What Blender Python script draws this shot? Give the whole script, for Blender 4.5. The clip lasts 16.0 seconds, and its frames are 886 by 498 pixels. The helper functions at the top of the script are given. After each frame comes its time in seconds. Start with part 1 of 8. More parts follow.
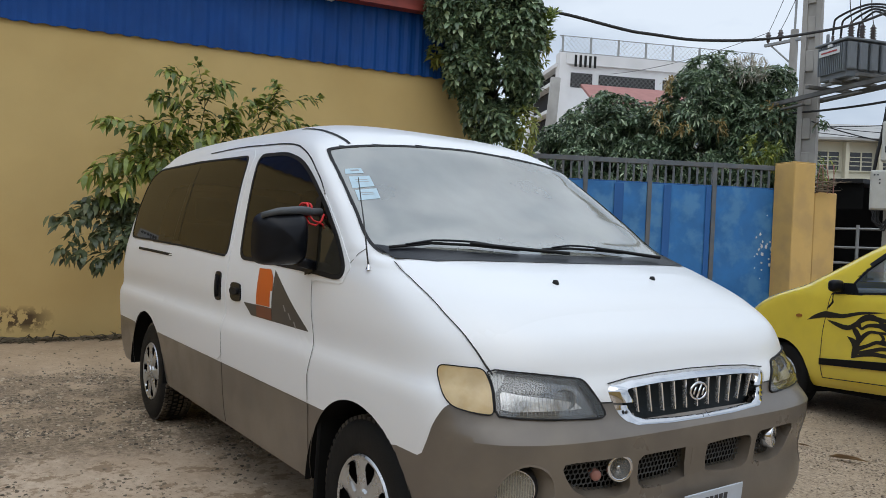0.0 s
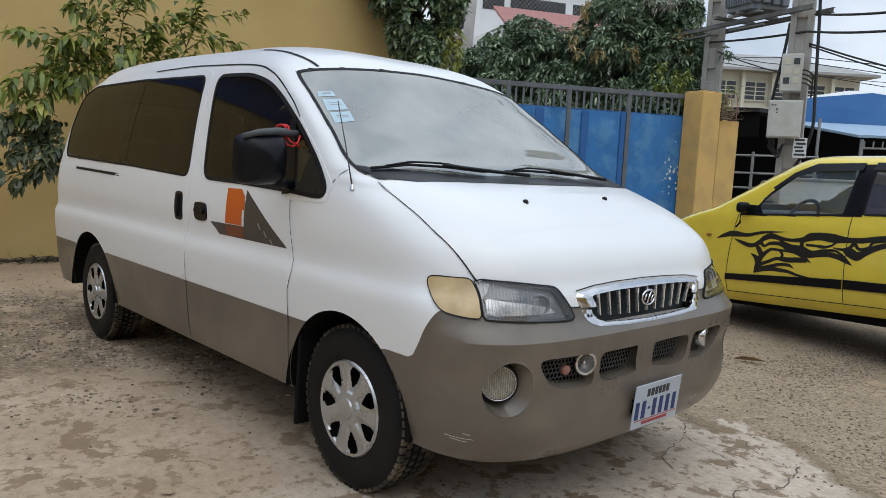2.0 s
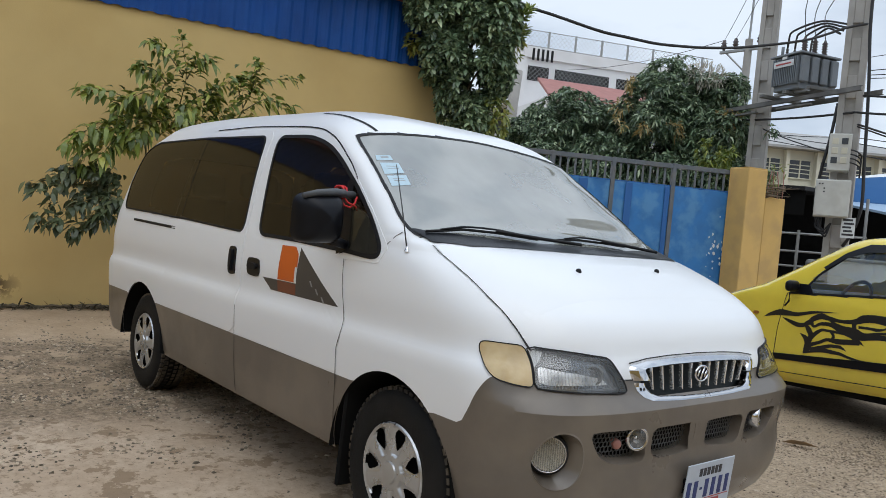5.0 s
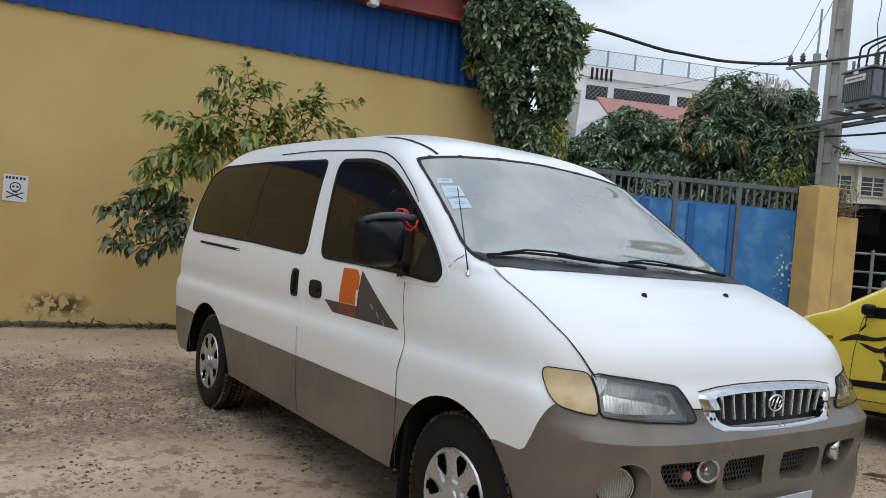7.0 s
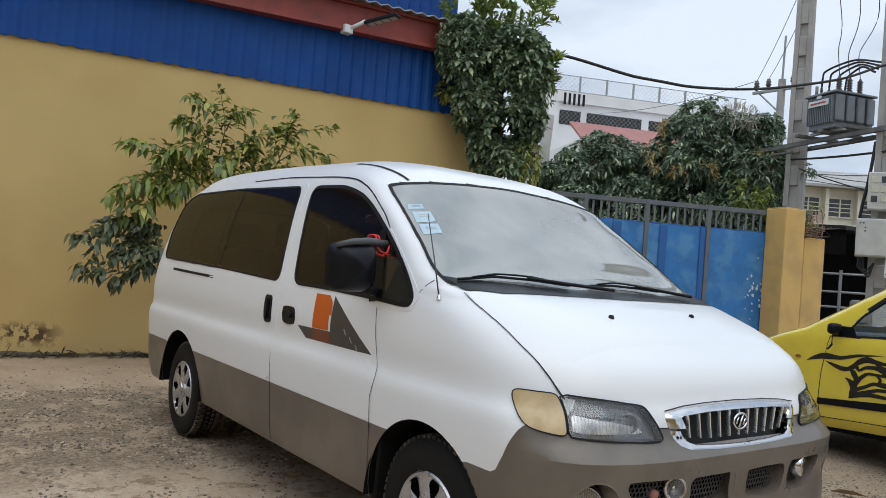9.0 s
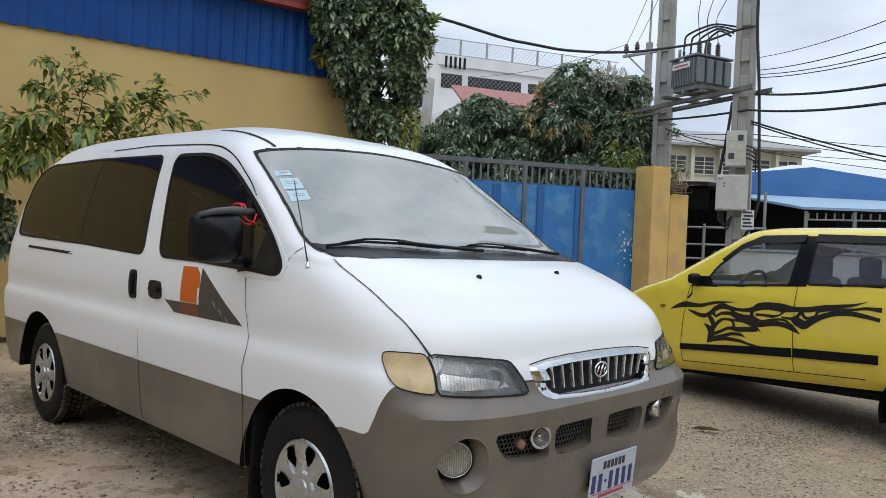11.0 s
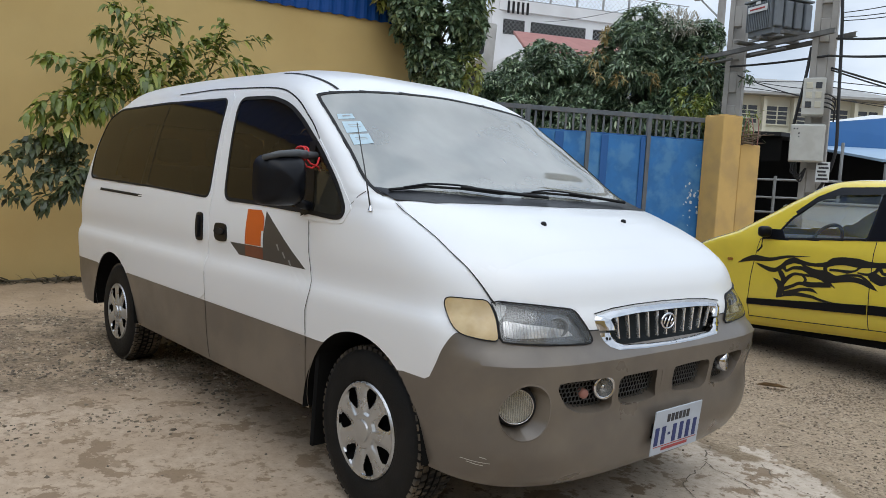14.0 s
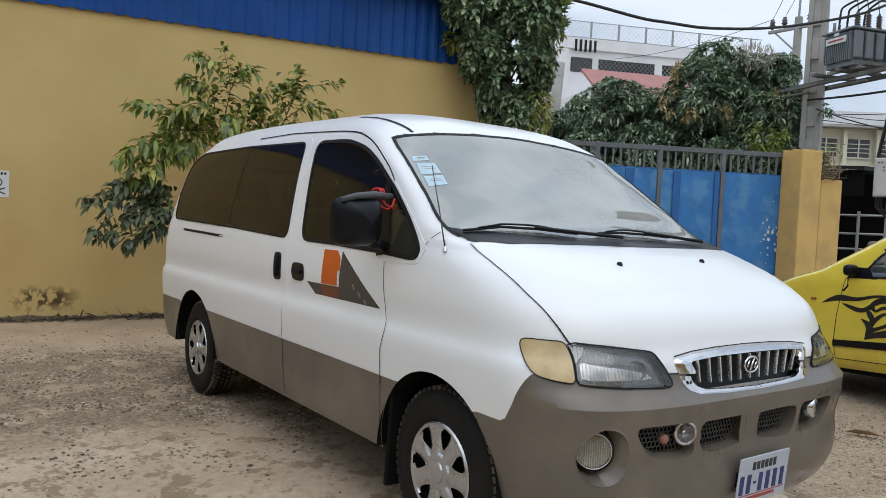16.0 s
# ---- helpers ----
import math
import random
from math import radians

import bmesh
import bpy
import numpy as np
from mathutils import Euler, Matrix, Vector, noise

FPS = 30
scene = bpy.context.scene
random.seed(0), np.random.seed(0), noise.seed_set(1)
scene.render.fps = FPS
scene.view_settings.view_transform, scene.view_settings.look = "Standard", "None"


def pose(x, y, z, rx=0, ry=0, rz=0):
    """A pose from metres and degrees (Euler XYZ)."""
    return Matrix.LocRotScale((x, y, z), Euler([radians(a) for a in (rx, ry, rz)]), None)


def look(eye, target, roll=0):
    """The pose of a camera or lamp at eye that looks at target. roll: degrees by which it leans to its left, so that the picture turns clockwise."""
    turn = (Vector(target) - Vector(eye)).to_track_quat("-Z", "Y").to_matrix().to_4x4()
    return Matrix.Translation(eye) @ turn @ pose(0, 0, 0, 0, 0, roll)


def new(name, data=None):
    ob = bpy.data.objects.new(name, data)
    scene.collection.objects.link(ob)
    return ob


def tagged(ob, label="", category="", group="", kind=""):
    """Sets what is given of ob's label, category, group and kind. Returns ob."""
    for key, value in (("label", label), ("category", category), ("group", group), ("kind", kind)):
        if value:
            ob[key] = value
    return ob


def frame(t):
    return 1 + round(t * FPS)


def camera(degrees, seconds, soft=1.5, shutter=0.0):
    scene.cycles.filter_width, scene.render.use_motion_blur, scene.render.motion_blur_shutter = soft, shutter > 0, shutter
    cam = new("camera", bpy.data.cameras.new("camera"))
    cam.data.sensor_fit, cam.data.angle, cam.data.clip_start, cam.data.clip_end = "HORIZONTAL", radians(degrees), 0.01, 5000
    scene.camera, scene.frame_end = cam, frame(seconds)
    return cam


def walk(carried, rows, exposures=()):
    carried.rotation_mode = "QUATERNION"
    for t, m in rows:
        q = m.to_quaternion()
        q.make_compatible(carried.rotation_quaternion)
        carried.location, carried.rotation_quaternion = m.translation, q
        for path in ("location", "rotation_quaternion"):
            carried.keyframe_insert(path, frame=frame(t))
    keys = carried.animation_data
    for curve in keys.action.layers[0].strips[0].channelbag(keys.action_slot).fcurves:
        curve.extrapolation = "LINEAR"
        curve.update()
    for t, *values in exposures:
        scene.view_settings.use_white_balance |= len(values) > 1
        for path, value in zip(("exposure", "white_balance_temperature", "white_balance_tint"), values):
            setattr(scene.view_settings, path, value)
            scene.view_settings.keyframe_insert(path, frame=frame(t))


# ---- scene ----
cam = camera(61.5, 16.0, soft=0.35)
PATH = [
    (0, (2.45, -2.284, 1.377), (0.821, -1.124, 1.351), 2.5),
    (0.5, (2.508, -2.339, 1.364), (0.881, -1.182, 1.242), 2.6),
    (1, (2.486, -2.402, 1.362), (0.891, -1.213, 1.156), 2.5),
    (1.5, (2.436, -2.549, 1.361), (0.918, -1.267, 1.136), 3.0),
    (2, (2.447, -2.643, 1.358), (0.991, -1.29, 1.139), 3.0),
    (2.5, (2.457, -2.67, 1.357), (1.032, -1.283, 1.147), 2.8),
    (3, (2.457, -2.672, 1.348), (1.025, -1.289, 1.158), 3.0),
    (3.5, (2.447, -2.69, 1.341), (0.983, -1.336, 1.19), 3.9),
    (6, (2.399, -2.707, 1.361), (0.812, -1.49, 1.348), 5.4),
    (6.5, (2.392, -2.705, 1.357), (0.771, -1.534, 1.345), 5.4),
    (7, (2.387, -2.706, 1.366), (0.754, -1.551, 1.352), 5.2),
    (7.5, (2.397, -2.704, 1.366), (0.764, -1.55, 1.361), 4.9),
    (8, (2.405, -2.713, 1.371), (0.775, -1.555, 1.384), 4.9),
    (8.5, (2.423, -2.717, 1.374), (0.804, -1.545, 1.414), 4.9),
    (9, (2.442, -2.715, 1.371), (0.843, -1.515, 1.427), 4.6),
    (9.5, (2.464, -2.695, 1.375), (0.899, -1.451, 1.424), 3.7),
    (10, (2.496, -2.667, 1.376), (1.022, -1.315, 1.411), 2.1),
    (10.2, (2.5, -2.654, 1.38), (1.061, -1.265, 1.413), 1.7),
    (12.3, (2.496, -2.658, 1.358), (1.103, -1.224, 1.284), 2.5),
    (12.5, (2.494, -2.653, 1.36), (1.086, -1.236, 1.277), 2.3),
    (13, (2.476, -2.654, 1.358), (1.039, -1.266, 1.256), 2.1),
    (13.5, (2.459, -2.647, 1.352), (0.984, -1.303, 1.218), 3.0),
    (14, (2.45, -2.636, 1.352), (0.953, -1.32, 1.192), 3.2),
    (14.5, (2.442, -2.639, 1.356), (0.915, -1.356, 1.211), 2.6),
    (15, (2.443, -2.654, 1.362), (0.878, -1.413, 1.25), 2.6),
    (15.5, (2.44, -2.658, 1.365), (0.849, -1.449, 1.28), 2.8),
    (16, (2.442, -2.668, 1.364), (0.825, -1.493, 1.294), 2.9),
]
walk(cam, [(t, look(eye, target, roll)) for t, eye, target, roll in PATH], [(0, -0.13), (1.5, -0.12), (3.5, -0.06), (6.5, -0.06), (8.5, -0.08), (10, -0.02), (16, -0.01)])

# ---- world and light ----
SUN_EL, SUN_AZ = 64.0, -20.0
world = bpy.data.worlds.new("overcast_sky")
scene.world = world
world.use_nodes = True
wn, wl = world.node_tree.nodes, world.node_tree.links
wn.clear()
w_out, w_bg = wn.new("ShaderNodeOutputWorld"), wn.new("ShaderNodeBackground")
w_sky = wn.new("ShaderNodeTexSky")
w_sky.sky_type, w_sky.sun_disc = "NISHITA", False
w_sky.sun_elevation, w_sky.sun_rotation = radians(SUN_EL), radians(90 - SUN_AZ)
w_sky.air_density, w_sky.dust_density = 1.0, 2.0
w_tc, w_map = wn.new("ShaderNodeTexCoord"), wn.new("ShaderNodeMapping")
w_map.inputs["Scale"].default_value = (1.6, 1.6, 4.2)
w_noise, w_ramp, w_mix = wn.new("ShaderNodeTexNoise"), wn.new("ShaderNodeValToRGB"), wn.new("ShaderNodeMixRGB")
w_noise.inputs["Scale"].default_value, w_noise.inputs["Detail"].default_value = 1.7, 5.0
w_ramp.color_ramp.elements[0].position, w_ramp.color_ramp.elements[0].color = 0.36, (6.5, 7.75, 9.5, 1)
w_ramp.color_ramp.elements[1].position, w_ramp.color_ramp.elements[1].color = 0.58, (10.7, 11.9, 13.4, 1)
w_mix.inputs[0].default_value = 0.86
wl.new(w_tc.outputs["Generated"], w_map.inputs[0])
wl.new(w_map.outputs[0], w_noise.inputs["Vector"])
wl.new(w_noise.outputs[0], w_ramp.inputs[0])
wl.new(w_sky.outputs[0], w_mix.inputs[1])
wl.new(w_ramp.outputs[0], w_mix.inputs[2])
w_sep, w_grad, w_mul = wn.new("ShaderNodeSeparateXYZ"), wn.new("ShaderNodeMapRange"), wn.new("ShaderNodeMixRGB")
w_grad.inputs["From Min"].default_value, w_grad.inputs["From Max"].default_value = 0.35, 0.9
w_grad.inputs["To Min"].default_value, w_grad.inputs["To Max"].default_value = 0.97, 1.62
w_mul.blend_type, w_mul.inputs[0].default_value = "MULTIPLY", 1.0
wl.new(w_tc.outputs["Generated"], w_sep.inputs[0])
wl.new(w_sep.outputs[2], w_grad.inputs[0])
wl.new(w_mix.outputs[0], w_mul.inputs[1])
wl.new(w_grad.outputs[0], w_mul.inputs[2])
wl.new(w_mul.outputs[0], w_bg.inputs[0])
w_bg.inputs[1].default_value = 0.091
wl.new(w_bg.outputs[0], w_out.inputs[0])
sun = new("sun", bpy.data.lights.new("sun", "SUN"))
sun.data.energy, sun.data.angle, sun.data.color = 0.75, radians(60), (1.0, 0.96, 0.90)
s_dir = Vector((math.cos(radians(SUN_EL)) * math.cos(radians(SUN_AZ)), math.cos(radians(SUN_EL)) * math.sin(radians(SUN_AZ)), math.sin(radians(SUN_EL))))
sun.matrix_world = look(s_dir * 30, (0, 0, 0))


# ---- materials ----
def mat(name, col, rough=0.6, metal=0.0, var=0.15, scale=6.0, bump=0.0, bscale=60.0, coat=0.0, spec=0.5, tint=None, tscale=1.0, tamt=0.0, tlo=0.45, thi=0.65, rnd=0.0, rvar=0.0):
    """Principled surface: col varied by fine noise, a second colour in patches, bump, and a spread between alike pieces."""
    m = bpy.data.materials.new(name)
    m.use_nodes = True
    n, l = m.node_tree.nodes, m.node_tree.links
    p = n["Principled BSDF"]
    p.inputs["Roughness"].default_value, p.inputs["Metallic"].default_value = rough, metal
    p.inputs["Coat Weight"].default_value, p.inputs["Specular IOR Level"].default_value = coat, spec
    p.inputs["Coat Roughness"].default_value = 0.08
    tc = n.new("ShaderNodeTexCoord")
    no = n.new("ShaderNodeTexNoise")
    no.inputs["Scale"].default_value, no.inputs["Detail"].default_value = scale, 6
    l.new(tc.outputs["Object"], no.inputs["Vector"])
    rgb = n.new("ShaderNodeMixRGB")
    rgb.blend_type = "MULTIPLY"
    rgb.inputs[0].default_value = 1.0
    rgb.inputs[1].default_value = (*col, 1)
    mr = n.new("ShaderNodeMapRange")
    mr.inputs["From Min"].default_value, mr.inputs["From Max"].default_value = 0.25, 0.75
    mr.inputs["To Min"].default_value, mr.inputs["To Max"].default_value = 1 - var, 1 + var
    l.new(no.outputs[0], mr.inputs[0])
    l.new(mr.outputs[0], rgb.inputs[2])
    last = rgb.outputs[0]
    if tint:
        n2 = n.new("ShaderNodeTexNoise")
        n2.inputs["Scale"].default_value, n2.inputs["Detail"].default_value = tscale, 8
        l.new(tc.outputs["Object"], n2.inputs["Vector"])
        r2 = n.new("ShaderNodeMapRange")
        r2.inputs["From Min"].default_value, r2.inputs["From Max"].default_value = tlo, thi
        r2.inputs["To Max"].default_value = tamt
        l.new(n2.outputs[0], r2.inputs[0])
        mx = n.new("ShaderNodeMixRGB")
        mx.inputs[2].default_value = (*tint, 1)
        l.new(r2.outputs[0], mx.inputs[0])
        l.new(last, mx.inputs[1])
        last = mx.outputs[0]
    if rnd:
        oi = n.new("ShaderNodeObjectInfo")
        r3 = n.new("ShaderNodeMapRange")
        r3.inputs["To Min"].default_value, r3.inputs["To Max"].default_value = 1 - rnd, 1 + rnd
        l.new(oi.outputs["Random"], r3.inputs[0])
        m3 = n.new("ShaderNodeMixRGB")
        m3.blend_type, m3.inputs[0].default_value = "MULTIPLY", 1.0
        l.new(last, m3.inputs[1])
        l.new(r3.outputs[0], m3.inputs[2])
        last = m3.outputs[0]
    l.new(last, p.inputs["Base Color"])
    if rvar:
        r4 = n.new("ShaderNodeMapRange")
        r4.inputs["From Min"].default_value, r4.inputs["From Max"].default_value = 0.3, 0.7
        r4.inputs["To Min"].default_value, r4.inputs["To Max"].default_value = max(rough - rvar, 0.02), min(rough + rvar, 1)
        l.new(no.outputs[0], r4.inputs[0])
        l.new(r4.outputs[0], p.inputs["Roughness"])
    if bump:
        nb = n.new("ShaderNodeTexNoise")
        nb.inputs["Scale"].default_value, nb.inputs["Detail"].default_value = bscale, 4
        l.new(tc.outputs["Object"], nb.inputs["Vector"])
        b = n.new("ShaderNodeBump")
        b.inputs["Strength"].default_value, b.inputs["Distance"].default_value = bump, 0.02
        l.new(nb.outputs[0], b.inputs["Height"])
        l.new(b.outputs[0], p.inputs["Normal"])
    return m


def leaf_mat(name, c1, c2, c3, rough=0.34):
    """Leaves: colour picked leaf by leaf between three greens, light passing through."""
    m = bpy.data.materials.new(name)
    m.use_nodes = True
    n, l = m.node_tree.nodes, m.node_tree.links
    p = n["Principled BSDF"]
    g = n.new("ShaderNodeNewGeometry")
    r = n.new("ShaderNodeValToRGB")
    e = r.color_ramp.elements
    e[0].position, e[0].color = 0.0, (*c1, 1)
    e[1].position, e[1].color = 1.0, (*c3, 1)
    k = e.new(0.7)
    k.color = (*c2, 1)
    l.new(g.outputs["Random Per Island"], r.inputs[0])
    l.new(r.outputs[0], p.inputs["Base Color"])
    p.inputs["Roughness"].default_value = rough
    tr = n.new("ShaderNodeBsdfTranslucent")
    l.new(r.outputs[0], tr.inputs[0])
    mx = n.new("ShaderNodeMixShader")
    mx.inputs[0].default_value = 0.25
    l.new(p.outputs[0], mx.inputs[1])
    l.new(tr.outputs[0], mx.inputs[2])
    l.new(mx.outputs[0], n["Material Output"].inputs[0])
    return m


def glass_mat(name, tint, gloss=1.0, dust=0.0, pane_film_col=(0.35, 0.34, 0.31), rough=0.02, base=0.05):
    """A pane: tinted see-through, mirror gloss by Fresnel, and a film for dust and painted reflection."""
    m = bpy.data.materials.new(name)
    m.use_nodes = True
    n, l = m.node_tree.nodes, m.node_tree.links
    n.remove(n["Principled BSDF"])
    t, g, lw, mx = n.new("ShaderNodeBsdfTransparent"), n.new("ShaderNodeBsdfGlossy"), n.new("ShaderNodeLayerWeight"), n.new("ShaderNodeMixShader")
    pw, f = n.new("ShaderNodeMath"), n.new("ShaderNodeMath")
    pw.operation, f.operation = "POWER", "MULTIPLY_ADD"
    lw.inputs[0].default_value = 0.5
    pw.inputs[1].default_value, f.inputs[1].default_value, f.inputs[2].default_value = 5.0, 1 - base, base
    l.new(lw.outputs["Facing"], pw.inputs[0])
    l.new(pw.outputs[0], f.inputs[0])
    t.inputs[0].default_value = (*tint, 1)
    g.inputs["Roughness"].default_value = rough
    g.inputs[0].default_value = (gloss, gloss, gloss, 1)
    last = t.outputs[0]
    if dust:
        d, mm = n.new("ShaderNodeBsdfDiffuse"), n.new("ShaderNodeMixShader")
        no, tc, mr = n.new("ShaderNodeTexNoise"), n.new("ShaderNodeTexCoord"), n.new("ShaderNodeMapRange")
        no.inputs["Scale"].default_value, no.inputs["Detail"].default_value = 2.2, 5
        l.new(tc.outputs["Object"], no.inputs["Vector"])
        mr.inputs["From Min"].default_value, mr.inputs["From Max"].default_value = 0.3, 0.7
        mr.inputs["To Min"].default_value, mr.inputs["To Max"].default_value = dust * 0.75, dust * 1.25
        l.new(no.outputs[0], mr.inputs[0])
        d.inputs[0].default_value = (*pane_film_col, 1)
        l.new(mr.outputs[0], mm.inputs[0])
        l.new(last, mm.inputs[1])
        l.new(d.outputs[0], mm.inputs[2])
        last = mm.outputs[0]
    l.new(f.outputs[0], mx.inputs[0])
    l.new(last, mx.inputs[1])
    l.new(g.outputs[0], mx.inputs[2])
    l.new(mx.outputs[0], n["Material Output"].inputs[0])
    return m


M_WHITE = mat("van_white_paint", (0.755, 0.77, 0.782), 0.3, var=0.01, scale=3, coat=0.25, tint=(0.68, 0.67, 0.64), tscale=2.2, tamt=0.05, tlo=0.5, thi=0.8)
M_BROWN = mat("van_taupe_cladding", (0.116, 0.097, 0.078), 0.34, coat=0.3, var=0.08, scale=5, bump=0.03, bscale=300, tint=(0.24, 0.20, 0.15), tscale=3.5, tamt=0.3, rvar=0.08)
M_RUBBER = mat("black_rubber", (0.009, 0.009, 0.010), 0.6, spec=0.25, var=0.2, scale=20)
M_TREAD = mat("dusty_tread", (0.028, 0.024, 0.020), 0.9, var=0.3, scale=20, tint=(0.17, 0.135, 0.095), tscale=8, tamt=0.8)
M_TYRE = mat("tyre_rubber", (0.008, 0.008, 0.008), 0.7, spec=0.22, var=0.25, scale=14, bump=0.15, bscale=120, tint=(0.08, 0.065, 0.05), tscale=6, tamt=0.05)
M_BLACK = mat("black_plastic", (0.006, 0.0066, 0.009), 0.32, spec=0.18, var=0.15, scale=10, bump=0.04, bscale=400)
M_SEAM = mat("panel_gap_shadow", (0.02, 0.02, 0.02), 0.8, var=0.1)
M_SILVER = mat("hubcap_silver", (0.47, 0.485, 0.50), 0.3, metal=0.75, var=0.08, scale=12, tint=(0.3, 0.28, 0.24), tscale=10, tamt=0.15, rvar=0.1)
M_CHROME = mat("chrome", (0.60, 0.60, 0.61), 0.08, metal=1.0, var=0.04, scale=25, rvar=0.05)
M_BARCHROME = mat("satin_chrome", (0.86, 0.87, 0.88), 0.22, metal=0.85, var=0.06, scale=30)
M_GRILLE = mat("dark_grille_backing", (0.010, 0.014, 0.016), 0.6, spec=0.2, var=0.3, scale=20)
M_LAMPGLINT = mat("lamp_reflection_pale", (0.62, 0.62, 0.61), 0.3, metal=0.5, var=0.6, scale=16, bump=0.25, bscale=70)
M_DARKMETAL = mat("dark_metal", (0.06, 0.06, 0.06), 0.5, metal=0.6, var=0.2)
M_UNDER = mat("underbody_black", (0.008, 0.008, 0.008), 0.9, spec=0.1, var=0.2)
M_GLASS_TINT = glass_mat("tinted_side_glass", (0.14, 0.118, 0.102), 0.55, dust=0.035, pane_film_col=(0.2, 0.17, 0.13))
M_GLASS_QUARTER = glass_mat("quarter_glass", (0.45, 0.45, 0.42), 0.8, dust=0.12, pane_film_col=(0.24, 0.23, 0.19))
# the grey film holds dust and part of the sky's reflection as plain colour
M_GLASS_WIND = glass_mat("dusty_windscreen", (0.40, 0.42, 0.42), 1.0, dust=0.52, pane_film_col=(0.39, 0.40, 0.36), rough=0.03, base=0.17)
M_GLASS_CLEAR = glass_mat("clear_lamp_lens", (0.92, 0.92, 0.92), 1.0, dust=0.06, pane_film_col=(0.4, 0.4, 0.38))
M_LAMPBACK = mat("dulled_lamp_housing", (0.17, 0.17, 0.165), 0.4, metal=0.4, var=0.4, scale=18)
M_LAMPTRAY = mat("silvered_tray", (0.20, 0.205, 0.205), 0.26, metal=0.6, var=0.45, scale=14)
M_FOGREF = mat("yellowed_fog_reflector", (0.40, 0.365, 0.27), 0.35, metal=0.2, var=0.3, scale=24)
M_AMBER = mat("cloudy_amber_lens", (0.45, 0.32, 0.14), 0.25, var=0.14, scale=9, coat=0.6, tint=(0.56, 0.44, 0.24), tscale=12, tamt=0.5)
M_INTERIOR = mat("cabin_trim_grey", (0.08, 0.08, 0.075), 0.8, var=0.2)
M_SEAT = mat("seat_cloth_beige", (0.2, 0.17, 0.13), 0.9, var=0.2, bump=0.1)
M_YWALL = mat("yellow_plaster", (0.54, 0.387, 0.156), 0.85, var=0.07, scale=1.3, bump=0.06, bscale=70, tint=(0.44, 0.29, 0.095), tscale=0.55, tamt=0.55, tlo=0.42, thi=0.7)
M_PILLAR = mat("ochre_pillar_plaster", (0.60, 0.385, 0.13), 0.85, var=0.08, scale=2, bump=0.08, bscale=60, tint=(0.4, 0.27, 0.12), tscale=2.5, tamt=0.5)
M_BLUE = mat("blue_painted_sheet", (0.005, 0.053, 0.225), 0.5, spec=0.22, var=0.14, scale=2.0, tint=(0.012, 0.075, 0.275), tscale=1.4, tamt=0.5, rvar=0.1)
M_RED = mat("red_oxide_steel", (0.23, 0.035, 0.022), 0.55, var=0.2, scale=4, tint=(0.14, 0.03, 0.02), tscale=3, tamt=0.5)
M_GATE = mat("gate_blue_sheet", (0.024, 0.155, 0.40), 0.48, var=0.2, scale=3.5, bump=0.03, bscale=8, tint=(0.085, 0.245, 0.45), tscale=3.2, tamt=0.75, tlo=0.48, thi=0.62, rvar=0.14)
M_GATE_DARK = mat("gate_blue_strap", (0.014, 0.10, 0.31), 0.5, var=0.1, scale=2.5)
M_GATE_STEEL = mat("gate_grey_steel", (0.10, 0.115, 0.13), 0.55, var=0.15, scale=5, tint=(0.18, 0.15, 0.12), tscale=6, tamt=0.35)
M_CONC = mat("pole_concrete", (0.36, 0.345, 0.32), 0.9, var=0.12, scale=3, bump=0.12, bscale=50, tint=(0.24, 0.23, 0.21), tscale=2, tamt=0.5)
M_GALV = mat("galvanised_steel", (0.30, 0.31, 0.31), 0.5, metal=0.4, var=0.15, scale=5)
M_BEAM = mat("weathered_channel_steel", (0.115, 0.115, 0.11), 0.6, var=0.2, scale=5, tint=(0.2, 0.19, 0.17), tscale=4, tamt=0.5)
M_TRAFO = mat("transformer_grey", (0.165, 0.185, 0.205), 0.5, var=0.12, scale=4, tint=(0.15, 0.16, 0.16), tscale=3, tamt=0.4)
M_CABLE = mat("cable_black", (0.012, 0.012, 0.013), 0.6, var=0.1)
M_PORC = mat("brown_porcelain", (0.05, 0.03, 0.025), 0.25, var=0.1, coat=0.4)
M_BOXGREY = mat("cabinet_grey_paint", (0.5, 0.5, 0.46), 0.5, var=0.06, tint=(0.36, 0.34, 0.3), tscale=4, tamt=0.4)
M_YCAR = mat("yellow_car_paint", (0.80, 0.62, 0.065), 0.2, var=0.04, scale=3, coat=0.7, tint=(0.45, 0.36, 0.06), tscale=3, tamt=0.25)
M_DECAL = mat("black_decal", (0.012, 0.012, 0.012), 0.4, var=0.1)
M_GLASS_CAR = glass_mat("car_glass", (0.86, 0.90, 0.90), 1.0, dust=0.09, pane_film_col=(0.46, 0.55, 0.56), base=0.10)
M_GLASS_TINT2 = glass_mat("car_rear_tinted_glass", (0.5, 0.52, 0.55), 1.0, dust=0.14, pane_film_col=(0.4, 0.38, 0.42), base=0.07)
M_BARK = mat("bark", (0.16, 0.125, 0.09), 0.9, var=0.25, scale=12, bump=0.4, bscale=40)
M_TWIG = mat("green_twig", (0.15, 0.14, 0.06), 0.8, var=0.2)
M_LEAF_BUSH = leaf_mat("bush_leaves", (0.070, 0.105, 0.022), (0.20, 0.25, 0.048), (0.42, 0.41, 0.09))
M_LEAF_SHADED = leaf_mat("bush_shaded_leaves", (0.045, 0.060, 0.030), (0.10, 0.125, 0.058), (0.19, 0.205, 0.10))
M_LEAF_VINE = leaf_mat("creeper_leaves", (0.046, 0.076, 0.042), (0.20, 0.285, 0.16), (0.48, 0.58, 0.34), 0.28)
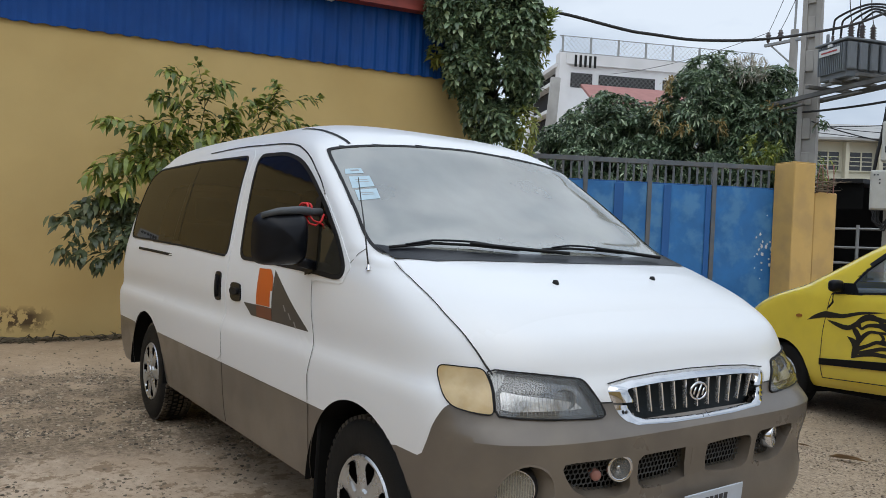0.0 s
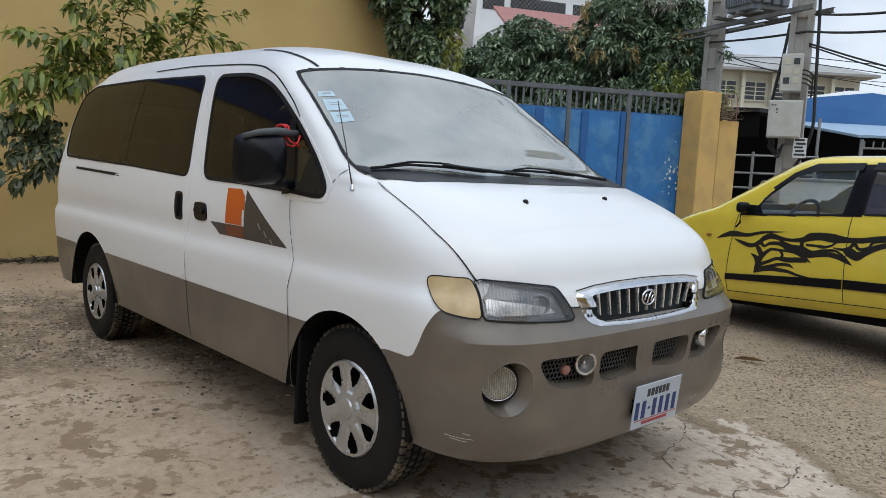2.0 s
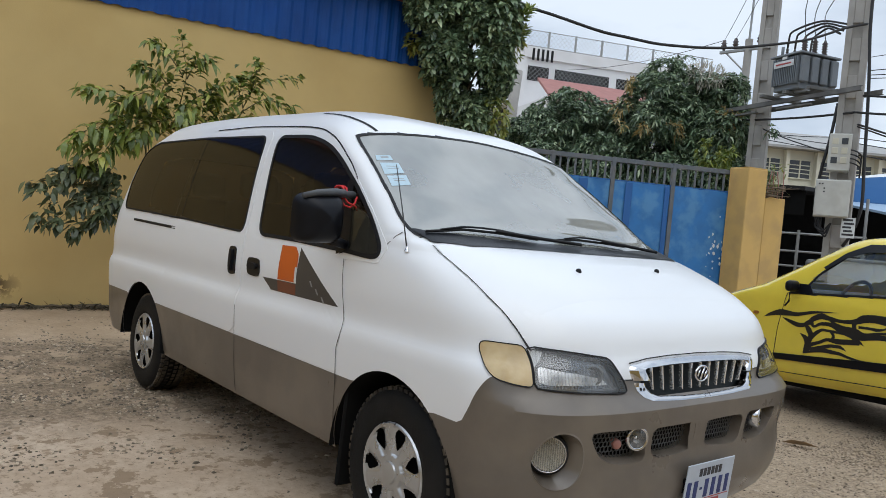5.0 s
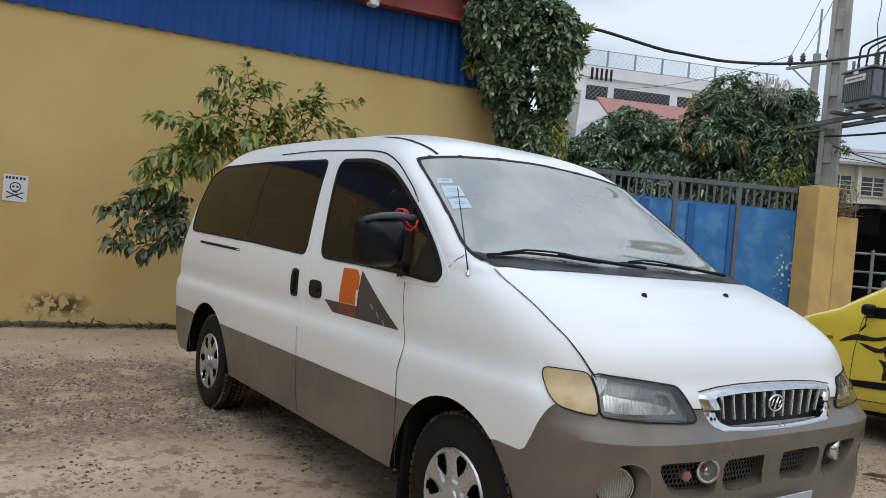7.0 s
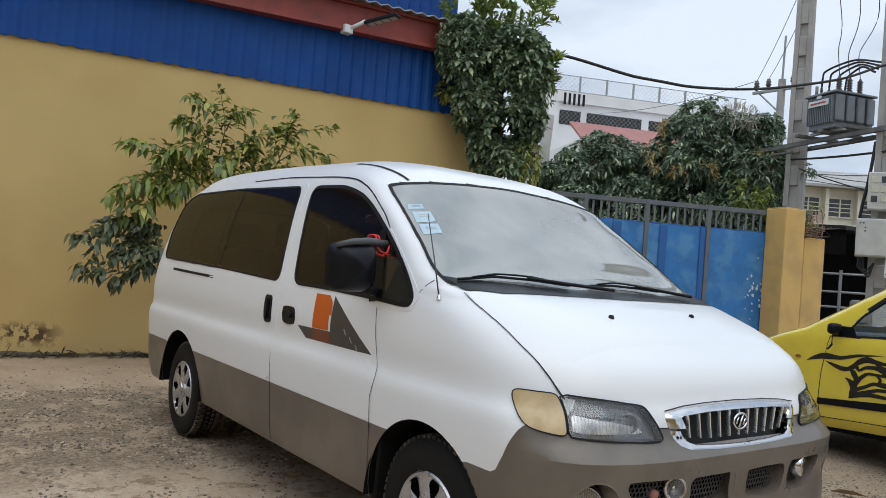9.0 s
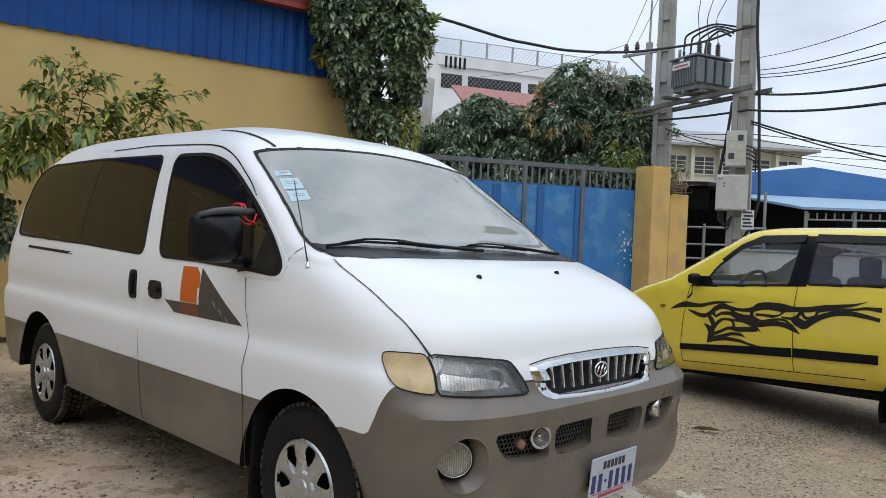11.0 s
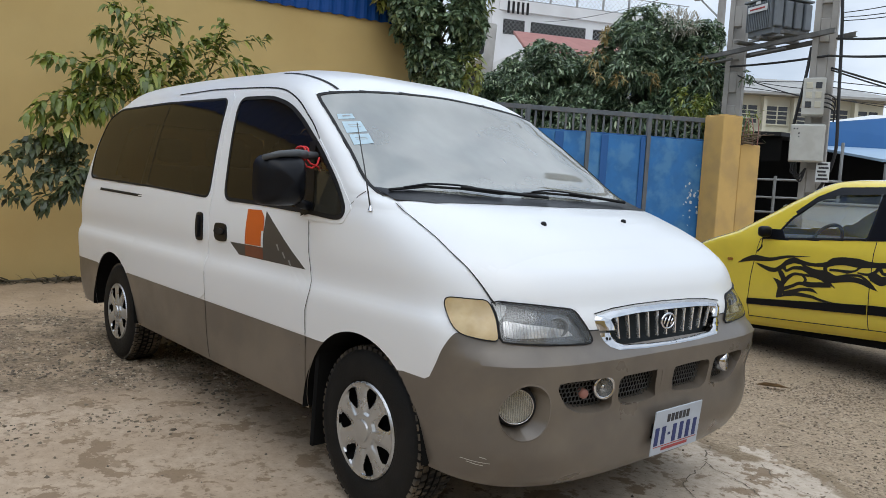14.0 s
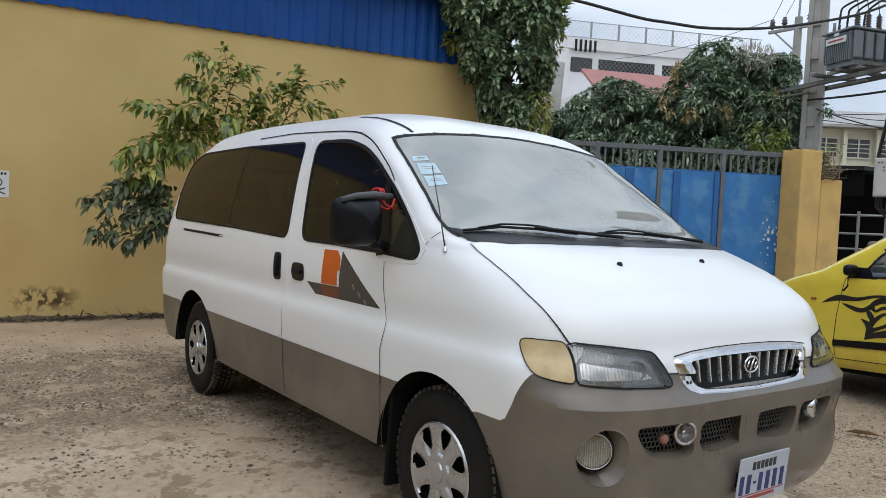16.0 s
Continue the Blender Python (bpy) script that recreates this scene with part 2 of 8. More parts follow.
M_LEAF_SKYLIT = leaf_mat("skylit_shoots", (0.09, 0.14, 0.035), (0.22, 0.30, 0.075), (0.42, 0.48, 0.15))
M_LEAF_YOUNG = leaf_mat("yellow_young_leaves", (0.13, 0.17, 0.045), (0.27, 0.30, 0.07), (0.46, 0.42, 0.12))
M_LEAF_MANGO = leaf_mat("mango_leaves", (0.034, 0.058, 0.034), (0.155, 0.23, 0.125), (0.45, 0.53, 0.34), 0.3)
M_LEAF_MANGO_NEW = leaf_mat("mango_reddish_leaves", (0.26, 0.19, 0.07), (0.40, 0.29, 0.11), (0.52, 0.40, 0.19))
M_WHITEWALL = mat("white_render", (0.74, 0.74, 0.74), 0.85, var=0.06, scale=0.5, tint=(0.6, 0.6, 0.59), tscale=0.4, tamt=0.5)
M_CREAM = mat("cream_render", (0.60, 0.57, 0.45), 0.85, var=0.08, scale=0.6, tint=(0.42, 0.4, 0.33), tscale=0.5, tamt=0.5)
M_TILEROOF = mat("faded_red_roof", (0.34, 0.15, 0.13), 0.8, var=0.12, scale=2)
M_GREYROOF = mat("grey_roof_sheet", (0.30, 0.31, 0.31), 0.6, var=0.12, scale=1.5)
M_BROWNROOF = mat("weathered_pale_roof", (0.33, 0.325, 0.31), 0.7, var=0.2, scale=1.5)
M_BLUEROOF = mat("blue_roof_sheet", (0.05, 0.17, 0.40), 0.5, var=0.08, scale=1, tint=(0.1, 0.24, 0.46), tscale=0.8, tamt=0.4)
M_BLUEROOF_PALE = mat("pale_blue_roof_sheet", (0.30, 0.42, 0.55), 0.45, var=0.08, scale=1)
# near-black that stands in for shade inside sheds and openings
M_DARKVOID = mat("shade_black", (0.012, 0.012, 0.013), 0.9, var=0.2)
M_WINDOWDARK = mat("dark_window", (0.03, 0.033, 0.038), 0.2, var=0.2)
M_PAPER = mat("white_paper", (0.62, 0.64, 0.64), 0.6, var=0.05, scale=8)
M_INK = mat("black_ink", (0.03, 0.03, 0.035), 0.6, var=0.1)
M_ORANGE = mat("orange_decal", (0.55, 0.10, 0.009), 0.35, var=0.05)
M_DGREY = mat("dark_grey_decal", (0.055, 0.05, 0.047), 0.4, var=0.08)
M_DRED = mat("brown_red_decal", (0.16, 0.045, 0.02), 0.4, var=0.08)
M_REDRIBBON = mat("red_ribbon", (0.55, 0.02, 0.02), 0.7, var=0.2)
M_BLUEINK = mat("plate_blue_ink", (0.014, 0.03, 0.14), 0.5, var=0.1)
M_REDINK = mat("plate_red_ink", (0.35, 0.05, 0.05), 0.5, var=0.1)
M_STICKER = mat("pale_sticker", (0.40, 0.53, 0.60), 0.5, var=0.08, scale=30)


# ---- mesh helpers ----
def mesh_ob(name, verts, faces, material, parent=None, label="", smooth=False, crease=None):
    me = bpy.data.meshes.new(name)
    me.from_pydata([tuple(v) for v in verts], [], [tuple(f) for f in faces])
    me.validate()
    if smooth:
        me.polygons.foreach_set("use_smooth", [True] * len(me.polygons))
        if crease:
            me.set_sharp_from_angle(angle=radians(crease))
    me.materials.append(material)
    ob = new(name, me)
    if parent is not None:
        ob.parent = parent
        if parent.parent is None:
            ob.matrix_parent_inverse = parent.matrix_basis.inverted()
    if label:
        tagged(ob, label)
    return ob


def bm_ob(name, bm, material, parent=None, label="", smooth=False, crease=None):
    bmesh.ops.recalc_face_normals(bm, faces=bm.faces)
    v = [x.co.copy() for x in bm.verts]
    bm.verts.index_update()
    f = [[x.index for x in q.verts] for q in bm.faces]
    bm.free()
    return mesh_ob(name, v, f, material, parent, label, smooth, crease)


def thing(name, at, label, category, group="", kind="", turn=0.0):
    ob = new(name)
    ob.empty_display_size = 0.2
    ob.matrix_basis = pose(*at, 0, 0, turn)
    return tagged(ob, label, category, group, kind)


def box_bm(lo, hi, bevel=0.0, m=None, seg=1):
    bm = bmesh.new()
    bmesh.ops.create_cube(bm, size=1)
    for v in bm.verts:
        v.co = Vector([lo[i] + (v.co[i] + 0.5) * (hi[i] - lo[i]) for i in range(3)])
    if bevel:
        bmesh.ops.bevel(bm, geom=list(bm.edges), offset=bevel, segments=seg, affect="EDGES", profile=0.5)
    if m is not None:
        bm.transform(m)
    return bm


def join_bm(*parts):
    out = bmesh.new()
    for b in parts:
        me = bpy.data.meshes.new("tmp")
        b.to_mesh(me)
        b.free()
        out.from_mesh(me)
        bpy.data.meshes.remove(me)
    return out


def tube(points, r, sides=8, r2=None, cap=True):
    """Vertices and faces of a round bar along points, from radius r to r2."""
    pts = [Vector(p) for p in points]
    n = len(pts)
    vs, fs = [], []
    up = Vector((0, 0, 1))
    for i, p in enumerate(pts):
        d = (pts[min(i + 1, n - 1)] - pts[max(i - 1, 0)]).normalized()
        a = d.cross(up if abs(d.z) < 0.95 else Vector((1, 0, 0))).normalized()
        b = d.cross(a)
        rr = r if r2 is None else r + (r2 - r) * i / max(n - 1, 1)
        for k in range(sides):
            t = 2 * math.pi * k / sides
            vs.append(p + a * rr * math.cos(t) + b * rr * math.sin(t))
    for i in range(n - 1):
        for k in range(sides):
            q = (k + 1) % sides
            fs.append((i * sides + k, i * sides + q, (i + 1) * sides + q, (i + 1) * sides + k))
    if cap:
        fs.append(tuple(range(sides))[::-1])
        fs.append(tuple((n - 1) * sides + k for k in range(sides)))
    return vs, fs


def merged(*vf):
    vs, fs = [], []
    for v, f in vf:
        o = len(vs)
        vs += list(v)
        fs += [tuple(i + o for i in q) for q in f]
    return vs, fs


def lathe(profile, m=None, seg=48, closed=False):
    """Turns (radius, height) pairs round z."""
    vs, fs = [], []
    n = len(profile)
    for k in range(seg):
        t = 2 * math.pi * k / seg
        for r, h in profile:
            vs.append(Vector((r * math.cos(t), r * math.sin(t), h)))
    for k in range(seg):
        q = (k + 1) % seg
        for i in range(n if closed else n - 1):
            j = (i + 1) % n
            fs.append((k * n + i, q * n + i, q * n + j, k * n + j))
    if m is not None:
        vs = [m @ v for v in vs]
    return vs, fs


def sag(a, b, drop, n=24):
    a, b = Vector(a), Vector(b)
    return [a.lerp(b, i / n) - Vector((0, 0, drop * 4 * (i / n) * (1 - i / n))) for i in range(n + 1)]


def pchip(xs, ys):
    xs, ys = np.array(xs, float), np.array(ys, float)
    h, d = np.diff(xs), np.diff(ys) / np.diff(xs)
    m = np.zeros(len(xs))
    m[0], m[-1] = d[0], d[-1]
    for i in range(1, len(xs) - 1):
        if d[i - 1] * d[i] > 0:
            w1, w2 = 2 * h[i] + h[i - 1], h[i] + 2 * h[i - 1]
            m[i] = (w1 + w2) / (w1 / d[i - 1] + w2 / d[i])

    def f(x):
        x = min(max(x, xs[0]), xs[-1])
        i = int(min(np.searchsorted(xs, x, side="right") - 1, len(xs) - 2))
        t = (x - xs[i]) / h[i]
        return float((2 * t**3 - 3 * t**2 + 1) * ys[i] + (t**3 - 2 * t**2 + t) * h[i] * m[i] + (3 * t**2 - 2 * t**3) * ys[i + 1] + (t**3 - t**2) * h[i] * m[i + 1])
    return f


def smooth01(a, b, x):
    t = min(max((x - a) / (b - a), 0.0), 1.0)
    return t * t * (3 - 2 * t)


def rounded(poly, it=2, keep=0.25):
    """Cuts the corners of a closed outline."""
    p = [Vector((*q, 0)) for q in poly]
    for _ in range(it):
        o = []
        for i in range(len(p)):
            a, b = p[i], p[(i + 1) % len(p)]
            o += [a.lerp(b, keep), a.lerp(b, 1 - keep)]
        p = o
    return [(q.x, q.y) for q in p]


def dense(poly, step, closed=True):
    out = []
    n = len(poly)
    for i in range(n if closed else n - 1):
        a, b = Vector((*poly[i], 0)), Vector((*poly[(i + 1) % n], 0))
        k = max(1, int((b - a).length / step))
        out += [tuple(a.lerp(b, j / k)[:2]) for j in range(k)]
    if not closed:
        out.append(tuple(poly[-1]))
    return out


def inside(poly, x, y):
    c, n = False, len(poly)
    for i in range(n):
        (x1, y1), (x2, y2) = poly[i], poly[i - 1]
        if (y1 > y) != (y2 > y) and x < (x2 - x1) * (y - y1) / (y2 - y1) + x1:
            c = not c
    return c


def soft(poly, rad, n=5):
    """Rounds each corner of a closed outline to about rad."""
    out = []
    for i in range(len(poly)):
        a, p, b = Vector(poly[i - 1]), Vector(poly[i]), Vector(poly[(i + 1) % len(poly)])
        k1, k2 = min(rad, (a - p).length * 0.45), min(rad, (b - p).length * 0.45)
        q, r = p + (a - p).normalized() * k1, p + (b - p).normalized() * k2
        for j in range(n + 1):
            t = j / n
            out.append(tuple(q * (1 - t) ** 2 + p * 2 * t * (1 - t) + r * t * t))
    return out


# ---- ground ----
def ground_mat():
    m = bpy.data.materials.new("dusty_yard")
    m.use_nodes = True
    n, l = m.node_tree.nodes, m.node_tree.links
    p = n["Principled BSDF"]
    tc = n.new("ShaderNodeTexCoord")
    sep = n.new("ShaderNodeSeparateXYZ")
    l.new(tc.outputs["Object"], sep.inputs[0])

    def noise_n(scale, detail=6, rough=0.55):
        q = n.new("ShaderNodeTexNoise")
        q.inputs["Scale"].default_value, q.inputs["Detail"].default_value, q.inputs["Roughness"].default_value = scale, detail, rough
        l.new(tc.outputs["Object"], q.inputs["Vector"])
        return q.outputs[0]

    def rng(v, a, b, c=0.0, d=1.0):
        q = n.new("ShaderNodeMapRange")
        for k, x in zip(("From Min", "From Max", "To Min", "To Max"), (a, b, c, d)):
            q.inputs[k].default_value = x
        l.new(v, q.inputs[0])
        return q.outputs[0]

    def math_n(op, a, b):
        q = n.new("ShaderNodeMath")
        q.operation = op
        for k, x in ((0, a), (1, b)):
            if isinstance(x, (int, float)):
                q.inputs[k].default_value = x
            else:
                l.new(x, q.inputs[k])
        return q.outputs[0]

    def mixc(f, a, b):
        q = n.new("ShaderNodeMixRGB")
        for k, x in ((0, f), (1, a), (2, b)):
            if isinstance(x, tuple):
                q.inputs[k].default_value = (*x, 1)
            else:
                l.new(x, q.inputs[k])
        return q.outputs[0]

    wob = math_n("MULTIPLY", math_n("SUBTRACT", noise_n(0.9, 5), 0.5), 1.6)
    fine = noise_n(18, 8, 0.65)
    # dusty concrete with damp blotches, barer towards the front
    gx0 = math_n("ADD", sep.outputs[0], wob)
    conc = mixc(rng(noise_n(1.4), 0.35, 0.7), (0.40, 0.30, 0.208), (0.51, 0.405, 0.30))
    slab = mixc(rng(noise_n(2.0, 7, 0.6), 0.3, 0.7), (0.50, 0.42, 0.335), (0.64, 0.55, 0.45))
    conc = mixc(rng(gx0, -0.6, 0.5), conc, slab)
    conc = mixc(rng(noise_n(4.2, 8, 0.66), 0.553, 0.585, 0, 0.85), conc, (0.219, 0.152, 0.094))
    conc = mixc(rng(noise_n(9.0, 7, 0.62), 0.565, 0.60, 0, 0.7), conc, (0.25, 0.18, 0.115))
    dirt = mixc(rng(noise_n(2.2), 0.3, 0.7), (0.345, 0.256, 0.167), (0.46, 0.35, 0.240))
    grav = mixc(rng(noise_n(30, 4, 0.7), 0.35, 0.65), (0.093, 0.070, 0.046), (0.381, 0.291, 0.201))
    # gravel patch behind the slab, and the loose ground beyond its edge
    gx = math_n("ADD", sep.outputs[0], wob)
    gmask = math_n("MULTIPLY", rng(gx, -5.3, -4.7), rng(gx, -2.0, -2.5))
    gmask = math_n("MULTIPLY", gmask, rng(noise_n(3.2, 7, 0.7), 0.44, 0.52))
    bend = math_n("MULTIPLY", math_n("MAXIMUM", math_n("SUBTRACT", sep.outputs[0], 1.05), 0.0), 0.85)
    ey = math_n("ADD", math_n("ADD", sep.outputs[1], bend), math_n("MULTIPLY", math_n("SUBTRACT", noise_n(2.6, 7, 0.6), 0.5), 0.5))
    edge = rng(ey, 1.235, 1.26)
    isle = math_n("MULTIPLY", math_n("MULTIPLY", rng(ey, 1.9, 1.5), edge), rng(noise_n(2.3, 5, 0.5), 0.60, 0.625))
    edge = math_n("SUBTRACT", edge, isle)
    damp = math_n("MULTIPLY", math_n("MULTIPLY", rng(ey, 1.16, 1.2), rng(ey, 1.34, 1.28)), rng(noise_n(3.1, 6, 0.6), 0.42, 0.5, 0.0, 0.7))
    rmask = math_n("MULTIPLY", edge, rng(noise_n(4.2, 7, 0.7), 0.36, 0.56, 0.25, 0.85))
    dirt = mixc(edge, dirt, mixc(rng(noise_n(3.3, 7, 0.6), 0.3, 0.7), (0.36, 0.275, 0.185), (0.51, 0.40, 0.285)))
    far = math_n("MAXIMUM", rng(gx, -2.2, -3.2), edge)
    col = mixc(far, conc, dirt)
    col = mixc(gmask, col, grav)
    col = mixc(rmask, col, mixc(rng(noise_n(38, 6, 0.75), 0.38, 0.62), (0.135, 0.10, 0.066), (0.52, 0.41, 0.29)))
    col = mixc(damp, col, (0.219, 0.165, 0.102))
    col = mixc(rng(fine, 0.35, 0.7, 0.0, 0.4), col, (0.186, 0.135, 0.086))
    col = mixc(rng(noise_n(55, 3, 0.6), 0.58, 0.68, 0.0, 0.45), col, (0.149, 0.109, 0.070))
    l.new(col, p.inputs["Base Color"])
    p.inputs["Roughness"].default_value = 0.88
    p.inputs["Specular IOR Level"].default_value = 0.25
    h = math_n("ADD", math_n("MULTIPLY", fine, 0.4), math_n("MULTIPLY", math_n("MAXIMUM", gmask, rmask), math_n("MULTIPLY", noise_n(45, 3, 0.6), 2.2)))
    b = n.new("ShaderNodeBump")
    b.inputs["Strength"].default_value, b.inputs["Distance"].default_value = 0.55, 0.02
    l.new(h, b.inputs["Height"])
    l.new(b.outputs[0], p.inputs["Normal"])
    return m


def ground_z(x, y):
    """Gentle unevenness near the vehicles, flat under the wheels."""
    if abs(x) > 25 or abs(y) > 25:
        return 0.0
    z = 0.018 * (noise.noise(Vector((x * 0.7, y * 0.7, 3.1)))) + 0.007 * noise.noise(Vector((x * 2.6, y * 2.6, 7.7)))
    return z * smooth01(0.2, 1.2, max(abs(y) - 0.7, max(-4.2 - x, x - 1.0)))


def axis_steps(lo, hi, near, far):
    mid = list(np.arange(lo, hi + 1e-6, near))
    out, s, a = [], near, hi
    while a < far:
        s *= 1.5
        a += s
        out.append(a)
    out2, s, a = [], near, lo
    while a > -far:
        s *= 1.5
        a -= s
        out2.append(a)
    return out2[::-1] + mid + out


gxs, gys = axis_steps(-8, 5, 0.12, 600), axis_steps(-7, 8, 0.12, 600)
g_v = [(x, y, ground_z(x, y)) for x in gxs for y in gys]
ny = len(gys)
g_f = [(i * ny + j, (i + 1) * ny + j, (i + 1) * ny + j + 1, i * ny + j + 1) for i in range(len(gxs) - 1) for j in range(ny - 1)]
tagged(mesh_ob("ground", g_v, g_f, ground_mat(), smooth=True), "dusty tan concrete and gravel yard with damp blotches", "ground", kind="structure")


# ---- yellow wall with blue sheeting ----
def wall_x(y):
    return -7.3 + 0.05 * (y + 0.75)


def wall_top(y):
    return 3.62 + 0.036 * (y + 1.85)


def wall_stains(m):
    """Dark mossy patches low on the plaster and a damp line at its foot."""
    n, l = m.node_tree.nodes, m.node_tree.links
    p = n["Principled BSDF"]
    src = p.inputs["Base Color"].links[0].from_socket
    tc, sep = n.new("ShaderNodeTexCoord"), n.new("ShaderNodeSeparateXYZ")
    l.new(tc.outputs["Object"], sep.inputs[0])

    def node_op(op, a, b):
        q = n.new("ShaderNodeMath")
        q.operation = op
        for k, x in ((0, a), (1, b)):
            if isinstance(x, float):
                q.inputs[k].default_value = x
            else:
                l.new(x, q.inputs[k])
        return q.outputs[0]

    def band(v, mid, half, soft):
        q = n.new("ShaderNodeMapRange")
        for k, x in zip(("From Min", "From Max", "To Min", "To Max"), (half, half + soft, 1.0, 0.0)):
            q.inputs[k].default_value = x
        l.new(node_op("ABSOLUTE", node_op("SUBTRACT", v, mid), 0.0), q.inputs[0])
        return q.outputs[0]
    no = n.new("ShaderNodeTexNoise")
    no.inputs["Scale"].default_value, no.inputs["Detail"].default_value, no.inputs["Roughness"].default_value = 9.0, 8, 0.65
    l.new(tc.outputs["Object"], no.inputs["Vector"])
    nr = n.new("ShaderNodeMapRange")
    nr.inputs["From Min"].default_value, nr.inputs["From Max"].default_value = 0.47, 0.52
    l.new(no.outputs[0], nr.inputs[0])
    spot = node_op("MAXIMUM", node_op("MULTIPLY", band(sep.outputs[1], -1.30, 0.16, 0.25), band(sep.outputs[2], 0.24, 0.05, 0.12)), node_op("MULTIPLY", band(sep.outputs[1], -2.05, 0.05, 0.12), band(sep.outputs[2], 0.33, 0.03, 0.08)))
    spot = node_op("MULTIPLY", spot, nr.outputs[0])
    mx = n.new("ShaderNodeMixRGB")
    mx.inputs[2].default_value = (0.085, 0.052, 0.020, 1)
    l.new(spot, mx.inputs[0])
    l.new(src, mx.inputs[1])
    l.new(mx.outputs[0], p.inputs["Base Color"])


wall_stains(M_YWALL)
WALL_Y0, WALL_Y1 = -14.0, 4.95
tagged(mesh_ob("wall_back", *merged(*[([(wall_x(a) - w, a, z) for w in (0, 0.22) for a in (WALL_Y0, WALL_Y1) for z in (-0.2, wall_top(a) + 0.25)],
    [(0, 1, 3, 2), (4, 6, 7, 5), (0, 2, 6, 4), (1, 5, 7, 3), (0, 4, 5, 1), (2, 3, 7, 6)])]), M_YWALL), "tall yellow plastered yard wall with stains near the ground", "wall", kind="structure")


def corrugated(y0, y1, z0, z1, off, pitch, depth, name, material, label, parent=None):
    """Ribbed sheet standing along the wall; z0 and z1 follow the coping."""
    ys = np.arange(y0, y1, pitch / 4)
    prof = (0.0, 1.0, 1.0, 0.0)
    vs, fs = [], []
    for i, y in enumerate(ys):
        x = wall_x(y) + off + depth * prof[i % 4]
        wob = 0.004 * noise.noise(Vector((y * 1.7, 0, 0)))
        vs += [(x + wob, y, z0(y) + 0.012 * prof[i % 4]), (x + wob, y, z1(y))]
    for i in range(len(ys) - 1):
        fs.append((2 * i, 2 * i + 2, 2 * i + 3, 2 * i + 1))
    n = len(vs)
    vs += [(v[0] - 0.01, v[1], v[2]) for v in vs[:n]]
    fs += [tuple(q + n for q in f[::-1]) for f in fs[:]]
    fs += [(2 * i, 2 * i + n, 2 * i + 2 + n, 2 * i + 2) for i in range(len(ys) - 1)]
    return tagged(mesh_ob(name, vs, fs, material, parent), label, "wall cladding", kind="structure")


corrugated(WALL_Y0, 4.7, wall_top, lambda y: wall_top(y) + 1.15, 0.03, 0.2, 0.02, "cladding_lower", M_BLUE, "blue painted corrugated steel sheeting above the wall")
corrugated(WALL_Y0, 4.7, lambda y: wall_top(y) + 1.2, lambda y: wall_top(y) + 4.2, -0.5, 0.2, 0.03, "cladding_upper", M_BLUE, "upper blue corrugated sheeting under the roof")
# red eave beam along the sheeting
rb = thing("eave_beam", (wall_x(0) + 0.2, 0, 4.6), "red oxide painted steel eave beam over blue sheeting", "beam", kind="structure")
for nm, dz0, dz1, o0, o1 in (("beam_web", 0.86, 1.20, 0.10, 0.16), ("beam_flange", 0.80, 0.86, 0.08, 0.26), ("beam_lip", 1.20, 1.25, 0.08, 0.22)):
    vs = []
    for y in (WALL_Y0, 4.25):
        sl = 0.02 * (y + 1.85)
        for o, z in ((o0, dz0), (o1, dz0), (o1, dz1), (o0, dz1)):
            vs.append((wall_x(y) + o, y, wall_top(y) + z + sl))
    mesh_ob(nm, vs, [(0, 1, 5, 4), (1, 2, 6, 5), (2, 3, 7, 6), (3, 0, 4, 7), (0, 3, 2, 1), (4, 5, 6, 7)], M_RED, rb)
vs, fs = [], []
ys = np.arange(WALL_Y0, 4.0, 0.05)
for i, y in enumerate(ys):
    z = wall_top(y) + 1.29 + 0.02 * (y + 1.85) + 0.018 * math.sin(i * math.pi / 2)
    vs += [(wall_x(y) + 0.34, y, z - 0.03), (wall_x(y) - 0.5, y, z + 0.12), (wall_x(y) + 0.34, y, z - 0.045), (wall_x(y) - 0.5, y, z + 0.1)]
for i in range(len(ys) - 1):
    a, b = 4 * i, 4 * i + 4
    fs += [(a, b, b + 1, a + 1), (a + 2, a + 3, b + 3, b + 2), (a, a + 2, b + 2, b)]
mesh_ob("roof_sheet", vs, fs, M_GREYROOF, rb, "wavy grey roof sheet edge")

# unseen plain walls added on the open side and behind to block low sky light
tagged(bm_ob("sky_block_side", box_bm((-8.0, -14.2, -0.2), (9.2, -14.0, 4.4)), M_YWALL), "unseen yellow wall added on the open side to cut low sky light", "wall", kind="structure")
tagged(bm_ob("sky_block_far", box_bm((9.0, -14.2, -0.2), (9.2, 2.5, 4.6)), M_YWALL), "unseen yellow wall added behind to cut low sky light", "wall", kind="structure")

# ---- gate ----
GA, GB = Vector((-6.87, 4.46, 0)), Vector((-4.12, 9.03, 0))
gdir = (GB - GA).normalized()
gang = math.atan2(gdir.y, gdir.x)
GLEN = (GB - GA).length
gate = thing("gate", GA, "tall blue steel sheet gate with grey barred top", "gate", turn=math.degrees(gang))
gm = gate.matrix_basis


def gate_part(name, lo, hi, material, label="", bevel=0.004, parent=None):
    return bm_ob(name, box_bm(lo, hi, bevel, gm), material, parent or gate, label)


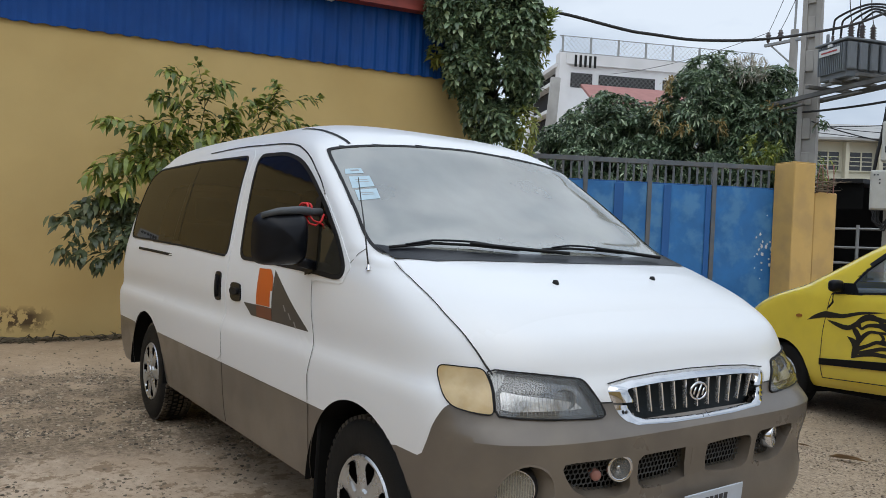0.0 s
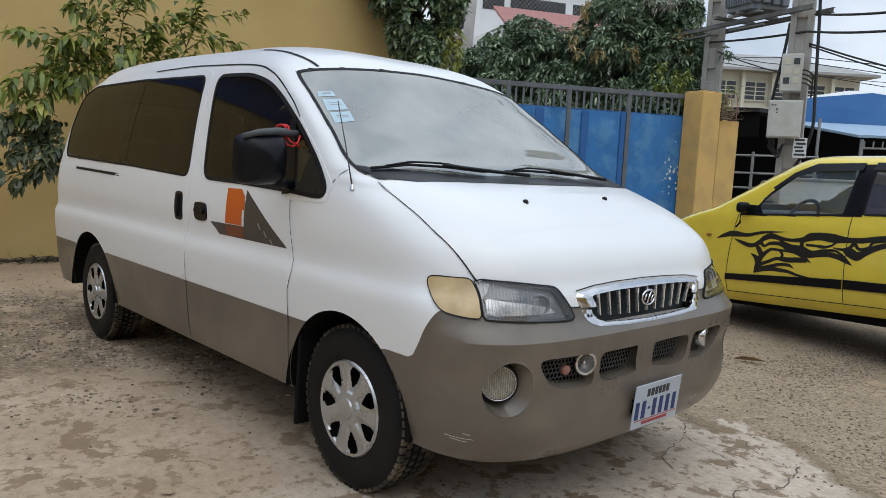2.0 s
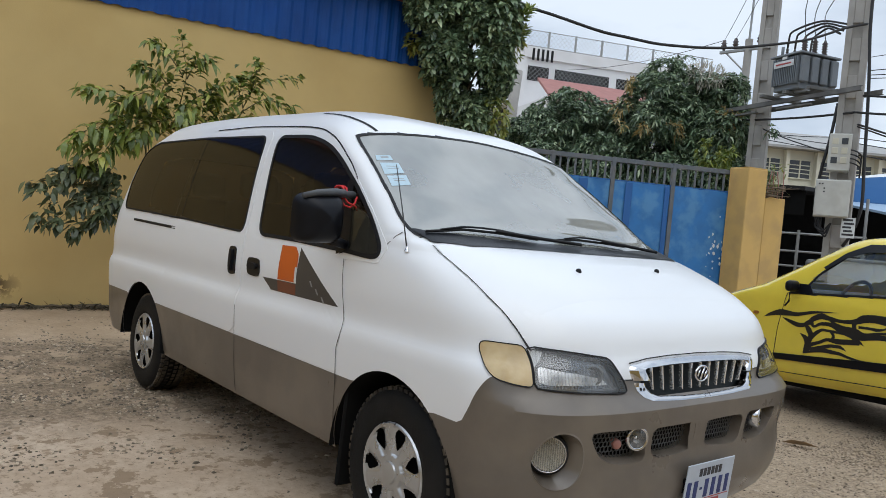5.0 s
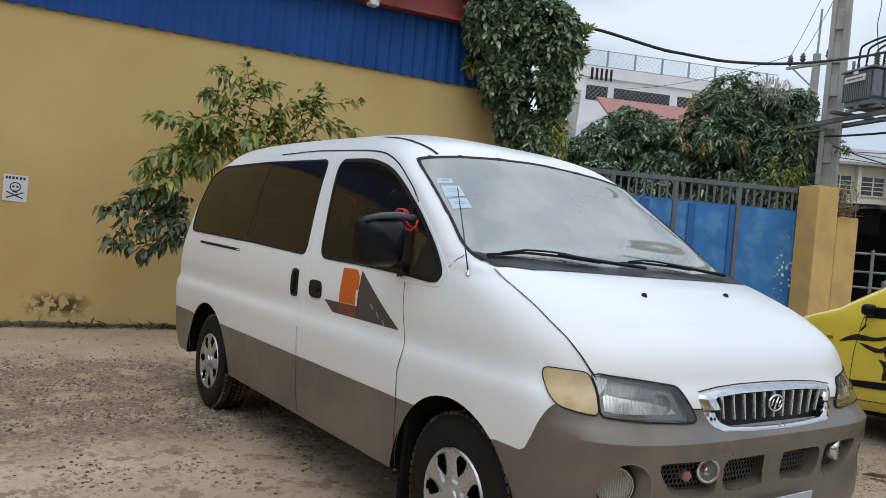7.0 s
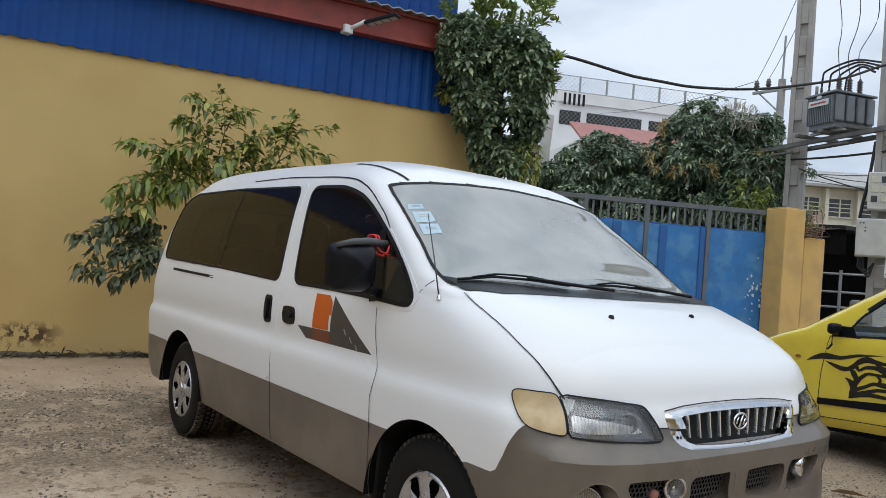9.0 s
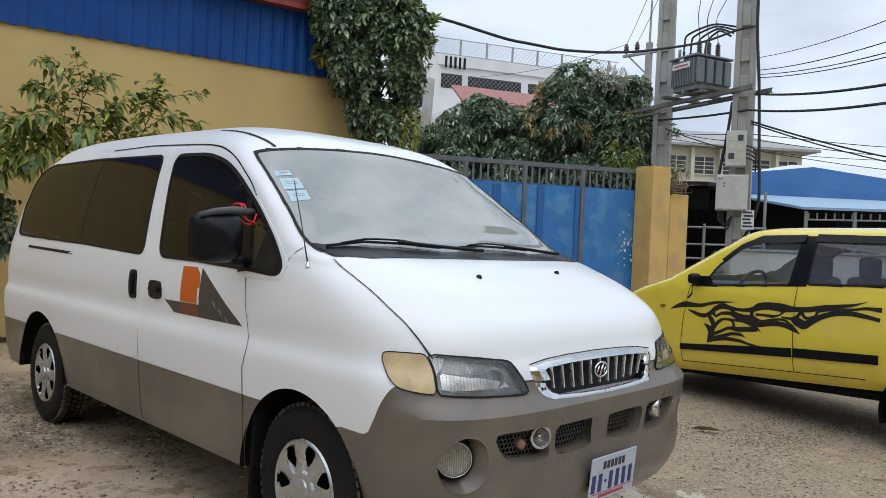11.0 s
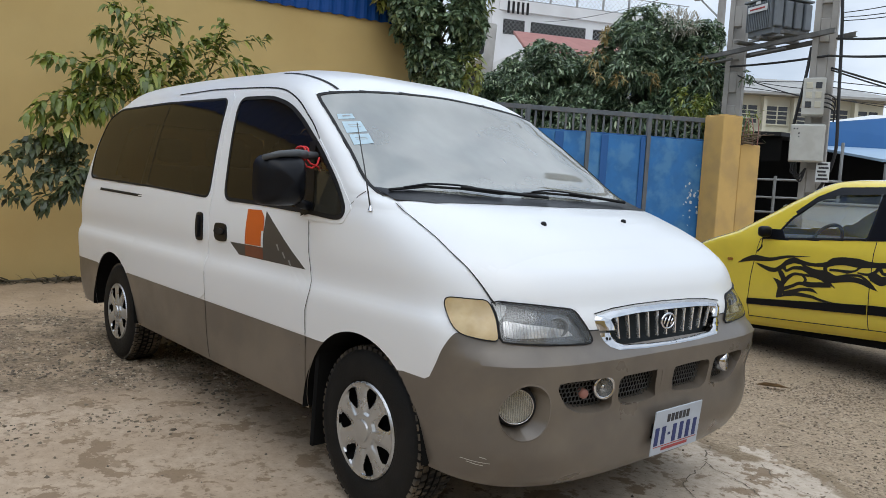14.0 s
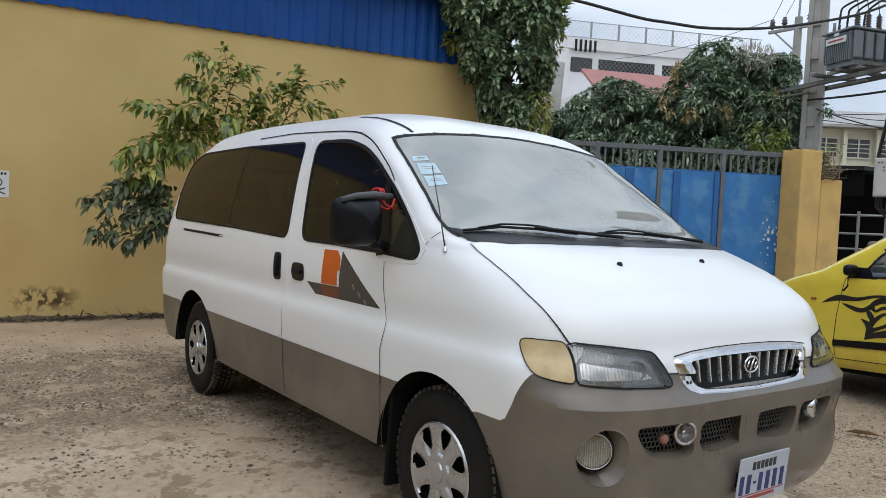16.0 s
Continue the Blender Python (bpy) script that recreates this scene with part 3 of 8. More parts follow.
posts = [GLEN - 0.04 - d for d in (0.0, 1.12, 2.17, 3.2, 4.2, 5.2)]
for u in posts:
    gate_part("gate_post", (u - 0.035, -0.035, 0.02), (u + 0.035, 0.035, 2.78), M_GATE_STEEL)
gate_part("top_rail", (0.0, -0.03, 2.70), (GLEN, 0.03, 2.775), M_GATE_STEEL)
gate_part("mid_rail", (0.0, -0.010, 2.40), (GLEN, 0.022, 2.42), M_GATE_DARK)
gate_part("bottom_rail", (0.0, -0.03, 0.05), (GLEN, 0.03, 0.12), M_GATE_STEEL)
random.seed(77)
for a, b in zip(posts[1:], posts[:-1]):
    pnl = box_bm((a + 0.036, -0.012, 0.12), (b - 0.036, 0.004, 2.40), 0)
    bmesh.ops.subdivide_edges(pnl, edges=[e for e in pnl.edges if e.calc_length() > 0.5], cuts=14, use_grid_fill=True)
    for v in pnl.verts:
        if a + 0.05 < v.co.x < b - 0.05 and 0.2 < v.co.z:
            v.co.y += 0.012 * noise.noise(Vector((v.co.x * 2.2, v.co.z * 1.6, a))) * (1 if v.co.z < 2.38 else 0.4)
            if v.co.z > 2.38:
                v.co.z += 0.012 * noise.noise(Vector((v.co.x * 5, 3, a)))
    pnl.transform(gm)
    bm_ob("sheet_panel", pnl, M_GATE, gate, "dented scuffed blue sheet panel", smooth=True, crease=40)
    u = a + 0.13
    while u < b - 0.06:
        gate_part("baluster", (u - 0.014, -0.012, 2.421), (u + 0.014, 0.012, 2.70), M_GATE_STEEL, bevel=0)
        u += 0.128
for d, w in ((1.215, 0.04), (1.88, 0.06), (2.66, 0.075), (3.7, 0.06), (4.7, 0.06)):
    gate_part("strap", (GLEN - 0.04 - d - w, -0.034, 0.14), (GLEN - 0.04 - d + w, -0.022, 2.39), M_GATE_DARK)

# pillars beside the gate
pil = thing("gate_pillar", (-3.93, 8.99, 0), "ochre plastered square gate pillar with flat top", "pillar", turn=-16)
pm = pil.matrix_basis
bm_ob("shaft", box_bm((-0.21, -0.21, -0.1), (0.21, 0.21, 2.80), 0.012, pm), M_PILLAR, pil)
bm_ob("capping", box_bm((-0.205, -0.205, 2.80), (0.205, 0.205, 2.815), 0.005, pm), M_PILLAR, pil)
stub = thing("boundary_wall", (-3.78, 9.42, 0), "lower ochre wall stub beside the gate pillar", "wall", kind="structure", turn=-16)
sm = stub.matrix_basis
bm_ob("wall_body", box_bm((-0.2, -0.16, -0.1), (0.10, 0.3, 2.38), 0.015, sm), M_PILLAR, stub)

# white paint splashes on the last gate panel
random.seed(8)
for k in range(26):
    u, z = random.gauss(GLEN - 0.30, 0.075), random.gauss(1.50, 0.19)
    r = random.choice((0.006, 0.008, 0.011, 0.015, 0.022))
    ring_ = [(u + r * random.uniform(0.6, 1.1) * math.cos(2 * math.pi * i / 9), -0.0262, z + r * random.uniform(0.8, 1.9) * math.sin(2 * math.pi * i / 9)) for i in range(9)]
    mesh_ob("paint_splash", [gm @ Vector(q) for q in ring_] + [gm @ Vector((q[0], -0.012, q[2])) for q in ring_], [tuple(range(9))] + [(i, 9 + i, 9 + (i + 1) % 9, (i + 1) % 9) for i in range(9)], M_PAPER, gate, "white paint splash")


# ---- the van ----
from mathutils.bvhtree import BVHTree

VAN_C = 0.0514  # the van's middle lies this far along y
V_XF = pchip((0.28, 0.34, 0.45, 0.6, 0.7, 0.765, 0.789, 0.818, 0.9, 0.95, 1.0, 1.06, 1.12, 1.18, 1.23, 1.26, 1.28, 1.3, 1.315, 1.5, 1.7, 1.82, 1.88, 1.92, 1.955, 1.975, 1.99, 2.0), (0.7697, 0.8276, 0.8643, 0.849, 0.8575, 0.8567, 0.8318, 0.805, 0.7871, 0.765, 0.75, 0.716, 0.64, 0.549, 0.4396, 0.3529, 0.2614, 0.1562, 0.0873, -0.2389, -0.5089, -0.6406, -0.7367, -0.8575, -1.0381, -1.2581, -1.5381, -1.8881))
V_XR = pchip((0.28, 0.5, 0.9, 1.2, 1.5, 1.75, 1.85, 1.91, 1.955, 1.975, 2.0), (-3.98, -4.06, -4.06, -4.04, -3.98, -3.86, -3.74, -3.60, -3.36, -3.12, -2.5))
V_W = pchip((0.28, 0.33, 0.45, 0.62, 0.84, 0.878, 0.918, 0.95, 1.05, 1.2, 1.3, 1.5, 1.7, 1.8, 1.86, 1.9, 1.94, 1.965, 1.985, 2.0), (0.8963, 0.9235, 0.9451, 0.9609, 0.9757, 0.9707, 0.9537, 0.9517, 0.9577, 0.9466, 0.927, 0.8852, 0.8335, 0.7967, 0.7567, 0.7116, 0.6116, 0.4816, 0.3216, 0.0716))
V_RF = pchip((0.28, 0.6, 0.8, 0.94, 1.1, 1.25, 1.3, 1.33, 1.6, 1.8, 1.9, 2.0), (0.7013, 0.5868, 0.5105, 0.6763, 0.8616, 0.7502, 0.5364, 0.4438, 0.2399, 0.4343, 0.6415, 0.4915))
V_NF = pchip((0.28, 0.6, 0.9, 1.1, 1.25, 1.3, 1.33, 1.6, 1.85, 2.0), (3.7104, 3.9522, 3.939, 4.2234, 3.6196, 4.6516, 5.3798, 4.5338, 4.1658, 3.1722))
V_RR = pchip((0.28, 1.0, 1.7, 1.9, 2.0), (0.22, 0.24, 0.30, 0.45, 0.4))


def van_plan(th, z):
    """Point of the right-hand outline at height z; th runs from the tail's middle to the nose's middle."""
    w, xf, xr, rf, nf, rr = V_W(z), V_XF(z), V_XR(z), V_RF(z), V_NF(z), V_RR(z)
    if th < 0.16:
        a = th / 0.16 * math.pi / 2
        return xr + rr - rr * math.cos(a) ** (2 / 3.6), -w * math.sin(a) ** (2 / 3.6)
    if th < 0.62:
        k = (th - 0.16) / 0.46
        x0, x1 = xr + rr, xf - rf
        return x0 + (x1 - x0) * k, -w
    b = (th - 0.62) / 0.38 * math.pi / 2
    return xf - rf + rf * math.sin(b) ** (2 / nf), -w * math.cos(b) ** (2 / nf)


def zb_van(x):
    """Line between the white body and the taupe lower body and bumper."""
    return 0.664 + 0.20 * smooth01(0.43, 0.58, x)


def van_z0(x):
    return 0.325 - 0.035 * smooth01(0.35, 0.7, x)


TH = sorted(set([0.16 * (i / 16) for i in range(17)] + [0.16 + 0.46 * i / 150 for i in range(151)] + [0.62 + 0.38 * i / 84 for i in range(85)]))
LOW_N, MID_N = 28, 14
UP = [0.95 + 0.016 * i for i in range(1, 20)] + [1.262, 1.27, 1.278, 1.286, 1.294, 1.302, 1.309, 1.316, 1.325] + [1.325 + 0.0225 * i for i in range(1, 24)] + [1.855, 1.868, 1.882, 1.895, 1.908, 1.92, 1.932, 1.943, 1.953, 1.962, 1.97, 1.977, 1.983, 1.988, 1.993, 1.997, 2.0]
ROWS_N = LOW_N + MID_N + 1 + len(UP)


def van_vertex(k, th):
    if k > LOW_N + MID_N:
        z = UP[k - LOW_N - MID_N - 1]
        x, y = van_plan(th, z)
        return x, y, z + (0.12 + 0.36 * smooth01(-0.9, -2.8, x)) * max(z - 1.86, 0.0)
    z = 0.66
    for _ in range(24):
        x = van_plan(th, z)[0]
        zb, z0 = zb_van(x), van_z0(x)
        z = 0.5 * z + 0.5 * (z0 + (zb - z0) * k / LOW_N if k <= LOW_N else zb + (0.95 - zb) * (k - LOW_N) / MID_N)
    return (*van_plan(th, z), z)


half = [[van_vertex(k, th) for th in TH] for k in range(ROWS_N)]
NT = len(TH)
ring_n = 2 * NT - 2
shell_v = []
for row in half:
    shell_v += row + [(x, -y, z) for x, y, z in row[-2:0:-1]]
shell_f = [(k * ring_n + i, k * ring_n + (i + 1) % ring_n, (k + 1) * ring_n + (i + 1) % ring_n, (k + 1) * ring_n + i) for k in range(ROWS_N - 1) for i in range(ring_n)]
VAN_BVH = BVHTree.FromPolygons(shell_v, shell_f)
ARCHES = ((0.0, 0.335, 0.418), (-3.085, 0.335, 0.438))


SKIN = [VAN_BVH]
U_Q, D_Q = Vector((0.66, 0.751, 0)), Vector((-0.751, 0.66, 0))


def on_van(mode, a, b, off=0.0):
    """The van's skin under the plane point (a, b): side (x, z), front (y, z), top (x, y), quarter (along the lamp, z)."""
    if mode == "side":
        o, d = Vector((a, -3, b)), Vector((0, 1, 0))
    elif mode == "front":
        o, d = Vector((4, a, b)), Vector((-1, 0, 0))
    elif mode == "top":
        o, d = Vector((a, b, 4)), Vector((0, 0, -1))
    elif mode == "tail":
        o, d = Vector((-8, a, b)), Vector((1, 0, 0))
    else:
        o, d = U_Q * a - D_Q * 4 + Vector((0, 0, b)), D_Q
    p, n, _, _ = SKIN[0].ray_cast(o, d)
    if p is None:
        p, n, _, _ = SKIN[0].find_nearest(o + d * 3.2)
    if n.dot(d) > 0:
        n = -n
    return p + n * off


def patch(poly, mode, off=0.003, thick=0.006, step=0.03, holes=(), rings=None):
    """A panel following the skin inside a closed outline; holes are left out."""
    pts = dense(poly, step)
    c = Vector((sum(p[0] for p in pts) / len(pts), sum(p[1] for p in pts) / len(pts)))
    size = max((Vector(p) - c).length for p in pts)
    k = rings or max(3, int(size / step))
    n = len(pts)
    vs, fs, flat = [on_van(mode, c.x, c.y, off)], [], [c]
    for r in range(1, k + 1):
        for p in pts:
            q = c.lerp(Vector(p), r / k)
            flat.append(q)
            vs.append(on_van(mode, q.x, q.y, off))
    for i in range(n):
        j = (i + 1) % n
        fs.append((0, 1 + i, 1 + j))
        for r in range(k - 1):
            a = 1 + r * n
            fs.append((a + i, a + n + i, a + n + j, a + j))
    if holes:
        fs = [f for f in fs if not any(inside(h, sum(flat[i].x for i in f) / len(f), sum(flat[i].y for i in f) / len(f)) for h in holes)]
    d = {"side": Vector((0, 1, 0)), "front": Vector((-1, 0, 0)), "top": Vector((0, 0, -1)), "tail": Vector((1, 0, 0))}.get(mode, D_Q)
    f0 = [vs[i] for i in fs[len(fs) // 2]]
    if (f0[1] - f0[0]).cross(f0[2] - f0[1]).dot(d) > 0:
        fs = [f[::-1] for f in fs]
    if thick:
        base = 1 + (k - 1) * n
        o = len(vs)
        vs += [on_van(mode, *pts[i], off - thick) for i in range(n)]
        fs += [(base + i, o + i, o + (i + 1) % n, base + (i + 1) % n) for i in range(n)]
    return vs, fs


def inset(poly, w):
    c = Vector((sum(p[0] for p in poly) / len(poly), sum(p[1] for p in poly) / len(poly)))
    out = []
    n = len(poly)
    area = sum(poly[i - 1][0] * poly[i][1] - poly[i][0] * poly[i - 1][1] for i in range(n))
    for i in range(n):
        a, b, q = Vector(poly[i - 1]), Vector(poly[(i + 1) % n]), Vector(poly[i])
        t = (b - a).normalized()
        nrm = Vector((-t.y, t.x)) if area > 0 else Vector((t.y, -t.x))
        out.append(tuple(q + nrm * w))
    return out


def border(poly, mode, w, off=0.004, thick=0.008, step=0.03, w_out=0.0):
    """A band of width w just inside a closed outline."""
    pts = dense(poly, step)
    inn, out = inset(pts, w), inset(pts, -w_out) if w_out else pts
    n = len(pts)
    vs = [on_van(mode, *p, off) for p in out] + [on_van(mode, *p, off) for p in inn]
    vs += [on_van(mode, *p, off - thick) for p in out] + [on_van(mode, *p, off - thick) for p in inn]
    fs = []
    for i in range(n):
        j = (i + 1) % n
        fs += [(i, j, n + j, n + i), (2 * n + i, 2 * n + j, j, i), (n + i, n + j, 3 * n + j, 3 * n + i)]
    return vs, fs


def ribbon(line, mode, w, off=0.002, step=0.03):
    pts = [Vector(p) for p in dense(line, step, False)]
    vs, fs = [], []
    for i, p in enumerate(pts):
        t = (pts[min(i + 1, len(pts) - 1)] - pts[max(i - 1, 0)]).normalized()
        nrm = Vector((-t.y, t.x)) * w / 2
        vs += [on_van(mode, *(p + nrm), off), on_van(mode, *(p - nrm), off)]
    fs = [(2 * i, 2 * i + 1, 2 * i + 3, 2 * i + 2) for i in range(len(pts) - 1)]
    return vs, fs


def mirrored(vf):
    return [(v[0], -v[1], v[2]) for v in vf[0]], [tuple(f[::-1]) for f in vf[1]]


def sym_poly(half_line):
    """A closed outline from its right half (y <= 0), top middle first, bottom middle last."""
    return list(half_line) + [(-a, b) for a, b in half_line[::-1] if abs(a) > 1e-6]


REAR_GLASS = soft([(-3.74, 1.288), (-3.76, 1.50), (-3.66, 1.75), (-3.46, 1.818), (-2.55, 1.822), (-1.60, 1.80), (-1.515, 1.228), (-2.38, 1.258)], 0.07)
FRONT_GLASS = soft([(-1.455, 1.795), (-1.07, 1.782), (-0.86, 1.735), (-0.70, 1.66), (-0.45, 1.503), (-0.265, 1.355), (-0.16, 1.245), (-0.19, 1.192), (-0.42, 1.206), (-0.9, 1.222), (-1.33, 1.226)], 0.085)
SCREEN = rounded(sym_poly([(0, 1.848), (-0.3538, 1.8294), (-0.5874, 1.8073), (-0.7655, 1.7799), (-0.7824, 1.7531), (-0.8078, 1.6551), (-0.8495, 1.4708), (-0.8809, 1.3299), (-0.8653, 1.3049), (-0.6484, 1.3059), (-0.3423, 1.3119), (0, 1.314)]), 3, 0.2)
QUARTER = [(-0.44, 1.18), (-0.50, 1.47), (-0.27, 1.37), (-0.15, 1.26), (-0.16, 1.18)]
TAIL_GLASS = rounded([(-0.68, 1.25), (-0.6, 1.76), (0.6, 1.76), (0.68, 1.25)], 2, 0.15)
CORNER_LAMP = soft([(-0.385, 0.946), (-0.379, 0.965), (-0.361, 0.971), (-0.231, 0.972), (-0.203, 0.915), (-0.19, 0.838), (-0.258, 0.842), (-0.317, 0.851), (-0.343, 0.866), (-0.368, 0.896)], 0.022, 4)
HEADLAMP = rounded([(-0.227, 0.973), (-0.054, 0.96), (0.07, 0.944), (0.094, 0.931), (0.141, 0.873), (0.165, 0.83), (0.154, 0.817), (-0.01, 0.825), (-0.137, 0.833), (-0.186, 0.838), (-0.199, 0.915)], 1, 0.18)
GRILLE_TOP = [(0, 0.940), (-0.2, 0.937), (-0.34, 0.930), (-0.442, 0.917), (-0.458, 0.903), (-0.452, 0.880), (-0.444, 0.862)]
GRILLE_TOP_IN = [(0, 0.913), (-0.216, 0.912), (-0.345, 0.906), (-0.368, 0.904), (-0.376, 0.897), (-0.362, 0.878), (-0.354, 0.862)]
GRILLE_LOW = [(-0.436, 0.854), (-0.424, 0.826), (-0.402, 0.802), (-0.36, 0.788), (-0.19, 0.781), (0, 0.779)]
GRILLE_LOW_IN = [(-0.378, 0.851), (-0.373, 0.836), (-0.352, 0.815), (-0.31, 0.8025), (-0.165, 0.796), (0, 0.793)]
GRILLE_CUT = sym_poly([(0, 0.924), (-0.216, 0.922), (-0.405, 0.912), (-0.41, 0.865), (-0.39, 0.83), (-0.35, 0.808), (-0.145, 0.796), (0, 0.792)])
OPEN_OUTER = rounded([(-0.684, 0.682), (-0.674, 0.700), (-0.513, 0.700), (-0.408, 0.698), (-0.402, 0.64), (-0.398, 0.575), (-0.49, 0.572), (-0.578, 0.580), (-0.630, 0.606), (-0.662, 0.646)], 1, 0.2)
OPEN_INNER = rounded([(-0.375, 0.693), (-0.234, 0.694), (-0.093, 0.694), (-0.090, 0.643), (-0.096, 0.592), (-0.169, 0.576), (-0.33, 0.574), (-0.365, 0.60)], 1, 0.18)
FOG_C = (-0.815, 0.614)
FOG_HOLE = [(FOG_C[0] + 0.026 + 0.090 * math.cos(t) * (1 if math.cos(t) > 0 else 0.8), FOG_C[1] - 0.016 + 0.100 * math.sin(t)) for t in np.linspace(0, 2 * math.pi, 40, endpoint=False)]


def q_of(p):
    return Vector((p[0], p[1], 0)).dot(U_Q), p[2]


def shell_face(idx):
    v = [Vector(shell_v[i]) for i in idx]
    return sum(v, Vector()) / len(v)


van = thing("van", (-1.55, 0, 0), "white passenger van with taupe lower body and chrome grille", "van")
body_f, low_f, bump_f = [], [], []
arch_edge, hole_edge = set(), set()
flip = lambda c: Vector((c.x, -abs(c.y), c.z))
HOLE_Q = [dense(CORNER_LAMP, 0.03), dense(HEADLAMP, 0.03)]
OPEN_CUT = [dense(p, 0.02) for p in (OPEN_OUTER, OPEN_INNER)]
FOG_CUT = FOG_HOLE
for n_f, idx in enumerate(shell_f):
    c = flip(shell_face(idx))
    k = n_f // ring_n
    if any((c.x - ax) ** 2 + (c.z - az) ** 2 < ar**2 and c.y < -0.6 for ax, az, ar in ARCHES):
        arch_edge.update(idx)
        continue
    if c.y < -0.6 and 1.19 < c.z < 1.83 and (inside(REAR_GLASS, c.x, c.z) or (inside(FRONT_GLASS, c.x, c.z) and c.x < -0.17)):
        continue
    if c.x > -0.85 and c.z > 1.3 and inside(SCREEN, c.y, c.z):
        continue
    if c.x < -3.5 and inside(TAIL_GLASS, c.y, c.z):
        continue
    if c.x > 0.3 and 0.78 < c.z < 1.0 and any(inside(h, *q_of(c)) for h in HOLE_Q):
        hole_edge.update(idx)
        continue
    if c.x > 0.6 and inside(GRILLE_CUT, c.y, c.z):
        continue
    cy = shell_face(idx).y
    if c.x > 0.5 and 0.5 < c.z < 0.75 and any(inside(h, q, c.z) for h in OPEN_CUT for q in (cy, -0.10 - cy)):
        hole_edge.update(idx)
        continue
    if c.x > 0.4 and inside(FOG_CUT, c.y, c.z):
        hole_edge.update(idx)
        continue
    (low_f if k < LOW_N and c.x < 0.1 else bump_f if k < LOW_N else body_f).append(idx)


def to_outline(p, line, far=0.035):
    """Nearest point of a dense outline, if near."""
    b = min(line, key=lambda q: (q[0] - p[0]) ** 2 + (q[1] - p[1]) ** 2)
    return b if math.hypot(b[0] - p[0], b[1] - p[1]) < far else None


Q_LINES = [dense(CORNER_LAMP, 0.004), dense(HEADLAMP, 0.004)]
F_LINES = [dense(OPEN_OUTER, 0.004), dense(OPEN_INNER, 0.004)]
F_LINES += [[(-0.10 - y, z) for y, z in q] for q in F_LINES]
FOG_LINE = dense(FOG_HOLE, 0.004)


def hole_snap(v):
    """Draws a vertex beside a lamp or bumper opening onto its outline."""
    p = flip(Vector(v))
    for line in Q_LINES:
        b = to_outline(q_of(p), line) if p.z > 0.78 else None
        if b:
            w = on_van("quarter", *b)
            return w.x, math.copysign(w.y, v[1]), w.z
    if p.z < 0.78:
        near = []
        for line in F_LINES:
            b = to_outline((v[1], v[2]), line)
            if b:
                near.append((math.hypot(b[0] - v[1], b[1] - v[2]), tuple(on_van("front", *b))))
        b = to_outline((p.y, p.z), FOG_LINE)
        if b:
            w = on_van("front", *b)
            near.append((math.hypot(b[0] - p.y, b[1] - p.z), (w.x, math.copysign(w.y, v[1]), w.z)))
        if near:
            return min(near)[1]
    return tuple(v)


def snapped(faces):
    """Keeps the used vertices and draws those at the wheel arches onto the arch."""
    used = sorted({i for f in faces for i in f})
    where = {i: n for n, i in enumerate(used)}
    vs = []
    for i in used:
        x, y, z = hole_snap(shell_v[i]) if i in hole_edge else shell_v[i]
        for ax, az, ar in ARCHES:
            r = math.hypot(x - ax, z - az)
            if i in arch_edge and r < ar + 0.1:
                x, z = ax + (x - ax) * ar / r, az + (z - az) * ar / r
        vs.append((x, y, z))
    return vs, [tuple(where[i] for i in f) for f in faces]


mesh_ob("body", *snapped(body_f), M_WHITE, van, "glossy white upper bodywork", smooth=True)
mesh_ob("side_cladding", *snapped(low_f), M_BROWN, van, "taupe lower side cladding", smooth=True)
bumper = mesh_ob("front_bumper", *snapped(bump_f), M_BROWN, van, "taupe front bumper with scuffs", smooth=True, crease=24)
under = [(x, y, 0.335) for x, y in ((-3.8, -0.82), (0.42, -0.80), (0.62, -0.45), (0.66, 0.0), (0.62, 0.45), (0.42, 0.80), (-3.8, 0.82))]
mesh_ob("underbody", under + [(x, y, 0.45) for x, y, _ in under], [(0, 1, 2, 3, 4, 5, 6), tuple(range(7, 14))] + [(i, (i + 1) % 7, 7 + (i + 1) % 7, 7 + i) for i in range(7)], M_UNDER, van)
# unseen low blocks added to keep light off the ground under the van
bm_ob("axle_shade_block", box_bm((-0.55, -0.62, 0.20), (0.30, 0.62, 0.336), 0.03), M_UNDER, van, "black block in the axle's place, added to keep light from the ground")
bm_ob("floor_shade_block", box_bm((-3.7, -0.66, 0.25), (-0.56, 0.66, 0.336), 0.03), M_UNDER, van)
# dark chin under the bumper, set low to hold light off the ground
chin = []
for i in range(25):
    t_ = -1 + 2 * i / 24
    x_, y_ = 0.68 - 0.24 * abs(t_) ** 3.2, 0.62 * t_
    chin += [(x_, y_, 0.31), (x_ - 0.03, y_, 0.225), (x_ - 0.06, y_, 0.225), (x_ - 0.06, y_, 0.31)]
mesh_ob("front_valance", chin, [(4 * i + q, 4 * i + (q + 1) % 4, 4 * i + 4 + (q + 1) % 4, 4 * i + 4 + q) for i in range(24) for q in range(4)], M_UNDER, van, "black plastic valance under the bumper", smooth=True, crease=40)

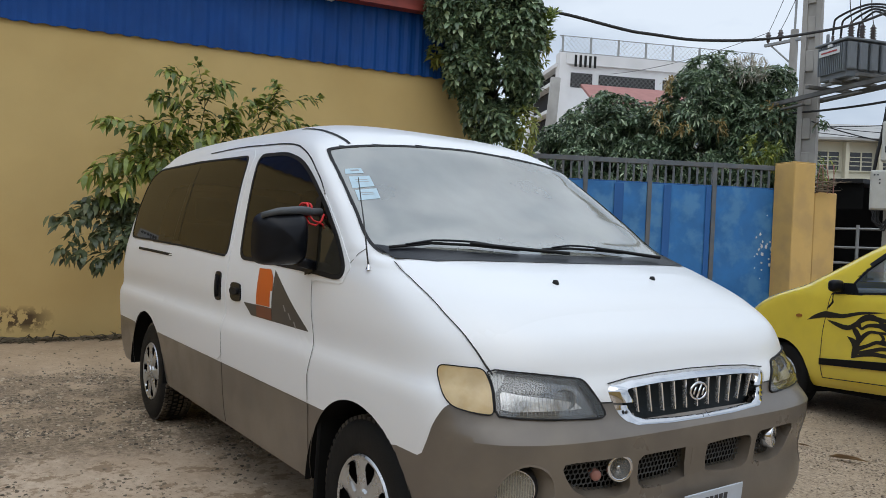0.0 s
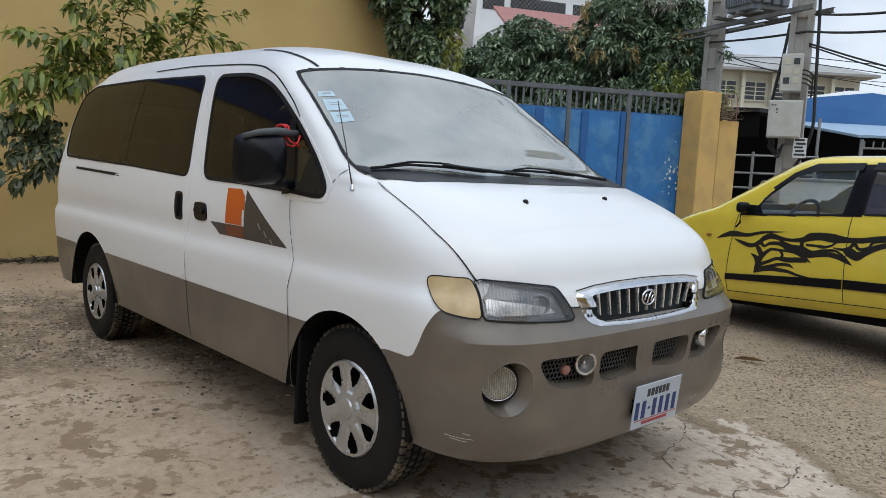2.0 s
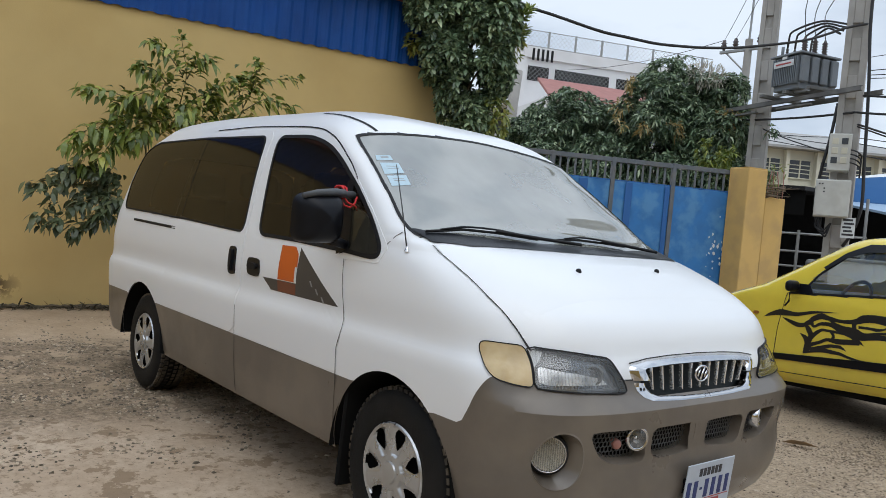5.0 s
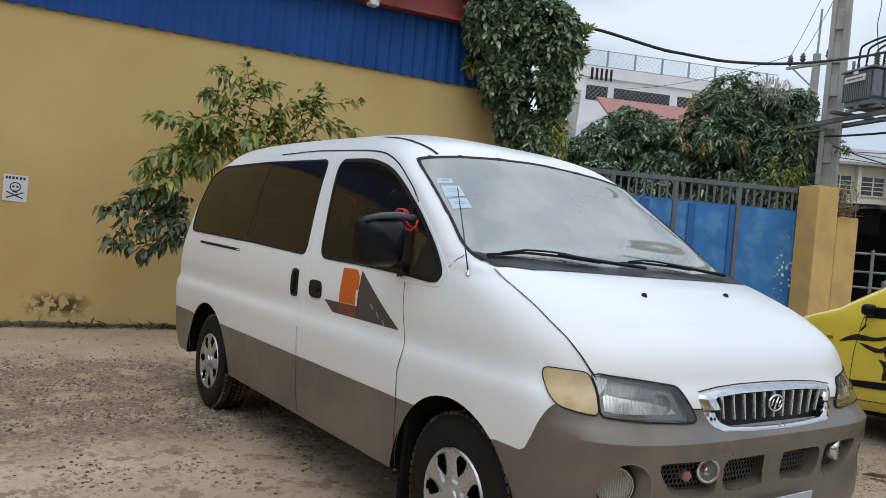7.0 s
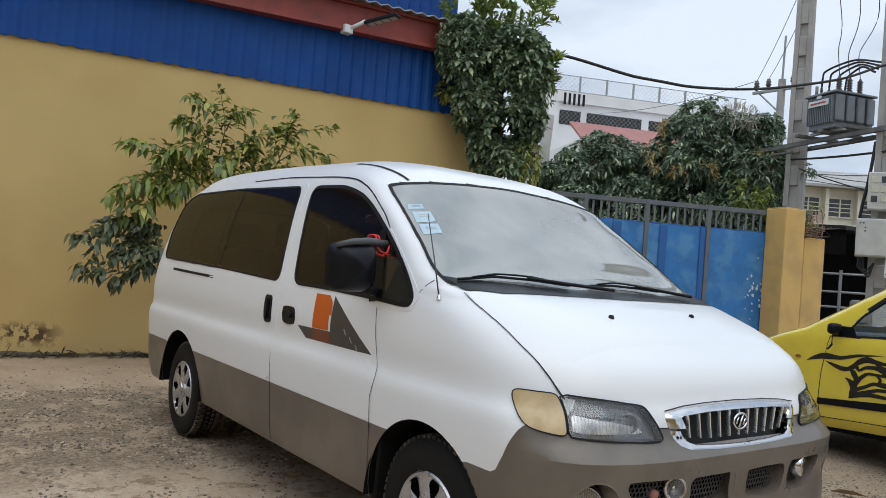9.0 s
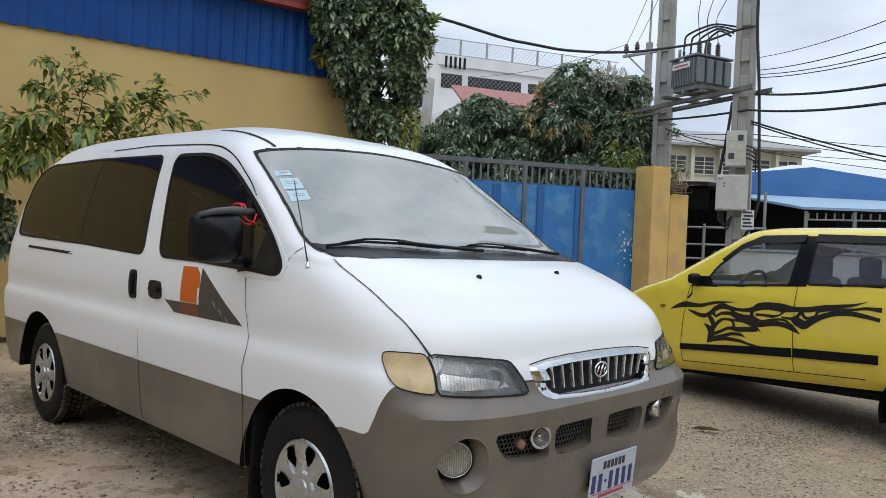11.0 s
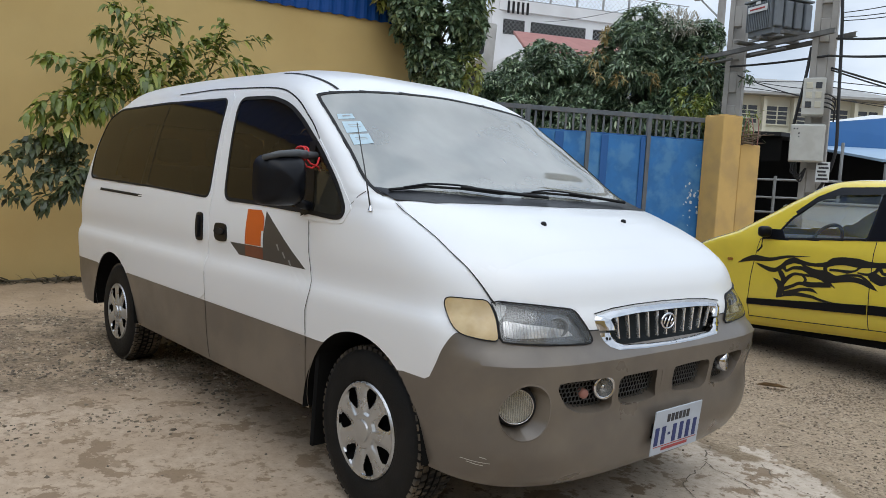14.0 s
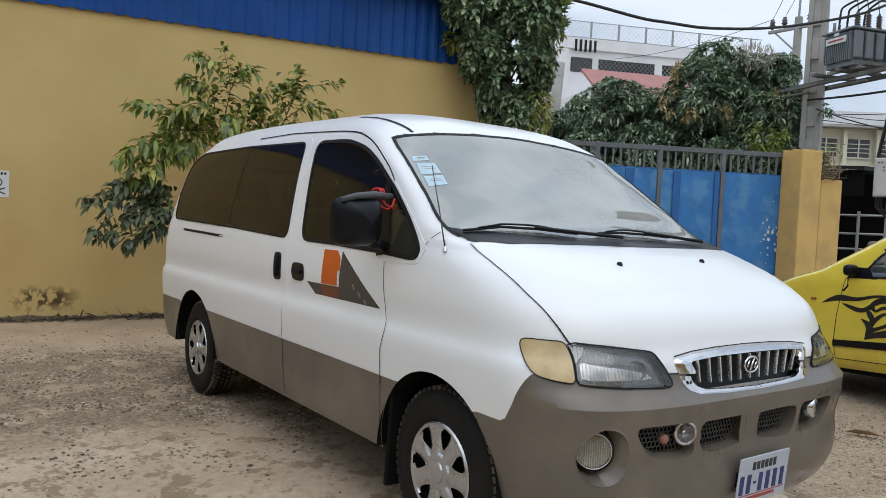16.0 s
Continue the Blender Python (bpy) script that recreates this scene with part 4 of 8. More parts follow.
# doors, bonnet and seams
DOOR_F = rounded([(-1.47, 0.668), (-1.47, 1.25), (-1.52, 1.82), (-1.05, 1.812), (-0.83, 1.757), (-0.655, 1.663), (-0.50, 1.55), (-0.30, 1.40), (-0.13, 1.255), (-0.17, 1.182), (-0.438, 1.18), (-0.424, 1.10), (-0.397, 0.95), (-0.372, 0.878), (-0.385, 0.825), (-0.40, 0.784), (-0.405, 0.668)], 1, 0.1)
DOOR_S = rounded([(-1.482, 0.668), (-1.482, 1.25), (-1.54, 1.832), (-2.55, 1.848), (-2.62, 1.3), (-2.66, 0.668)], 1, 0.06)
glass_shrink = [inset(dense(g, 0.03), 0.012) for g in (REAR_GLASS, FRONT_GLASS)]
for side_name, fn in (("right", lambda q: q), ("left", mirrored)):
    fd = mesh_ob("front_door", *fn(patch(DOOR_F, "side", 0.003, 0.004, 0.03, glass_shrink)), M_WHITE, van, smooth=True, crease=40)
    sd = mesh_ob("sliding_door", *fn(patch(DOOR_S, "side", 0.003, 0.004, 0.03, glass_shrink)), M_WHITE, van, smooth=True, crease=40)
    mesh_ob("door_cladding", *fn(patch([(-1.47, 0.345), (-1.47, 0.662), (-0.405, 0.662), (-0.43, 0.345)], "side", 0.003, 0.004)), M_BROWN, fd, smooth=True, crease=40)
    mesh_ob("door_cladding", *fn(patch([(-2.58, 0.345), (-2.66, 0.662), (-1.482, 0.662), (-1.482, 0.345)], "side", 0.003, 0.004)), M_BROWN, sd, smooth=True, crease=40)
    mesh_ob("door_gap", *fn(ribbon([(-1.476, 0.345), (-1.476, 0.83)], "side", 0.004, 0.0042)), M_SEAM, van)
    mesh_ob("door_gap", *fn(ribbon([(-0.405, 0.62), (-0.40, 0.784), (-0.385, 0.825), (-0.372, 0.878), (-0.397, 0.95), (-0.424, 1.10), (-0.438, 1.18)], "side", 0.0045, 0.0042)), M_SEAM, van)
    mesh_ob("side_window", *fn(patch(REAR_GLASS, "side", 0.004, 0.004)), M_GLASS_TINT, van, "long dark tinted rear side window", smooth=True, crease=40)
    mesh_ob("window_divider", *fn(ribbon([(-2.50, 1.29), (-2.47, 1.79)], "side", 0.007, 0.0062)), M_RUBBER, van)
    mesh_ob("window_rubber", *fn(border(REAR_GLASS, "side", 0.012, 0.0065)), M_RUBBER, van)
    fg = mesh_ob("front_door_glass", *fn(patch(inset(dense(FRONT_GLASS, 0.03), 0.012), "side", 0.0055, 0.004, 0.02, [QUARTER])), M_GLASS_TINT, fd, "dark tinted front door glass", smooth=True, crease=40)
    mesh_ob("quarter_glass", *fn(patch([(-0.445, 1.214), (-0.498, 1.455), (-0.28, 1.352), (-0.19, 1.25), (-0.215, 1.208)], "side", 0.0055, 0.004, 0.02)), M_GLASS_QUARTER, fd, "lighter front quarter glass", smooth=True, crease=40)
    mesh_ob("door_glass_rubber", *fn(border(FRONT_GLASS, "side", 0.019, 0.0075)), M_RUBBER, fd)
    mesh_ob("quarter_bar", *fn(ribbon([(-0.545, 1.54), (-0.515, 1.46), (-0.452, 1.205)], "side", 0.05, 0.009)), M_BLACK, fd)
    gl_x, gl_z = pchip(range(10), (-2.45, -2.0, -1.47, -1.18, -1.0, -0.88, -0.78, -0.665, -0.58, -0.50)), pchip(range(10), (1.872, 1.872, 1.851, 1.834, 1.812, 1.778, 1.735, 1.668, 1.614, 1.548))
    mesh_ob("rain_gutter", *fn(ribbon([(gl_x(i * 9 / 60), gl_z(i * 9 / 60)) for i in range(61)], "side", 0.007, 0.003)), M_RUBBER, van)
    mesh_ob("pillar_gap", *fn(ribbon([(-0.15, 1.262), (-0.11, 1.305), (-0.085, 1.325)], "side", 0.004, 0.002)), M_SEAM, van)
    mesh_ob("sliding_rail", *fn(merged(ribbon([(-3.44, 1.214), (-2.56, 1.198)], "side", 0.018, 0.003))), M_RUBBER, van)
    for nm, poly, own in (("sliding_door_handle", [(-1.648, 1.13), (-1.63, 1.148), (-1.572, 1.148), (-1.553, 1.13), (-1.548, 1.01), (-1.565, 0.99), (-1.63, 0.99), (-1.645, 1.01)], sd), ("front_door_handle", [(-1.395, 1.09), (-1.375, 1.106), (-1.27, 1.106), (-1.25, 1.09), (-1.24, 1.032), (-1.26, 1.01), (-1.37, 1.01), (-1.392, 1.03)], fd)):
        hd = mesh_ob(nm, *fn(merged(patch(rounded(poly, 2), "side", 0.009, 0.012, 0.02))), M_BLACK, own, "black plastic pull handle", smooth=True, crease=40)
        cx, cz = sum(p[0] for p in poly) / 8, sum(p[1] for p in poly) / 8
        tall = nm.startswith("sliding")
        bar = [(cx - (0.012 if tall else 0.05), cz - (0.06 if tall else 0.015)), (cx + (0.012 if tall else 0.05), cz - (0.06 if tall else 0.015)), (cx + (0.012 if tall else 0.05), cz + (0.06 if tall else 0.02)), (cx - (0.012 if tall else 0.05), cz + (0.06 if tall else 0.02))]
        mesh_ob("grip", *fn(patch(rounded(bar, 2), "side", 0.022, 0.012, 0.02)), M_RUBBER, hd, smooth=True, crease=40)
    mesh_ob("roof_ditch", *fn(ribbon([(-0.69, -0.667), (-0.89, -0.679), (-1.05, -0.676), (-1.22, -0.668)], "top", 0.017, 0.002)), M_RUBBER, van)
    # wheel housings
    for ax, az, ar in ARCHES:
        vs, fs = [], []
        for i in range(25):
            t = math.pi * i / 24
            for y in (-0.955, -0.5):
                vs.append((ax + (ar + 0.006) * math.cos(t), y if side_name == "right" else -y, az + (ar + 0.006) * math.sin(t)))
            vs.append((ax, -0.5 if side_name == "right" else 0.5, az))
        for i in range(24):
            a, b = 3 * i, 3 * i + 3
            fs += [(a, b, b + 1, a + 1), (a + 1, b + 1, b + 2, a + 2)]
        mesh_ob("wheel_housing", vs, fs, M_UNDER, van, smooth=True, crease=40)
    sg = -1 if side_name == "right" else 1
    flap = box_bm((-0.012, -0.10, 0.17), (0.012, 0.10, 0.66), 0.008)
    for v in flap.verts:
        v.co += Vector((-0.335 - 0.05 * (0.66 - v.co.z) + (-0.08 if v.co.z < 0.3 else 0) * 0, sg * (0.795 + VAN_C), 0))
    mesh_ob("mud_flap", [v.co.copy() for v in flap.verts], [[v.index for v in f.verts] for f in flap.faces], M_UNDER, van, "black rubber mud flap")
    flap.free()

hood_half = [(0.190, 0.0), (0.180, -0.4598), (0.160, -0.7303), (0.0781, -0.8577), (0.2057, -0.87), (0.4302, -0.8699), (0.5471, -0.8593), (0.6025, -0.8385), (0.6302, -0.813), (0.7099, -0.6681), (0.7427, -0.5408), (0.7577, -0.455), (0.7615, -0.2963), (0.7607, 0.0)]
hood_poly = hood_half + [(a, -b) for a, b in hood_half[-2:0:-1]]
gap_x, gap_y = pchip(range(7), (0.078, 0.19, 0.27, 0.405, 0.527, 0.60, 0.632)), pchip(range(7), (-0.866, -0.868, -0.871, -0.872, -0.862, -0.842, -0.826))
hv_, hf_ = patch(hood_poly, "top", 0.003, 0.004, 0.035)
hv_ = [Vector((v[0] - 0.010 * smooth01(0.56, 0.72, v[0]), v[1], v[2] - 0.008 * smooth01(0.56, 0.72, v[0]))) for v in hv_]
bonnet = mesh_ob("bonnet", hv_, hf_, M_WHITE, van, "white sloping bonnet", smooth=True, crease=40)
for fn in (lambda q: q, mirrored):
    mesh_ob("bonnet_gap", *fn(ribbon([(gap_x(i / 8), gap_y(i / 8)) for i in range(49)], "top", 0.0028, 0.0045)), M_SEAM, van)
for fn in (lambda q: q, mirrored):
    mesh_ob("bonnet_gap", *fn(ribbon([(0, 0.9445), (-0.2, 0.9415), (-0.34, 0.9345), (-0.45, 0.921)], "front", 0.004, 0.0045, 0.02)), M_SEAM, van)
    mesh_ob("bonnet_gap", *fn(ribbon([(-0.44, 0.8635), (-0.52, 0.866)], "front", 0.005, 0.0045, 0.02)), M_SEAM, van)
for nx_, ny_ in ((0.435, -0.38), (0.401, 0.214)):
    p = on_van("top", nx_, ny_, 0.004)
    mesh_ob("washer_nozzle", *lathe([(0.0, 0.012), (0.009, 0.010), (0.013, 0.0), (0.013, -0.006)], Matrix.Translation(p), 14), M_RUBBER, bonnet, smooth=True)
cowl_half = [(0.190, 0.0), (0.180, -0.4593), (0.160, -0.7296), (0.0697, -0.8493), (-0.0616, -0.8843)]
base_half = [(0.0694, 0.0), (0.0636, -0.4257), (0.0302, -0.6545), (-0.0202, -0.8158), (-0.0789, -0.8696)]
cv, cf = [], []
for (a, b), (c, d) in zip(dense(cowl_half, 0.02, False), dense([base_half[0]] + base_half[1:], 0.02, False)):
    cv += [on_van("top", a, b, 0.006), on_van("top", c, d, 0.006)]
cf = [(2 * i, 2 * i + 1, 2 * i + 3, 2 * i + 2) for i in range(len(cv) // 2 - 1)]
mesh_ob("cowl_panel", *merged((cv, cf), mirrored((cv, cf))), M_BLACK, van, "black plastic cowl below the windscreen", smooth=True)
mesh_ob("windscreen", *patch(SCREEN, "front", 0.004, 0.004, 0.04), M_GLASS_WIND, van, "dusty windscreen reflecting a cloudy sky", smooth=True, crease=40)
mesh_ob("windscreen_rubber", *border(SCREEN, "front", 0.010, 0.006, step=0.03), M_RUBBER, van)
mesh_ob("tail_window", *patch(TAIL_GLASS, "tail", 0.004, 0.004, 0.05), M_GLASS_TINT, van, smooth=True, crease=40)
mesh_ob("tail_window_rubber", *border(TAIL_GLASS, "tail", 0.02, 0.006), M_RUBBER, van)
for sy in (-1, 1):
    lp = rounded([(sy * 0.74, 0.75), (sy * 0.85, 0.75), (sy * 0.83, 1.2), (sy * 0.75, 1.2)], 1)
    mesh_ob("tail_lamp", *patch(lp, "tail", 0.01, 0.012, 0.03), M_RED, van, smooth=True, crease=40)

# lamps
for fn in (lambda q: q, mirrored):
    hl = mesh_ob("headlamp", *fn(patch(HEADLAMP, "quarter", -0.035, 0.0, 0.03)), M_LAMPBACK, van, "clear headlamp with clouded lens", smooth=True)
    mesh_ob("lamp_lens", *fn(patch(HEADLAMP, "quarter", 0.006, 0.006, 0.03)), M_GLASS_CLEAR, hl, smooth=True, crease=40)
    mesh_ob("lamp_rim", *fn(border(HEADLAMP, "quarter", 0.003, 0.0075, 0.03, 0.02, 0.0012)), M_RUBBER, hl, smooth=True, crease=40)
    inner_ = [(-0.182, 0.952), (-0.06, 0.944), (0.06, 0.928), (0.088, 0.915), (0.138, 0.845), (0.13, 0.838), (-0.16, 0.852)]
    mesh_ob("reflector_tray", *fn(patch(inner_, "quarter", -0.024, 0.0, 0.025)), M_LAMPTRAY, hl, "silvered lamp tray", smooth=True)
    # pale blotchy patch paints the bright reflection low in the lamp
    mesh_ob("reflector_glint", *fn(patch(rounded([(-0.178, 0.915), (-0.09, 0.902), (-0.02, 0.893), (0.075, 0.872), (0.10, 0.850), (-0.168, 0.853)], 1, 0.12), "quarter", -0.017, 0.0, 0.02)), M_LAMPGLINT, hl, "bright clouded reflector", smooth=True)
    flutes = [tube([on_van("quarter", -0.19 + 0.0125 * k, 0.962 - 0.0012 * k, 0.001), on_van("quarter", -0.176 + 0.0125 * k, 0.846 - 0.0004 * k, 0.001)], 0.0022, 5, cap=False) for k in range(21)]
    mesh_ob("lens_flutes", *fn(merged(*flutes)), M_GLASS_CLEAR, hl, smooth=True)
    m = Matrix.Translation(on_van("quarter", 0.035, 0.884, -0.010)) @ D_Q.to_track_quat("-Z", "Y").to_matrix().to_4x4()
    bowl = mesh_ob("reflector_bowl", *fn(lathe([(0.0, -0.030), (0.014, -0.026), (0.026, -0.014), (0.033, -0.004), (0.035, -0.006), (0.036, -0.012)], m, 28)), M_LAMPBACK, hl, smooth=True)
    mesh_ob("bulb", *fn(lathe([(0.0, 0.004), (0.007, 0.001), (0.009, -0.008), (0.009, -0.022)], m, 14)), M_GLASS_CLEAR, bowl, smooth=True)
    mesh_ob("lamp_shelf", *fn(ribbon([(-0.165, 0.918), (-0.05, 0.912), (0.09, 0.900)], "quarter", 0.008, -0.016)), M_LAMPTRAY, hl)
    mesh_ob("marker_lens", *fn(patch([(-0.215, 0.962), (-0.165, 0.957), (-0.172, 0.93), (-0.192, 0.905)], "quarter", -0.006, 0.0, 0.012)), M_PAPER, hl, "white marker lens")
    mesh_ob("lamp_bar", *fn(ribbon([(-0.172, 0.845), (0.13, 0.834)], "quarter", 0.005, -0.006)), M_LAMPTRAY, hl)
    cl = mesh_ob("corner_lamp", *fn(patch(CORNER_LAMP, "quarter", 0.006, 0.02, 0.03)), M_AMBER, van, "cloudy amber corner lamp", smooth=True, crease=40)
    mesh_ob("corner_lamp_rim", *fn(border(CORNER_LAMP, "quarter", 0.0024, 0.007, 0.02, 0.02, 0.0012)), M_RUBBER, cl)
    # fog lamp in its round recess
    n = len(FOG_HOLE)
    cx = sum(p[0] for p in FOG_HOLE) / n
    cz = sum(p[1] for p in FOG_HOLE) / n
    rim = [on_van("front", y, z, 0.003) for y, z in FOG_HOLE]
    lip = [on_van("front", cx + (y - cx) * 1.06, cz + (z - cz) * 1.06, 0.0006) for y, z in FOG_HOLE]
    c3 = on_van("front", FOG_C[0], FOG_C[1], 0)
    axis = Vector((0.80, -0.6, 0))
    rx = Vector((0.6, 0.8, 0))
    inn = [c3 - axis * 0.06 + rx * (0.07 * math.cos(t)) + Vector((0, 0, 0.078 * math.sin(t))) for t in np.linspace(0, 2 * math.pi, 40, endpoint=False)]
    vs = lip + rim + inn
    fs = [(i, (i + 1) % n, n + (i + 1) % n, n + i) for i in range(n)] + [(n + i, n + (i + 1) % n, 2 * n + (i + 1) % n, 2 * n + i) for i in range(n)] + [tuple(2 * n + i for i in range(n))]
    fp = mesh_ob("fog_lamp_recess", *fn((vs, fs)), M_BROWN, bumper, smooth=True, crease=50)
    fm = Matrix.Translation(c3 - axis * 0.042) @ axis.to_track_quat("Z", "Y").to_matrix().to_4x4() @ Matrix.Scale(0.80, 4)
    fr = mesh_ob("fog_lamp", *fn(lathe([(0.075, 0.026), (0.077, 0.03), (0.080, 0.027), (0.081, 0.01), (0.081, -0.02)], fm, 36)), M_CHROME, van, "round fog lamp with ribbed lens and thin chrome ring", smooth=True)
    # black ring paints the shade of the gap round the lamp
    mesh_ob("fog_gap_shade", *fn(lathe([(0.0812, 0.022), (0.090, 0.020), (0.094, 0.0), (0.094, -0.03)], fm, 36)), M_RUBBER, fr, smooth=True)
    mesh_ob("fog_reflector", *fn(lathe([(0.0, -0.012), (0.04, 0.0), (0.074, 0.018)], fm, 36)), M_FOGREF, fr, smooth=True)
    lens = []
    for i in range(15):
        a = -0.07 + 0.01 * i
        h = math.sqrt(max(0.0749**2 - a * a, 1e-6))
        lens.append(tube([fm @ Vector((a, -h, 0.024)), fm @ Vector((a, h, 0.024))], 0.003, 6))
    mesh_ob("fog_lens_rib", *fn(merged(*lens)), M_GLASS_CLEAR, fr, smooth=True)
    mesh_ob("fog_lens", *fn(lathe([(0.074, 0.025), (0.04, 0.030), (0.0, 0.031)], fm, 36)), M_GLASS_CLEAR, fr, smooth=True)


# bumper openings with honeycomb mesh
M_MESHGREY = mat("grey_mesh_plastic", (0.055, 0.055, 0.055), 0.5, var=0.15)
def opening(poly, fn):
    pts = dense(poly, 0.02)
    n = len(pts)
    cx, cz = sum(p[0] for p in pts) / n, sum(p[1] for p in pts) / n
    lip = [on_van("front", y + (y - cx) / max(math.hypot(y - cx, z - cz), 0.01) * 0.016, z + (z - cz) / max(math.hypot(y - cx, z - cz), 0.01) * 0.026, 0.0003) for y, z in pts]
    mid = [on_van("front", y, z, 0.0008) for y, z in pts]
    bk = [on_van("front", cx + (y - cx) * 0.97, cz + (z - cz) * (0.99 if z > cz else 0.74), -0.055) for y, z in pts]
    fs = [(k * n + i, k * n + (i + 1) % n, (k + 1) * n + (i + 1) % n, (k + 1) * n + i) for k in range(2) for i in range(n)]
    surround = mesh_ob("opening_surround", *fn((lip + mid + bk, fs)), M_BROWN, bumper, smooth=True, crease=60)
    inner = [(cx + (y - cx) * 0.99, cz + (z - cz) * (0.98 if z > cz else 0.83)) for y, z in pts]
    mesh_ob("opening_back", *fn(patch(inner, "front", -0.11, 0.0, 0.05)), M_UNDER, surround)
    bars = []
    w = 0.019
    rows = int(0.17 / (w * 0.866)) + 2
    for r in range(rows):
        for q in range(22):
            y0 = min(p[0] for p in inner) + (q + 0.5 * (r % 2)) * w
            z0 = min(p[1] for p in inner) + r * w * 0.866
            if not inside(inner, y0, z0):
                continue
            for s in range(3):
                t = math.radians(90 + 60 * s)
                t2 = math.radians(150 + 60 * s)
                rr = w / math.sqrt(3)
                a, b = (y0 + rr * math.cos(t), z0 + rr * math.sin(t)), (y0 + rr * math.cos(t2), z0 + rr * math.sin(t2))
                bars.append(tube([on_van("front", *a, -0.040), on_van("front", *b, -0.040)], 0.0026, 4, cap=False))
    mesh_ob("honeycomb_mesh", *fn(merged(*bars)), M_MESHGREY, surround)


for poly in (OPEN_OUTER, OPEN_INNER):
    opening(poly, lambda q: q)
    opening([(-0.10 - y, z) for y, z in poly[::-1]], lambda q: q)
for fn in (lambda q: q, mirrored):
    p = on_van("front", -0.441, 0.657, -0.02)
    am = Matrix.Translation(p) @ Vector((0.93, -0.36, 0)).to_track_quat("Z", "Y").to_matrix().to_4x4()
    al = mesh_ob("auxiliary_lamp", *fn(lathe([(0.036, 0.014), (0.042, 0.018), (0.047, 0.010), (0.048, -0.03), (0.03, -0.05), (0.0, -0.055)], am, 28)), M_CHROME, van, "small round chrome auxiliary lamp", smooth=True)
    mesh_ob("lamp_reflector", *fn(lathe([(0.0, -0.022), (0.02, -0.014), (0.031, 0.0), (0.036, 0.012)], am, 28)), M_LAMPTRAY, al, smooth=True)
    mesh_ob("bulb_shield", *fn(lathe([(0.0, 0.006), (0.008, 0.004), (0.010, -0.004), (0.009, -0.02)], am, 16)), M_CHROME, al, smooth=True)
    mesh_ob("lamp_glass", *fn(lathe([(0.037, 0.0135), (0.02, 0.018), (0.0, 0.019)], am, 28)), M_GLASS_CLEAR, al, smooth=True)
p = on_van("front", -0.526, 0.635, -0.03)
mesh_ob("round_reflector", *lathe([(0.0, 0.006), (0.014, 0.005), (0.018, 0.0), (0.020, -0.02)], Matrix.Translation(p) @ Vector((0.9, -0.43, 0)).to_track_quat("Z", "Y").to_matrix().to_4x4(), 24), mat("dull_red_reflector", (0.34, 0.15, 0.12), 0.4), van, "small dull red round reflector", smooth=True)

# pale scrapes low on the bumper corner
for line in ([(-0.9079, 0.4087), (-0.8852, 0.4044), (-0.8554, 0.4037)], [(-0.8975, 0.3991), (-0.8785, 0.3932), (-0.8662, 0.3925)], [(-0.8826, 0.4256), (-0.8675, 0.421)]):
    mesh_ob("scrape", *ribbon(line, "front", 0.0026, 0.0015, 0.01), M_BOXGREY, bumper)

# grille
gr = mesh_ob("grille", *patch(GRILLE_CUT, "front", -0.036, 0.0, 0.04), M_GRILLE, van, "chrome framed grille with upright bars")


def trim_strip(outer, inner, lift):
    """Rounded chrome band between two matching half lines, carried over to the other side."""
    outer, inner = [dense(q, 0.012, False) for q in (outer, inner)]
    k = 60

    def pick(q, i):
        t = i * (len(q) - 1) / k
        a = min(int(t), len(q) - 2)
        return Vector(q[a]).lerp(Vector(q[a + 1]), t - a)
    vs = []
    for i in range(k + 1):
        a, b = pick(outer, i), pick(inner, i)
        for f, o in ((0.0, -0.006), (0.08, lift * 0.2), (0.45, lift * 0.7), (0.85, lift), (1.0, lift * 0.6), (1.0, -0.03)):
            vs.append(on_van("front", *a.lerp(b, f), 0.0) + Vector((o, 0, 0)))
    fs = [(6 * i + q, 6 * i + q + 1, 6 * i + q + 7, 6 * i + q + 6) for i in range(k) for q in range(5)]
    return vs, fs


for nm, a, b, lift, lb in (("grille_upper_trim", GRILLE_TOP, GRILLE_TOP_IN, 0.022, "polished chrome upper trim"), ("grille_lower_trim", GRILLE_LOW, GRILLE_LOW_IN, 0.009, "chrome lower trim")):
    st_ = trim_strip(a, b, lift)
    mesh_ob(nm, *merged(st_, mirrored(st_)), M_CHROME, gr, lb, smooth=True, crease=50)
mesh_ob("trim_seam", *ribbon([(0.002, 0.804), (0.0, 0.779)], "front", 0.004, 0.0155, 0.01), M_SEAM, gr)
for sy in (-1, 1):
    mesh_ob("trim_screw", *lathe([(0.0, 0.004), (0.005, 0.003), (0.006, 0.0)], Matrix.Translation(on_van("front", sy * 0.395, 0.828, 0.014)) @ pose(0, 0, 0, 0, 90, 0), 10), M_DARKMETAL, gr, smooth=True)
